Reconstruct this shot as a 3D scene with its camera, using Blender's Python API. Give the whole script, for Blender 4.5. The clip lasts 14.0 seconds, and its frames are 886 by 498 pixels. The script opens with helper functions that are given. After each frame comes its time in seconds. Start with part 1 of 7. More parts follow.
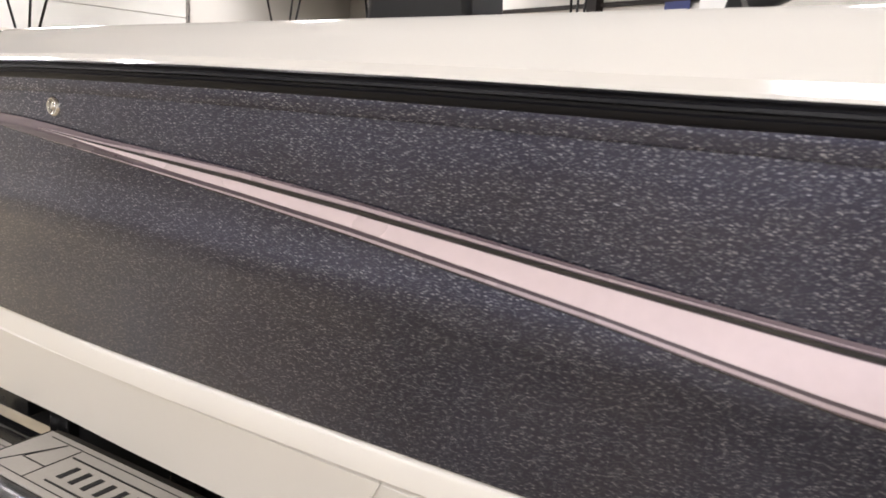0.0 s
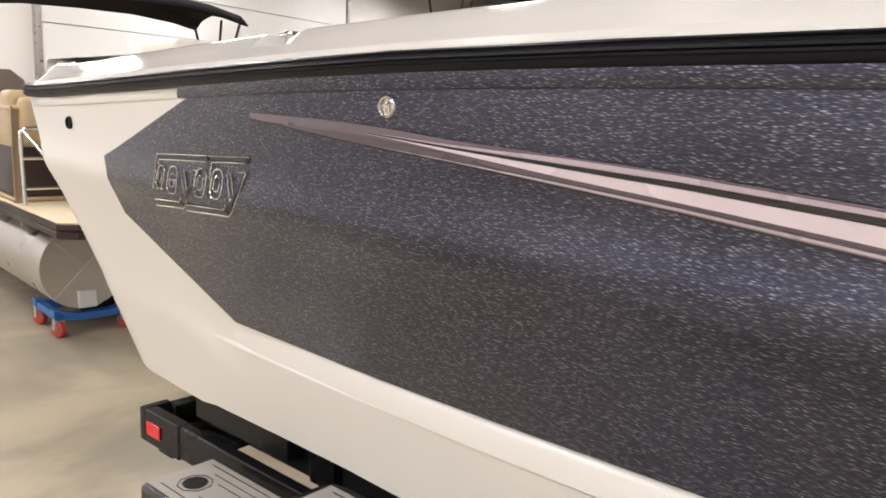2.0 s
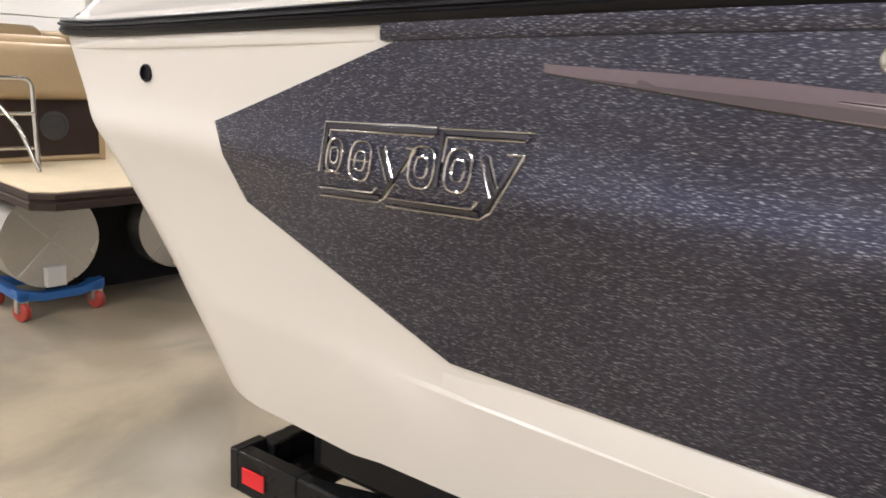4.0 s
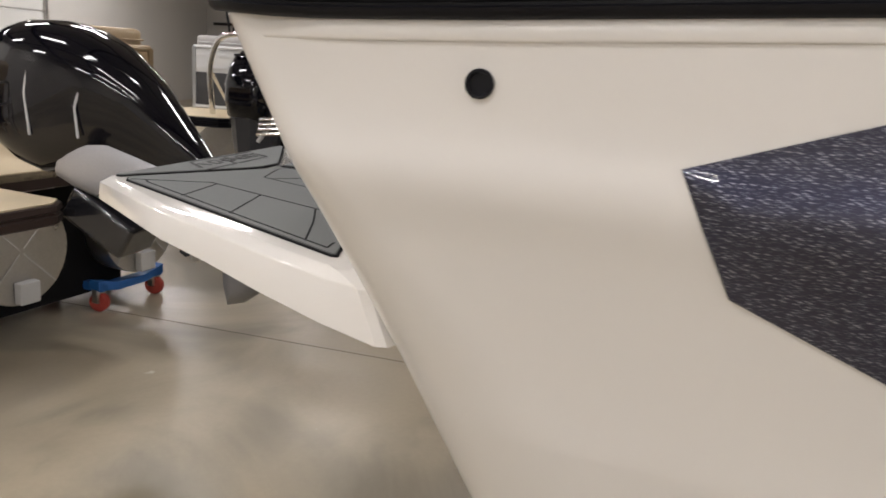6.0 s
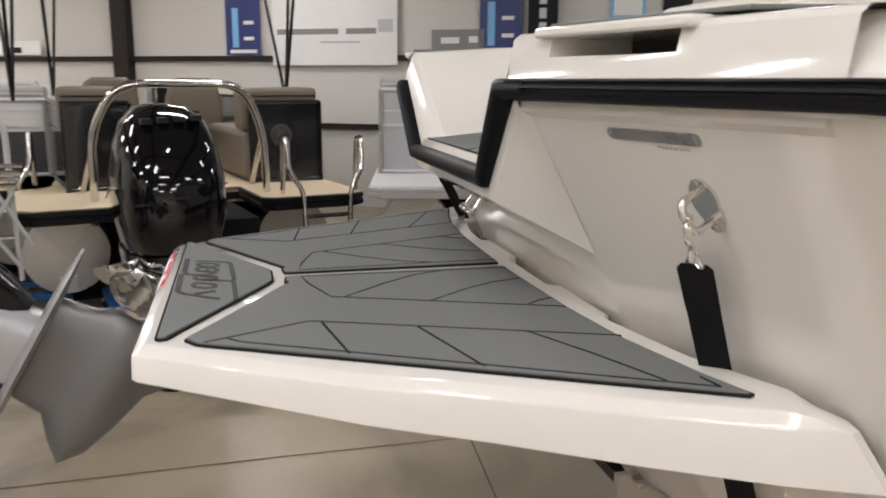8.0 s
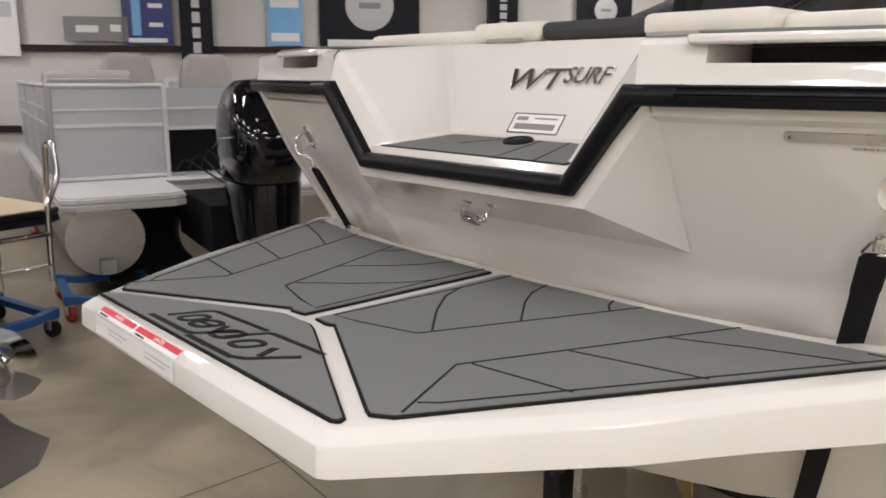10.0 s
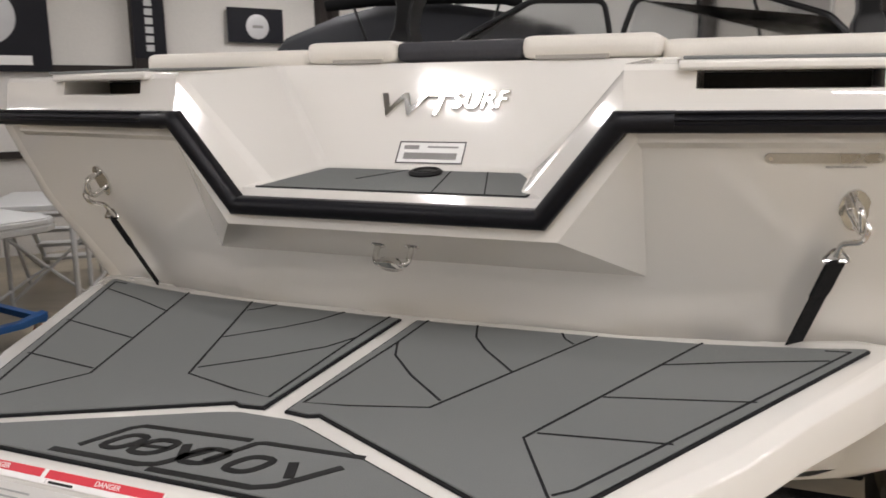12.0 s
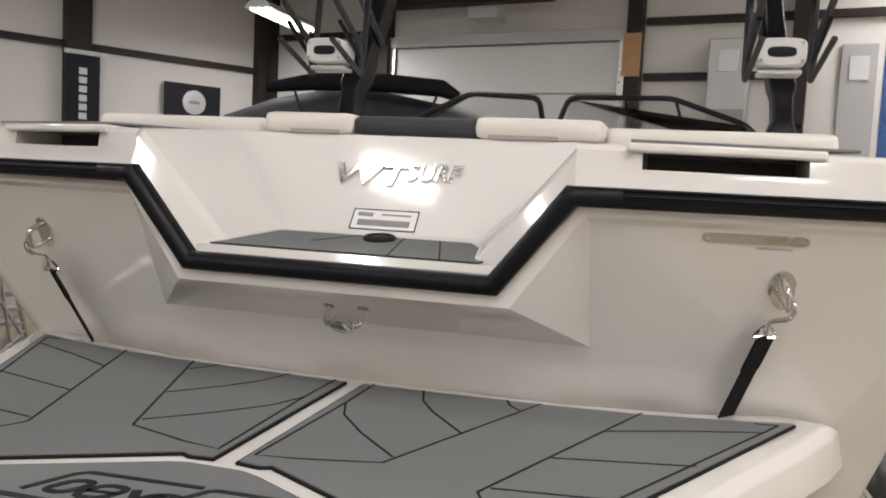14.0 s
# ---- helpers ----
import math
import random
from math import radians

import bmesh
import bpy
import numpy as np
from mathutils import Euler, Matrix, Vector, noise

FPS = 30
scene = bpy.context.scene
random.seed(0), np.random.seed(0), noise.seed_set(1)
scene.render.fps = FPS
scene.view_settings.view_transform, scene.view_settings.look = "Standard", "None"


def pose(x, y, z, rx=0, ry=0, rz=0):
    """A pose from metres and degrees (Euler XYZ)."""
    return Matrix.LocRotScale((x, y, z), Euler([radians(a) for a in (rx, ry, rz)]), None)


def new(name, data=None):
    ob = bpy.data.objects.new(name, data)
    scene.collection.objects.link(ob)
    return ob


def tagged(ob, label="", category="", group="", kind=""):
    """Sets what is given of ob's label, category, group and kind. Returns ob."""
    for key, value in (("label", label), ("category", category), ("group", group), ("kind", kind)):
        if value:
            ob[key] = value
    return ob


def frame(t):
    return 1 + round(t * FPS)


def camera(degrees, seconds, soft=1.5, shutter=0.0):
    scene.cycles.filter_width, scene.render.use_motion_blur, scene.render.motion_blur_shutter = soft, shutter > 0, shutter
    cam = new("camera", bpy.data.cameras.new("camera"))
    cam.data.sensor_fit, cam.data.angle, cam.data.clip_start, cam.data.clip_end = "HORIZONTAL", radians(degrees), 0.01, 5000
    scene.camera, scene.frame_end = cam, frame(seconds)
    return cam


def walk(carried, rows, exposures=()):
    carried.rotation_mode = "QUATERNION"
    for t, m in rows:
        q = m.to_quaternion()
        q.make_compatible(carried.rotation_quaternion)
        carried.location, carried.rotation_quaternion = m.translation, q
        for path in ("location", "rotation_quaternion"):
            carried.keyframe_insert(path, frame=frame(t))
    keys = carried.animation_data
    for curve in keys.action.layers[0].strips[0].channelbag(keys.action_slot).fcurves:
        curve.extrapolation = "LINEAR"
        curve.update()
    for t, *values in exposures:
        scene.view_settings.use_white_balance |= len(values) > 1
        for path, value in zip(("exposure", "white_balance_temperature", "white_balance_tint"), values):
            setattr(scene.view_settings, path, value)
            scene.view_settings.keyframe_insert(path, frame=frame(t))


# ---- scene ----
LAMPWATT = 62.0
LAMPCOL = (1.0, 0.965, 0.99)
cam = camera(58.0, 14.0, soft=1.7, shutter=0.3)
# seconds, x, y, z, heading, pitch, lean
ROWS = [
    (0, 2.223, 3.232, 1.848, 121.16, -12.54, 3.72),
    (0.5, 2.255, 3.148, 1.780, 121.50, -12.00, 1.31),
    (1, 2.293, 3.063, 1.759, 125.34, -11.89, 1.89),
    (1.5, 2.246, 2.900, 1.740, 128.61, -10.65, 2.37),
    (2, 2.219, 2.716, 1.748, 130.98, -10.51, 2.30),
    (2.5, 2.300, 2.511, 1.754, 131.12, -10.62, 1.56),
    (3, 2.310, 2.360, 1.744, 129.81, -11.59, 1.79),
    (3.5, 2.225, 2.133, 1.723, 127.68, -12.61, 2.49),
    (4, 2.198, 1.897, 1.708, 125.32, -13.31, 3.47),
    (4.2, 2.209, 1.777, 1.702, 124.01, -13.40, 3.59),
    (6.3, 2.105, 0.508, 1.669, 103.64, -13.73, 3.54),
    (6.5, 2.035, 0.383, 1.664, 101.00, -13.68, 3.19),
    (7, 1.984, -0.004, 1.692, 92.42, -12.42, 2.35),
    (7.5, 1.950, -0.347, 1.719, 84.75, -12.50, 0.90),
    (8, 1.806, -0.594, 1.745, 76.00, -11.72, 0.40),
    (8.2, 1.741, -0.682, 1.771, 73.05, -11.60, 0.18),
    (10.3, 1.192, -1.401, 1.764, 44.11, -13.07, 0.85),
    (10.5, 1.145, -1.439, 1.765, 41.79, -13.72, 1.34),
    (11, 0.978, -1.412, 1.766, 35.90, -12.98, 1.01),
    (11.5, 0.813, -1.387, 1.777, 29.53, -11.27, -0.33),
    (12, 0.654, -1.490, 1.787, 21.12, -11.16, -0.52),
    (12.5, 0.608, -1.514, 1.770, 17.13, -11.64, 0.08),
    (13, 0.607, -1.542, 1.765, 15.07, -10.15, 1.10),
    (13.5, 0.600, -1.556, 1.761, 14.49, -8.37, 2.38),
    (14, 0.615, -1.555, 1.745, 15.68, -4.67, 2.92),
]


def stand(x, y, z, yaw, pitch, lean):
    return pose(x, y, z, 0, 0, yaw) @ pose(0, 0, 0, 90 + pitch) @ pose(0, 0, 0, 0, 0, lean)


walk(cam, [(r[0], stand(*r[1:])) for r in ROWS], exposures=[(0, 0.01), (3.0, 0.0), (4.2, -0.02), (6.3, -0.57), (7.5, -0.52), (10.5, -0.44), (12.3, -0.52), (14.0, -0.50)])

# ---- world and light ----
world = bpy.data.worlds.new("world")
scene.world = world
world.use_nodes = True
world.node_tree.nodes["Background"].inputs[0].default_value = (0.8, 0.85, 0.9, 1)
world.node_tree.nodes["Background"].inputs[1].default_value = 0.02


def room_xy(u, v):
    """u runs along the long wall, v away from it into the hall."""
    return 0.53 * u + 0.848 * v, 0.848 * u - 0.53 * v


# ---- helpers ----
def lerp(table, x):
    if x <= table[0][0]:
        return table[0][1]
    for (a, fa), (b, fb) in zip(table, table[1:]):
        if x <= b:
            return fa + (fb - fa) * (x - a) / (b - a)
    return table[-1][1]


def smooth(table, x):
    """Like lerp, with rounded corners."""
    h = 0.18
    return sum(lerp(table, x + k * h) for k in (-1, -0.5, 0, 0.5, 1)) / 5


def quad(bm, *pts):
    return bm.faces.new([bm.verts.new(p) for p in pts])


def box(bm, x0, x1, y0, y1, z0, z1, m=None):
    c = [Vector((x, y, z)) for z in (z0, z1) for x, y in ((x0, y0), (x1, y0), (x1, y1), (x0, y1))]
    v = [bm.verts.new(m @ p if m else p) for p in c]
    for f in ((3, 2, 1, 0), (4, 5, 6, 7), (0, 1, 5, 4), (1, 2, 6, 5), (2, 3, 7, 6), (3, 0, 4, 7)):
        bm.faces.new([v[i] for i in f])


def loft(bm, rings, closed=True, caps=True):
    vs = [[bm.verts.new(p) for p in r] for r in rings]
    n = len(vs[0])
    for a, b in zip(vs, vs[1:]):
        for i in range(n if closed else n - 1):
            j = (i + 1) % n
            bm.faces.new((a[i], a[j], b[j], b[i]))
    if caps and closed:
        bm.faces.new(vs[0][::-1])
        bm.faces.new(vs[-1])
    return vs


def prism(bm, pts, z0, z1, m=None, shrink=0.0):
    cx = sum(p[0] for p in pts) / len(pts)
    cy = sum(p[1] for p in pts) / len(pts)
    lo = [Vector((p[0], p[1], z0)) for p in pts]
    hi = [Vector((p[0] + (cx - p[0]) * shrink, p[1] + (cy - p[1]) * shrink, z1)) for p in pts]
    if m:
        lo, hi = [m @ p for p in lo], [m @ p for p in hi]
    loft(bm, [lo, hi])


def tube(bm, path, r, seg=10, closed=False):
    path = [Vector(p) for p in path]
    n = len(path)
    rings, side = [], None
    for i, p in enumerate(path):
        a = path[i - 1] if (i or closed) else p
        b = path[(i + 1) % n] if (i < n - 1 or closed) else p
        t = (b - a).normalized()
        if side is None:
            side = t.cross(Vector((0, 0, 1)))
            if side.length < 0.1:
                side = t.cross(Vector((0, 1, 0)))
        side = (side - t * side.dot(t)).normalized()
        up = side.cross(t)
        rr = r[i] if isinstance(r, (list, tuple)) else r
        rings.append([p + (side * math.cos(k) + up * math.sin(k)) * rr for k in (2 * math.pi * j / seg for j in range(seg))])
    if closed:
        rings.append(rings[0])
    loft(bm, rings, True, not closed)
    if closed:
        bmesh.ops.remove_doubles(bm, verts=bm.verts, dist=1e-5)


def bend(pts, r=0.05, n=5):
    """Rounds the corners of a path."""
    pts = [Vector(p) for p in pts]
    out = [pts[0]]
    for a, b, c in zip(pts, pts[1:], pts[2:]):
        d = min(r, (a - b).length * 0.45, (c - b).length * 0.45)
        p, q = b + (a - b).normalized() * d, b + (c - b).normalized() * d
        for k in range(n + 1):
            t = k / n
            out.append(p * (1 - t) ** 2 + b * 2 * t * (1 - t) + q * t * t)
    return out + [pts[-1]]


def sweep(bm, path, outs, section):
    """A section of (out, up) pairs along a path; outs: the outward way at each point."""
    path = [Vector(p) for p in path]
    rings = []
    for i, p in enumerate(path):
        t = (path[min(i + 1, len(path) - 1)] - path[max(i - 1, 0)]).normalized()
        o = Vector(outs[i])
        o = (o - t * o.dot(t)).normalized()
        u = o.cross(t)
        if u.z < 0 and abs(u.z) > 0.3:
            u = -u
        rings.append([p + o * a + u * b for a, b in section])
    loft(bm, rings)


def lathe(bm, prof, seg=24, m=None):
    rings = []
    for r, z in prof:
        ring = [Vector((max(r, 1e-4) * math.cos(a), max(r, 1e-4) * math.sin(a), z)) for a in (2 * math.pi * k / seg for k in range(seg))]
        rings.append([m @ p for p in ring] if m else ring)
    loft(bm, rings)


def finish(bm, sharp=38):
    bmesh.ops.recalc_face_normals(bm, faces=bm.faces)
    lim = radians(sharp)
    for f in bm.faces:
        f.smooth = True
    for e in bm.edges:
        e.smooth = not (len(e.link_faces) == 2 and e.calc_face_angle(0) > lim)


def mesh_of(name, bm, material, sharp=38):
    finish(bm, sharp)
    me = bpy.data.meshes.new(name)
    bm.to_mesh(me)
    bm.free()
    me.materials.append(material)
    return me


def part(name, bm, material, parent, label="", bevel=0.0, sharp=38):
    ob = new(name, mesh_of(name, bm, material, sharp))
    ob.parent = parent
    if bevel:
        mod = ob.modifiers.new("bevel", "BEVEL")
        mod.width, mod.segments, mod.limit_method, mod.angle_limit = bevel, 2, "ANGLE", radians(40)
        mod.harden_normals = False
    if label:
        tagged(ob, label)
    return ob


def thing(name, m, label, category, group="", kind=""):
    ob = new(name)
    ob.matrix_basis = m
    ob.empty_display_size = 0.1
    return tagged(ob, label, category, group, kind)


def solid(name, bm, material, label, category, group="", kind="", bevel=0.0):
    ob = part(name, bm, material, None, "", bevel)
    return tagged(ob, label, category, group, kind)


def BM():
    return bmesh.new()


# ---- materials ----
def mat(name, col, rough=0.5, metal=0.0, var=0.08, scale=6.0, fine=120.0, bump=0.0, coat=0.0, rvar=0.08):
    m = bpy.data.materials.new(name)
    m.use_nodes = True
    nt = m.node_tree
    nd, lk = nt.nodes, nt.links
    b = nd["Principled BSDF"]
    tc = nd.new("ShaderNodeTexCoord")
    big, small = nd.new("ShaderNodeTexNoise"), nd.new("ShaderNodeTexNoise")
    for n, s in ((big, scale), (small, fine)):
        n.inputs["Scale"].default_value, n.inputs["Detail"].default_value = s, 4
        lk.new(tc.outputs["Object"], n.inputs["Vector"])
    add = nd.new("ShaderNodeMath")
    add.operation = "ADD"
    lk.new(big.outputs[0], add.inputs[0])
    lk.new(small.outputs[0], add.inputs[1])
    mr = nd.new("ShaderNodeMapRange")
    mr.inputs["From Min"].default_value, mr.inputs["From Max"].default_value = 0.2, 1.8
    mr.inputs["To Min"].default_value, mr.inputs["To Max"].default_value = 1 - 2 * var, 1 + 2 * var
    lk.new(add.outputs[0], mr.inputs["Value"])
    mul = nd.new("ShaderNodeVectorMath")
    mul.operation = "SCALE"
    mul.inputs[0].default_value = col
    lk.new(mr.outputs[0], mul.inputs["Scale"])
    lk.new(mul.outputs[0], b.inputs["Base Color"])
    rr = nd.new("ShaderNodeMapRange")
    rr.inputs["From Min"].default_value, rr.inputs["From Max"].default_value = 0.1, 0.9
    rr.inputs["To Min"].default_value, rr.inputs["To Max"].default_value = max(rough - 2 * rvar, 0.02), min(rough + 2 * rvar, 1)
    lk.new(big.outputs[0], rr.inputs["Value"])
    lk.new(rr.outputs[0], b.inputs["Roughness"])
    b.inputs["Metallic"].default_value = metal
    b.inputs["Coat Weight"].default_value = coat
    b.inputs["Coat Roughness"].default_value = 0.06
    if bump:
        bp = nd.new("ShaderNodeBump")
        bp.inputs["Strength"].default_value, bp.inputs["Distance"].default_value = bump, 0.002
        lk.new(small.outputs[0], bp.inputs["Height"])
        lk.new(bp.outputs[0], b.inputs["Normal"])
    return m


def glow(name, col, power):
    m = bpy.data.materials.new(name)
    m.use_nodes = True
    b = m.node_tree.nodes["Principled BSDF"]
    b.inputs["Base Color"].default_value = (*col, 1)
    b.inputs["Emission Color"].default_value = (*col, 1)
    b.inputs["Emission Strength"].default_value = power
    return m


def flake_paint(name, col, flake, amount, scale):
    """Metal-flake gelcoat: small bright flakes lying flat under a clear coat."""
    m = mat(name, col, 0.33, 0.85, 0.25, 5.0, 380.0, 0.0, 1.0, 0.02)
    nd, lk = m.node_tree.nodes, m.node_tree.links
    b = nd["Principled BSDF"]
    base = b.inputs["Base Color"].links[0].from_socket
    tc = nd["Texture Coordinate"]
    sx, cx = nd.new("ShaderNodeSeparateXYZ"), nd.new("ShaderNodeCombineXYZ")
    lk.new(tc.outputs["Object"], sx.inputs[0])
    long = nd.new("ShaderNodeMath")
    long.operation = "MULTIPLY"
    long.inputs[1].default_value = 0.20
    lk.new(sx.outputs["Y"], long.inputs[0])
    shear = nd.new("ShaderNodeMath")
    shear.operation = "MULTIPLY_ADD"
    shear.inputs[1].default_value = 0.43
    lk.new(sx.outputs["Z"], shear.inputs[0])
    lk.new(long.outputs[0], shear.inputs[2])
    lk.new(shear.outputs[0], cx.inputs["X"])
    lk.new(sx.outputs["Z"], cx.inputs["Y"])

    def layer(size, share, shift):
        """One layer of flakes: a mask and each flake's own random colour."""
        mv = nd.new("ShaderNodeVectorMath")
        mv.inputs[1].default_value = (shift, shift * 0.7, 0)
        lk.new(cx.outputs[0], mv.inputs[0])
        vo = nd.new("ShaderNodeTexVoronoi")
        vo.voronoi_dimensions = "2D"
        vo.inputs["Scale"].default_value = size
        lk.new(mv.outputs[0], vo.inputs["Vector"])
        sep = nd.new("ShaderNodeSeparateColor")
        lk.new(vo.outputs["Color"], sep.inputs[0])
        pick = nd.new("ShaderNodeMapRange")
        pick.inputs["From Min"].default_value, pick.inputs["From Max"].default_value = 1 - share, 1.06
        lk.new(sep.outputs[0], pick.inputs["Value"])
        near = nd.new("ShaderNodeMapRange")
        near.inputs["From Min"].default_value, near.inputs["From Max"].default_value = 0.34, 0.16
        lk.new(vo.outputs["Distance"], near.inputs["Value"])
        both = nd.new("ShaderNodeMath")
        both.operation = "MULTIPLY"
        lk.new(pick.outputs[0], both.inputs[0])
        lk.new(near.outputs[0], both.inputs[1])
        return both, vo

    large, vo = layer(scale, amount, 0.0)
    small, _ = layer(scale * 1.37, min(1.0, amount * 1.5), 3.7)
    half = nd.new("ShaderNodeMath")
    half.operation = "MULTIPLY"
    half.inputs[1].default_value = 0.40
    lk.new(small.outputs[0], half.inputs[0])
    both = nd.new("ShaderNodeMath")
    both.operation = "MAXIMUM"
    lk.new(large.outputs[0], both.inputs[0])
    lk.new(half.outputs[0], both.inputs[1])
    mix = nd.new("ShaderNodeMix")
    mix.data_type = "RGBA"
    lk.new(both.outputs[0], mix.inputs["Factor"])
    lk.new(base, mix.inputs["A"])
    mix.inputs["B"].default_value = (*flake, 1)
    lk.new(mix.outputs["Result"], b.inputs["Base Color"])
    b.inputs["Specular IOR Level"].default_value = 0.0
    b.inputs["Coat Roughness"].default_value = 0.035
    b.inputs["Coat IOR"].default_value = 1.42
    # each flake lies at its own small tilt
    geo = nd.new("ShaderNodeNewGeometry")
    tilt = nd.new("ShaderNodeVectorMath")
    tilt.operation = "SUBTRACT"
    lk.new(vo.outputs["Color"], tilt.inputs[0])
    tilt.inputs[1].default_value = (0.5, 0.5, 0.46)
    sc = nd.new("ShaderNodeVectorMath")
    sc.operation = "SCALE"
    lk.new(tilt.outputs[0], sc.inputs[0])
    tl = nd.new("ShaderNodeMath")
    tl.operation = "MULTIPLY"
    tl.inputs[1].default_value = 0.62
    lk.new(both.outputs[0], tl.inputs[0])
    lk.new(tl.outputs[0], sc.inputs["Scale"])
    ad = nd.new("ShaderNodeVectorMath")
    lk.new(geo.outputs["Normal"], ad.inputs[0])
    lk.new(sc.outputs[0], ad.inputs[1])
    nm = nd.new("ShaderNodeVectorMath")
    nm.operation = "NORMALIZE"
    lk.new(ad.outputs[0], nm.inputs[0])
    lk.new(nm.outputs[0], b.inputs["Normal"])
    lk.new(geo.outputs["Normal"], b.inputs["Coat Normal"])
    return m


GEL = mat("white_gelcoat", (0.74, 0.715, 0.67), 0.09, 0, 0.0, 2.0, 40, 0, 0.6, 0.0)
GELDULL = mat("white_gelcoat_band", (0.70, 0.675, 0.63), 0.28, 0, 0.0, 2.5, 40, 0, 0.35, 0.0)
FLAKE = flake_paint("midnight_flake_gelcoat", (0.040, 0.042, 0.069), (0.41, 0.42, 0.50), 0.46, 450.0)
STRIPE = mat("pale_pink_gelcoat", (0.66, 0.56, 0.60), 0.3, 0.15, 0.04, 3, 60, 0, 0.5)
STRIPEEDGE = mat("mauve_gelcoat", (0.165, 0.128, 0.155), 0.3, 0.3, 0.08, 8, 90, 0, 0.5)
STRIPEMID = mat("dusty_pink_gelcoat", (0.46, 0.38, 0.42), 0.3, 0.2, 0.05, 5, 70, 0, 0.5)
STRIPEDARK = mat("plum_line_and_shade", (0.09, 0.07, 0.085), 0.3, 0.1, 0.05, 5, 70, 0, 0.5)
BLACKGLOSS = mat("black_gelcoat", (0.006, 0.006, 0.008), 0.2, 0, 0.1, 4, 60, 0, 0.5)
RUBBER = mat("black_rail_rubber", (0.006, 0.006, 0.008), 0.38, 0, 0.2, 5, 150, 0.05)
RUBBER.node_tree.nodes["Principled BSDF"].inputs["Specular IOR Level"].default_value = 0.2
CHROME = mat("polished_stainless", (0.74, 0.73, 0.71), 0.1, 1.0, 0.05, 10, 80, 0, 0, 0.05)
# Chrome badge; the dark surroundings it mirrors are put into its colour.
BADGE = mat("chrome_badge_dark_reflection", (0.10, 0.10, 0.12), 0.14, 1.0, 0.1, 10, 80)
STEEL = mat("brushed_stainless", (0.52, 0.5, 0.47), 0.32, 1.0, 0.08, 12, 200, 0.05)
PADGREY = mat("grey_foam_deck", (0.160, 0.167, 0.162), 0.85, 0, 0.07, 5, 500, 0.5)
PADLINE = mat("black_foam_groove", (0.016, 0.016, 0.017), 0.9, 0, 0.1)
STRAP = mat("black_webbing", (0.012, 0.012, 0.013), 0.85, 0, 0.2, 30, 400, 0.4)
VINYL = mat("cream_vinyl", (0.74, 0.70, 0.63), 0.45, 0, 0.04, 6, 220, 0.15)
VINYLDARK = mat("charcoal_vinyl", (0.055, 0.055, 0.06), 0.5, 0, 0.1, 6, 220, 0.15)
VOID = mat("dark_recess", (0.06, 0.055, 0.05), 0.8, 0, 0.2)
TRAILER = mat("black_trailer_paint", (0.012, 0.012, 0.013), 0.25, 0, 0.15, 8, 90, 0, 0.4)
FENDER = mat("dark_grey_fender_plastic", (0.018, 0.017, 0.017), 0.22, 0, 0.12, 6, 200, 0.1)
TREAD = mat("grey_step_tread", (0.36, 0.335, 0.30), 0.7, 0, 0.1, 12, 260, 0.4)
TYRE = mat("tyre_rubber", (0.02, 0.02, 0.02), 0.75, 0, 0.2, 8, 120, 0.3)
REDLENS = mat("red_lens", (0.7, 0.02, 0.03), 0.2, 0, 0.1, 30, 200)
RED = mat("red_print", (0.62, 0.03, 0.05), 0.5, 0, 0.05)
WHITEPRINT = mat("white_print", (0.8, 0.79, 0.77), 0.5, 0, 0.03)
BLACKPRINT = mat("black_print", (0.02, 0.02, 0.02), 0.5, 0, 0.05)
COWL = mat("black_outboard_gloss", (0.004, 0.004, 0.006), 0.06, 0, 0.1, 4, 60, 0, 1.0, 0.02)
LEG = mat("silver_outboard_paint", (0.40, 0.40, 0.415), 0.35, 0.3, 0.06, 6, 120, 0, 0.3)
LEGMID = mat("grey_gearcase_paint", (0.17, 0.17, 0.175), 0.35, 0.3, 0.06, 6, 120, 0, 0.3)
LEGDARK = mat("dark_grey_casting", (0.07, 0.07, 0.072), 0.45, 0.3, 0.1, 8, 120)
ALU = mat("brushed_aluminium", (0.56, 0.55, 0.53), 0.33, 1.0, 0.1, 4, 90, 0.08, 0, 0.1)
ALUGREY = mat("grey_fence_panel", (0.42, 0.43, 0.44), 0.45, 0.1, 0.05, 3, 80)
ALULIGHT = mat("light_grey_trim", (0.58, 0.58, 0.57), 0.4, 0.1, 0.05)
TANFENCE = mat("tan_fence_panel", (0.42, 0.31, 0.18), 0.4, 0.05, 0.06, 3, 80)
BLACKFENCE = mat("black_fence_panel", (0.012, 0.012, 0.014), 0.18, 0, 0.1, 3, 80, 0, 0.5)
TANSEAT = mat("taupe_seat_vinyl", (0.16, 0.13, 0.095), 0.5, 0, 0.08, 6, 150, 0.15)
GREYSEAT = mat("grey_seat_vinyl", (0.38, 0.36, 0.34), 0.5, 0, 0.06, 6, 150, 0.15)
DECKTAN = mat("woven_tan_deck", (0.60, 0.50, 0.34), 0.8, 0, 0.1, 8, 300, 0.4)
DECKGREY = mat("light_grey_deck", (0.58, 0.58, 0.57), 0.6, 0, 0.06, 8, 200, 0.2)
BLUE = mat("blue_dolly_paint", (0.03, 0.14, 0.42), 0.4, 0.2, 0.1, 10, 90)
CASTER = mat("red_caster_urethane", (0.40, 0.05, 0.035), 0.5, 0, 0.1)
WALLW = mat("white_wall_liner", (0.64, 0.615, 0.575), 0.55, 0, 0.05, 0.8, 30, 0.05)
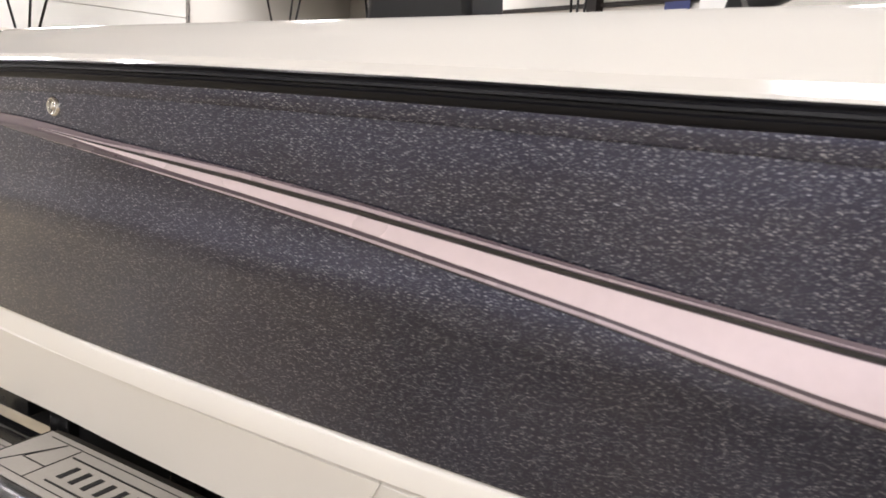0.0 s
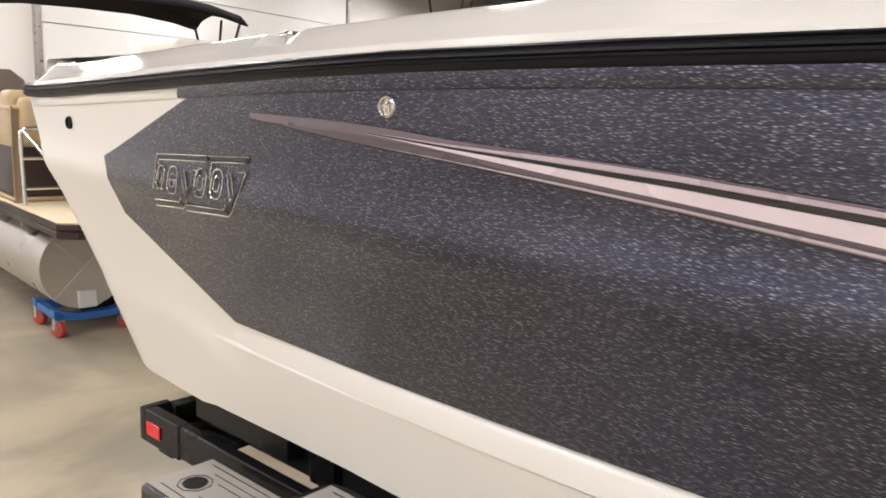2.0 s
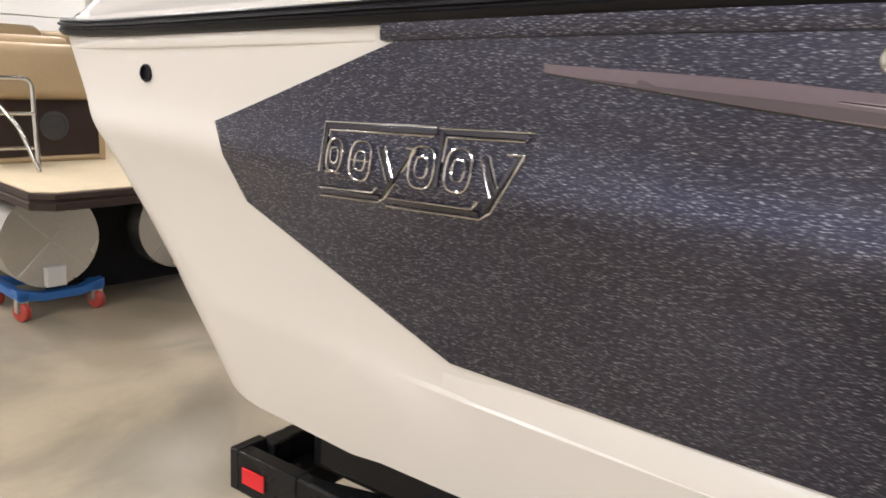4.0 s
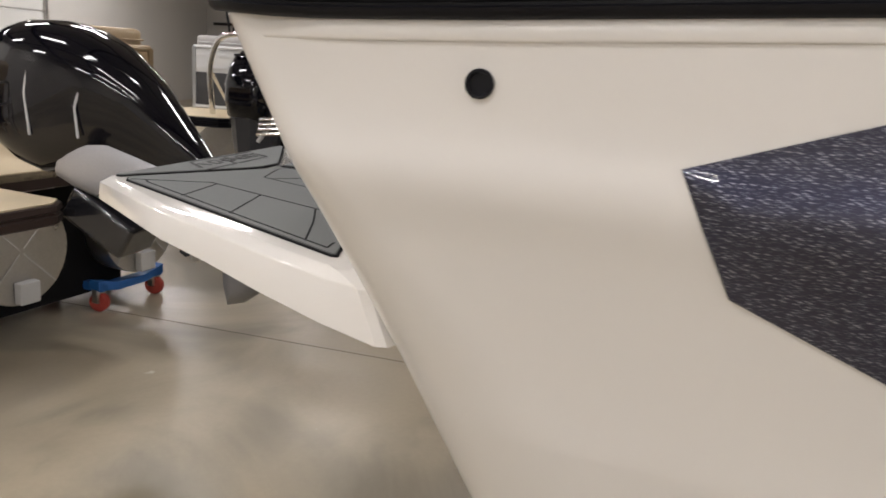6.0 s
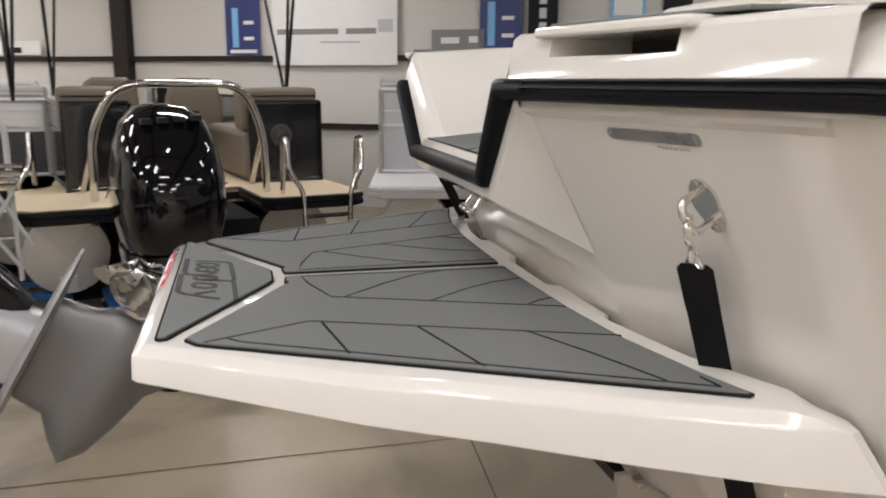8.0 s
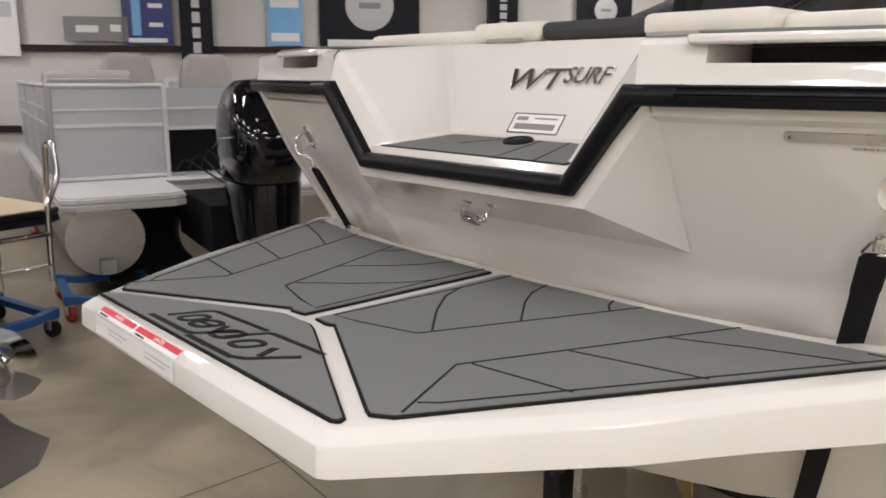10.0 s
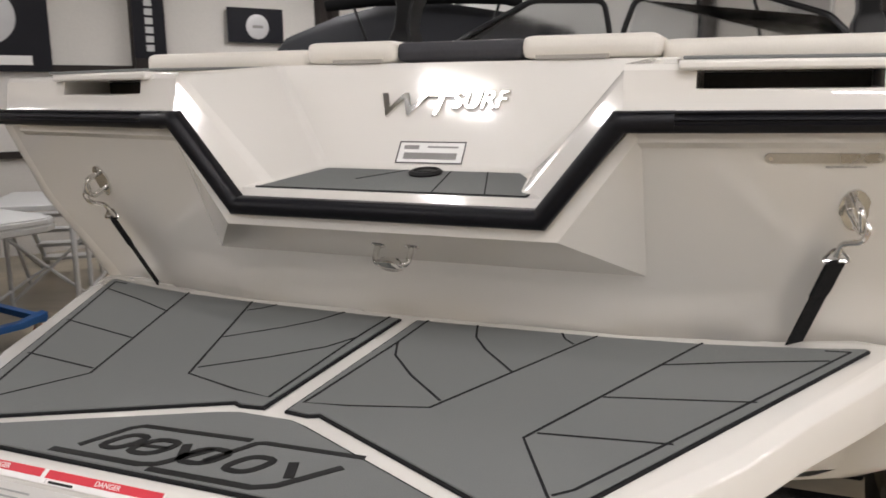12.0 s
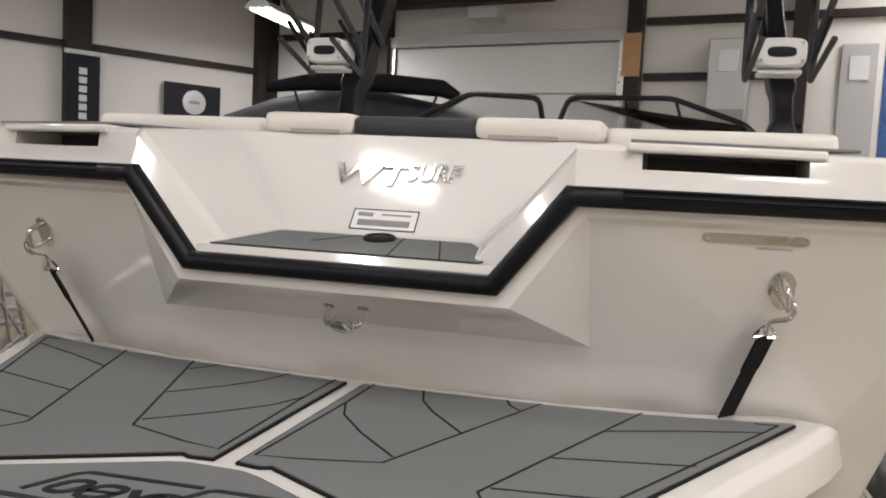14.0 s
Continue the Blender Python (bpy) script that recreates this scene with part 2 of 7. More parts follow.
WALLPANEL = mat("white_wall_panel", (0.77, 0.745, 0.70), 0.5, 0, 0.04, 0.9, 30, 0.05)
BEAM = mat("dark_steel_beam", (0.035, 0.030, 0.028), 0.5, 0.3, 0.2, 3, 60)
DOORW = mat("white_sectional_door", (0.72, 0.71, 0.68), 0.4, 0, 0.05, 1.2, 40)
WOOD = mat("pine_stud", (0.42, 0.24, 0.11), 0.6, 0, 0.2, 4, 60, 0.2)
CEIL = mat("grey_insulated_ceiling", (0.30, 0.28, 0.26), 0.7, 0, 0.12, 0.7, 20, 0.1)
FABRIC = mat("dark_grey_cover_fabric", (0.035, 0.036, 0.04), 0.85, 0, 0.15, 5, 260, 0.4)
BLACKFABSHADE = mat("black_fabric_and_shade", (0.01, 0.01, 0.011), 0.85, 0, 0.15, 5, 260, 0.4)
POSTERBLUE = mat("navy_poster", (0.022, 0.035, 0.16), 0.4, 0, 0.08)
BANNERBLK = mat("black_banner", (0.016, 0.016, 0.02), 0.5, 0, 0.1)
SILVERPRINT = mat("silver_print", (0.5, 0.5, 0.5), 0.4, 0.2, 0.06)
GREYPRINT = mat("grey_print", (0.25, 0.24, 0.23), 0.5, 0, 0.06)
SKYPRINT = mat("light_blue_print", (0.2, 0.45, 0.75), 0.5, 0, 0.05)
PANELGREY = mat("grey_metal_cabinet", (0.42, 0.42, 0.41), 0.4, 0.4, 0.06)
BAG = mat("clear_plastic_bag", (0.86, 0.88, 0.88), 0.06, 0, 0.05, 20, 90)
BAG.node_tree.nodes["Principled BSDF"].inputs["Transmission Weight"].default_value = 1.0
BAG.node_tree.nodes["Principled BSDF"].inputs["IOR"].default_value = 1.18
BROWN = mat("dark_brown_fence_panel", (0.045, 0.032, 0.028), 0.35, 0.1, 0.08, 3, 80)
GLASS = mat("windscreen_glass", (0.9, 0.92, 0.93), 0.03, 0, 0.01)
GLASS.node_tree.nodes["Principled BSDF"].inputs["Transmission Weight"].default_value = 1.0
LAMPGLOW = glow("lit_tube", (1.0, 0.93, 0.82), 14.0)

# matt dark surfaces: little sheen
for dull in (PADLINE, STRAP, TYRE, BLACKPRINT, BEAM, FABRIC, BLACKFABSHADE, VOID, TRAILER, BANNERBLK, VINYLDARK, LEGDARK, BROWN):
    dull.node_tree.nodes["Principled BSDF"].inputs["Specular IOR Level"].default_value = 0.12
TRAILER.node_tree.nodes["Principled BSDF"].inputs["Coat Weight"].default_value = 0.15
COWL.node_tree.nodes["Principled BSDF"].inputs["Specular IOR Level"].default_value = 0.15
COWL.node_tree.nodes["Principled BSDF"].inputs["Coat Weight"].default_value = 0.7


def concrete():
    m = mat("sealed_concrete", (0.44, 0.375, 0.27), 0.33, 0, 0.05, 2.2, 34, 0.04, 0.0, 0.03)
    nd, lk = m.node_tree.nodes, m.node_tree.links
    b = nd["Principled BSDF"]
    base = b.inputs["Base Color"].links[0].from_socket
    n = nd.new("ShaderNodeTexNoise")
    n.inputs["Scale"].default_value, n.inputs["Detail"].default_value, n.inputs["Distortion"].default_value = 0.9, 7, 0.9
    lk.new(nd["Texture Coordinate"].outputs["Object"], n.inputs["Vector"])
    r = nd.new("ShaderNodeMapRange")
    r.interpolation_type = "SMOOTHERSTEP"
    r.inputs["From Min"].default_value, r.inputs["From Max"].default_value = 0.34, 0.70
    lk.new(n.outputs[0], r.inputs["Value"])
    mix = nd.new("ShaderNodeMix")
    mix.data_type = "RGBA"
    lk.new(r.outputs[0], mix.inputs["Factor"])
    lk.new(base, mix.inputs["A"])
    mix.inputs["B"].default_value = (0.25, 0.218, 0.16, 1)
    # scuffs of white paint
    s = nd.new("ShaderNodeTexNoise")
    s.inputs["Scale"].default_value, s.inputs["Detail"].default_value = 3.1, 9
    lk.new(nd["Texture Coordinate"].outputs["Object"], s.inputs["Vector"])
    t = nd.new("ShaderNodeMapRange")
    t.inputs["From Min"].default_value, t.inputs["From Max"].default_value = 0.71, 0.74
    lk.new(s.outputs[0], t.inputs["Value"])
    mix2 = nd.new("ShaderNodeMix")
    mix2.data_type = "RGBA"
    lk.new(t.outputs[0], mix2.inputs["Factor"])
    lk.new(mix.outputs["Result"], mix2.inputs["A"])
    mix2.inputs["B"].default_value = (0.62, 0.59, 0.52, 1)
    lk.new(mix2.outputs["Result"], b.inputs["Base Color"])
    return m


CONCRETE = concrete()

# ---- the hall ----
VMIN, HIGH = -8.65, 4.7
ROOMTURN = -32.0
CORNERS = {"nw": (-4.86, 8.54), "ne": (15.73, 4.55), "se": (15.73, -4.19), "sw": (-18.5, -13.3)}


def room_pose(u, v, z=0.0, turn=0.0):
    x, y = room_xy(u, v)
    return pose(x, y, z, 0, 0, ROOMTURN + turn)


bm = BM()
quad(bm, (-24, -24, 0), (24, -24, 0), (24, 24, 0), (-24, 24, 0))
floor = solid("floor", bm, CONCRETE, "sealed tan concrete floor with dark stains and scuffs", "floor", "", "structure")
JOINT = mat("joint_dirt", (0.13, 0.11, 0.085), 0.9)
for a, b in (((-1.70, -3.6), (-1.79, -0.5)), ((-1.79, -0.5), (-1.82, 3.5)), ((-1.80, 0.45), (-0.9, 0.37)), ((-0.9, 0.37), (3.2, 0.05)), ((-4.5, 0.62), (-1.8, 0.45))):
    bm = BM()
    d = Vector((b[0] - a[0], b[1] - a[1], 0)).normalized()
    n = Vector((-d.y, d.x, 0)) * 0.0045
    pa, pb = Vector((*a, 0.003)), Vector((*b, 0.003))
    quad(bm, pa - n, pb - n, pb + n, pa + n)
    part("floor_joint", bm, JOINT, floor)


def wall(name, p, q, label):
    """A wall from corner p to corner q; its local x runs along it and its inside faces local -y."""
    (x0, y0), (x1, y1) = CORNERS[p], CORNERS[q]
    m = pose(x0, y0, 0, 0, 0, math.degrees(math.atan2(y1 - y0, x1 - x0)))
    L = math.hypot(x1 - x0, y1 - y0)
    bm = BM()
    box(bm, -0.24, L, 0, 0.24, 0, HIGH)
    w = solid(name, bm, WALLW, label, "wall", "", "structure")
    w.matrix_basis = m
    return m, L


wall("wall_west", "sw", "nw", "white lined hall wall with dark steel girts")
m_n, _ = wall("wall_north", "nw", "ne", "white lined hall wall with a roller door")
wall("wall_east", "ne", "se", "white lined hall wall")
m_s, LSOUTH = wall("wall_south", "se", "sw", "white lined hall wall with a sectional door")
bm = BM()
prism(bm, [(-5.2, 9.0), (16.1, 4.9), (16.1, -4.5), (-19.2, -13.9)], HIGH, HIGH + 0.2)
ceiling = solid("ceiling", bm, CEIL, "grey insulated ceiling with dark rafters", "ceiling", "", "structure")

# steel frame of the long wall: posts and girts
m_in = room_pose(0, VMIN)      # local x = v away from the wall, local y = u along it
def wallbit(name, u0, u1, d, z0, z1, material, parent, label="", bevel=0.0):
    bm = BM()
    box(bm, 0.0, d, u0, u1, z0, z1)
    ob = part(name, bm, material, None, label, bevel)
    ob.matrix_basis = m_in
    return ob


UMIN, UMAX = -20.5, 4.6
frame_w = thing("steel_frame", m_in, "dark brown steel posts and girts on the white wall", "steel frame", "", "structure")
for u in (-18.0, -13.2, -8.08, -1.6, 2.13, 4.58):
    bm = BM()
    box(bm, 0.002, 0.16, u - 0.14, u + 0.14, 0, HIGH)
    part("post", bm, BEAM, frame_w)
for z in (1.1, 2.04, 3.10, 4.15):
    bm = BM()
    box(bm, 0.002, 0.075, UMIN, UMAX - 0.01, z, z + 0.075)
    part("girt", bm, BEAM, frame_w)

# north wall: roller door, posts, cabinet
frame_n = thing("steel_frame", m_n, "dark steel posts and girts round the white door", "steel frame", "", "structure")
for v in (0.10, 1.93, 5.09, 6.75):
    bm = BM()
    box(bm, v - 0.08, v + 0.08, -0.16, -0.002, 0, HIGH)
    part("post", bm, BEAM, frame_n)
for z, v0, v1 in ((3.56, 0.2, 1.84), (3.56, 5.2, 12.5), (2.97, 5.2, 6.66), (2.97, 0.2, 1.84), (1.4, 0.2, 1.84), (1.4, 5.2, 7.0), (4.2, 0.2, 12.5)):
    bm = BM()
    box(bm, v0, v1, -0.09, -0.003, z, z + 0.075)
    part("girt", bm, BEAM, frame_n)
bm = BM()
box(bm, 4.99, 5.18, -0.19, -0.162, 3.0, 3.46)
part("wood_stud", bm, WOOD, frame_n, "bare orange pine board")
bm = BM()
box(bm, 2.25, 4.25, -0.55, -0.35, 3.80, 3.90)
part("door_opener_rail", bm, BEAM, frame_n)
bm = BM()
box(bm, 3.34, 3.69, -0.65, -0.40, 3.60, 3.72)
part("door_opener", bm, PANELGREY, frame_n)


def section_door(name, m, width, height, label):
    door = thing(name, m, label, "garage door", "", "structure")
    n = 6
    for k in range(n):
        bm = BM()
        h = height / n
        box(bm, 0, width, -0.05, 0.0, k * h + 0.006, (k + 1) * h - 0.006)
        part("door_panel", bm, DOORW, door, "", 0.008)
    for x in (-0.09, width + 0.01):
        bm = BM()
        box(bm, x, x + 0.08, -0.09, 0.0, 0, height + 0.1)
        part("door_track", bm, STEEL, door)
    bm = BM()
    box(bm, -0.09, width + 0.09, -0.11, 0, height + 0.005, height + 0.13)
    part("door_header", bm, PANELGREY, door)
    return door


section_door("door_1", m_n @ pose(2.09, -0.002, 0), 2.82, 3.4, "white sectional garage door, closed")
section_door("door_2", m_s @ pose(19.0, -0.002, 0), 7.6, 3.9, "wide white sectional garage door, closed")
section_door("door_3", m_s @ pose(13.6, -0.002, 0), 4.2, 3.9, "white sectional garage door, closed")

# metal cabinet and door beside the roller door
cab = thing("electrical_cabinet", m_n @ pose(5.89, -0.2, 2.45), "grey metal electrical cabinet on the wall", "cabinet")
bm = BM()
box(bm, 0, 0.40, 0, 0.195, 0, 0.92)
part("body", bm, PANELGREY, cab, "", 0.01)
bm = BM()
box(bm, 0.10, 0.29, -0.012, 0.0, 0.58, 0.80)
part("door", bm, ALULIGHT, cab, "", 0.004)
bm = BM()
box(bm, 0.02, 0.38, -0.01, 0.0, 0.04, 0.2)
part("label_plate", bm, GREYPRINT, cab)
wd = thing("door_4", m_n @ pose(7.12, -0.05, 0), "grey metal side door, closed", "door", "", "structure")
bm = BM()
box(bm, 0, 0.32, 0, 0.045, 0.02, 3.3)
part("leaf", bm, PANELGREY, wd, "", 0.004)
bm = BM()
box(bm, 0.08, 0.25, -0.02, -0.001, 2.95, 3.18)
part("notice_frame", bm, ALULIGHT, wd)

# posters and banners on the long wall
def poster(name, u, z, w, h, ground, label, bars, cat="poster"):
    th = thing(name, m_in, label, cat)
    bm = BM()
    box(bm, 0.08, 0.088, u - w / 2, u + w / 2, z, z + h)
    part("sheet", bm, ground, th)
    for cu, cz, bw, bh, ink in bars:
        bm = BM()
        box(bm, 0.0885, 0.0915, u + cu - bw / 2, u + cu + bw / 2, z + cz, z + cz + bh)
        part("print", bm, ink, th)
    return th


PO = [(0.0, 0.82, 0.42, 0.045, WHITEPRINT), (-0.12, 0.1, 0.1, 0.55, SKYPRINT), (0.1, 0.2, 0.16, 0.05, WHITEPRINT), (0.1, 0.42, 0.16, 0.05, WHITEPRINT), (0.0, 0.02, 0.44, 0.05, WHITEPRINT)]
for u, broad in ((-5.98, 0.56), (-13.05, 1.05), (-15.4, 1.1), (-2.17, 0.56)):
    poster("poster", u, 2.13, broad, 0.98, POSTERBLUE, "navy blue poster with white print on the wall", PO)
poster("banner", -4.55, 1.98, 1.9, 1.35, WHITEPRINT, "large white banner with a grey printed mark", [(-0.4, 0.42, 0.95, 0.075, GREYPRINT), (0.42, 0.42, 0.45, 0.075, GREYPRINT), (0.78, 0.44, 0.22, 0.17, SILVERPRINT), (0.1, 0.3, 0.6, 0.025, SILVERPRINT)], "banner")
poster("sign", -2.75, 2.16, 0.72, 0.28, GREYPRINT, "small grey sign with a white mark on the wall", [(-0.1, 0.1, 0.25, 0.08, WHITEPRINT), (0.22, 0.11, 0.12, 0.08, WHITEPRINT)], "sign")
poster("notice", -10.2, 2.14, 1.1, 0.22, WHITEPRINT, "small white notice with black print on the wall", [(0.02, 0.03, 0.3, 0.09, BLACKPRINT)], "notice")
poster("poster", -0.56, 2.13, 0.42, 0.9, SKYPRINT, "light blue and white poster on the wall", [(0, 0.45, 0.34, 0.2, WHITEPRINT), (0, 0.05, 0.34, 0.1, WHITEPRINT)])
poster("banner", 0.48, 2.04, 1.25, 1.4, BANNERBLK, "black banner with a silver emblem and white print", [(-0.05, 0.07, 0.95, 0.1, WHITEPRINT)], "banner")
poster("sign", 3.55, 2.42, 0.76, 0.43, BANNERBLK, "black sign with a round pale emblem", [], "sign")
for u, z, r in ((0.48, 2.62, 0.30), (3.57, 2.62, 0.155)):
    em = thing("emblem", m_in, "round pale emblem on a black sign", "emblem")
    bm = BM()
    lathe(bm, [(r, 0.0), (r, 0.005), (r * 0.9, 0.008), (r * 0.4, 0.008)], 28, Matrix.Translation((0.0885, u, z)) @ pose(0, 0, 0, 0, 90, 0))
    part("disc", bm, SILVERPRINT, em)
    bm = BM()
    box(bm, 0.0968, 0.0985, u - r * 0.45, u + r * 0.45, z - r * 0.12, z + r * 0.12)
    part("print", bm, GREYPRINT, em)
for u, z0, z1 in ((-1.6, 1.95, 3.2), (2.17, 2.2, 3.02)):
    fl = thing("column_banner", m_in, "narrow black banner with vertical white print hung on a post", "banner")
    bm = BM()
    box(bm, 0.1605, 0.168, u - 0.19, u + 0.19, z0, z1)
    part("sheet", bm, BANNERBLK, fl)
    for k in range(6):
        bm = BM()
        h = (z1 - z0 - 0.2) / 6
        box(bm, 0.1685, 0.171, u - 0.045, u + 0.045, z0 + 0.08 + k * h, z0 + 0.08 + k * h + h * 0.72)
        part("print", bm, SILVERPRINT, fl)
    bm = BM()
    box(bm, 0.1605, 0.18, u - 0.21, u + 0.21, z1, z1 + 0.05)
    part("batten", bm, PANELGREY, fl)
bp = thing("picture_banner", m_n @ pose(7.50, -0.014, 0), "tall blue picture banner on the wall", "banner")
bm = BM()
box(bm, 0, 1.2, 0, 0.01, 1.3, 3.5)
part("sheet", bm, mat("deep_blue_print", (0.03, 0.09, 0.25), 0.5, 0, 0.5, 2.5, 30), bp)

# rafters and lamps
raf = thing("rafters", pose(0, 0, 0), "dark steel rafters under the ceiling", "rafter", "", "structure")
for y in (-10.5, -7.5, -4.5, -1.5, 1.5, 4.5):
    bm = BM()
    x0 = -18.5 + 0.624 * (y + 13.3) + 0.1
    x1 = 15.6 if -4 < y < 4 else (8.54 - y) / 0.1936 - 5.16 if y > 0 else (y + 13.3) / 0.266 - 18.5 - 0.3
    box(bm, x0, x1, y - 0.08, y + 0.08, HIGH - 0.26, HIGH - 0.004)
    part("rafter", bm, BEAM, raf)
for x in (-9.0, -6.0, -3.0, 0.0, 3.0, 6.0, 9.0, 12.0):
    bm = BM()
    y1 = 8.4 - 0.194 * (x + 4.86) if x > -4.86 else (x + 18.5) / 0.624 - 13.4
    y0 = -13.2 + 0.266 * (x + 18.5)
    box(bm, x - 0.04, x + 0.04, y0, y1, HIGH - 0.38, HIGH - 0.262)
    part("purlin", bm, BEAM, raf)


def strip_lamp(x, y, turn=0, z=4.15, power=LAMPWATT, size=1.25):
    lamp = thing("strip_lamp", pose(x, y, z, 0, 0, turn), "white high-bay strip lamp, lit, hung from the rafters, in a mostly added set", "lamp", "ceiling lamps")
    bm = BM()
    loft(bm, [[(-0.16, k, 0.02), (-0.09, k, 0.09), (0.09, k, 0.09), (0.16, k, 0.02), (0.15, k, 0.012), (-0.15, k, 0.012)] for k in (-size / 2, size / 2)])
    part("housing", bm, PANELGREY, lamp)
    for k in (-0.09, 0.0, 0.09):
        bm = BM()
        tube(bm, [(k, 0.02 - size / 2, 0.0), (k, size / 2 - 0.02, 0.0)], 0.016, 8)
        part("tube", bm, LAMPGLOW, lamp, "glowing tube")
    for k in (-0.4 * size, 0.4 * size):
        bm = BM()
        tube(bm, [(0, k, 0.09), (0, k, HIGH - z + 0.002)], 0.006, 6)
        part("hanger", bm, STEEL, lamp)
    d = bpy.data.lights.new("lamp", "AREA")
    d.shape, d.size, d.size_y, d.energy, d.color = "RECTANGLE", 0.24 * min(1.0, size), size, power, LAMPCOL
    li = new("lamp_light", d)
    li.parent = lamp
    li.matrix_basis = pose(0, 0, -0.03)


strip_lamp(-0.84, -0.43, 75, 4.15, LAMPWATT * 0.23, 0.40)
# Unseen lamp added to brighten the platform pads.
strip_lamp(1.7, -1.5, 75, 4.15, LAMPWATT * 0.8)
# Mostly unseen lamps; aft and east ones added and boosted to brighten the boat.
for x, y in ((-4.6, -0.6), (-8.4, -0.7), (3.4, -0.5), (6.6, -0.6), (-0.9, 3.4), (-4.4, 3.5), (3.3, 3.5), (6.6, 3.0), (-1.9, -4.6), (-4.6, -4.5), (-8.6, -4.6), (-12.2, -6.2), (0.9, -3.2), (-5.2, -8.2), (-9.6, -8.6), (-11.6, -9.6), (-1.2, -7.2), (2.8, 6.0), (1.6, -6.3), (4.8, -5.8), (9.6, -2.6), (12.6, -1.2), (9.8, 2.4), (13.2, 2.2)):
    strip_lamp(x, y, 0, 4.15, LAMPWATT * (1.4 if y < -5.5 else 2.6 if x > 9 else 1.5 if x > 6 and y > 2 else 1.08 if x < -4 else 0.9))
strip_lamp(-3.75, 6.85, 0, 3.5)

# ---- the wake boat ----
boat = thing("wake_boat", pose(0, 0, 0), "white wake boat with dark metal-flake sides on a black trailer", "boat")
XB = [(-0.3, 1.12), (0.0, 1.165), (0.43, 1.209), (0.67, 1.226), (1.0, 1.249), (1.3, 1.268), (1.78, 1.296), (2.3, 1.31), (3.0, 1.315), (4.0, 1.27), (5.0, 1.12), (5.8, 0.88), (6.4, 0.58), (6.8, 0.3), (7.05, 0.04)]
XZ = [(0.7, -0.2), (0.95, -0.125), (1.17, -0.072), (1.23, -0.066), (1.43, -0.023), (1.47, -0.011), (1.50, 0.000), (1.52, 0.0045), (1.535, 0.005), (1.555, 0.0022), (1.58, -0.0025), (1.61, -0.004), (1.66, -0.002), (1.72, 0.0), (2.0, 0.0)]
RAILZ = [(-0.2, 1.706), (0.28, 1.712), (0.56, 1.727), (1.19, 1.759), (1.7, 1.785), (2.13, 1.796), (2.7, 1.804), (3.3, 1.806), (5.0, 1.85), (7.2, 1.93)]
GUNZ = [(-0.2, 1.792), (0.11, 1.804), (0.46, 1.826), (0.88, 1.849), (1.3, 1.870), (1.7, 1.888), (2.7, 1.928), (3.4, 1.96), (5.0, 2.0), (7.2, 2.05)]


def section_x(z):
    """The side's cross-section, with its rounded crest line."""
    return sum(lerp(XZ, z + d) for d in (-0.010, -0.005, 0.0, 0.005, 0.010)) / 5


def side_x(y, z):
    k = max(0.0, min(1.0, (7.05 - y) / 2.5))
    return max(0.02, smooth(XB, y) + section_x(z) * (0.4 + 0.6 * k) - (1 - k) * max(0, 1.6 - z) * 0.35)


def stern_y(x, z):
    """The raked transom face."""
    return -0.106 + 0.24 * (max(abs(x), 0.474) - 0.474) - 0.53 * (z - 1.686)


def quarter(z):
    """Breadth and depth of the rounded stern corner, which opens out towards the bottom."""
    s = max(0.0, min(1.0, (1.66 - z) / 0.55))
    s = s * s * (3 - 2 * s)
    return 0.065 + 0.14 * s, 0.072 + 0.25 * s


def corner(z):
    """Inner edge of the rounded stern corner."""
    x = side_x(stern_y(1.1, z), z) - quarter(z)[0]
    return x, stern_y(x, z)


ZSTEPS = [1.0, 0.985, 0.94, 0.90, 0.87, 0.845, 0.82, 0.80, 0.78, 0.76, 0.74, 0.72, 0.70, 0.67, 0.64, 0.6, 0.5, 0.345, 0.335, 0.29, 0.28, 0.15, 0.02, 0.0]


def keel_z(x):
    return 0.70 + 0.24 * abs(x)


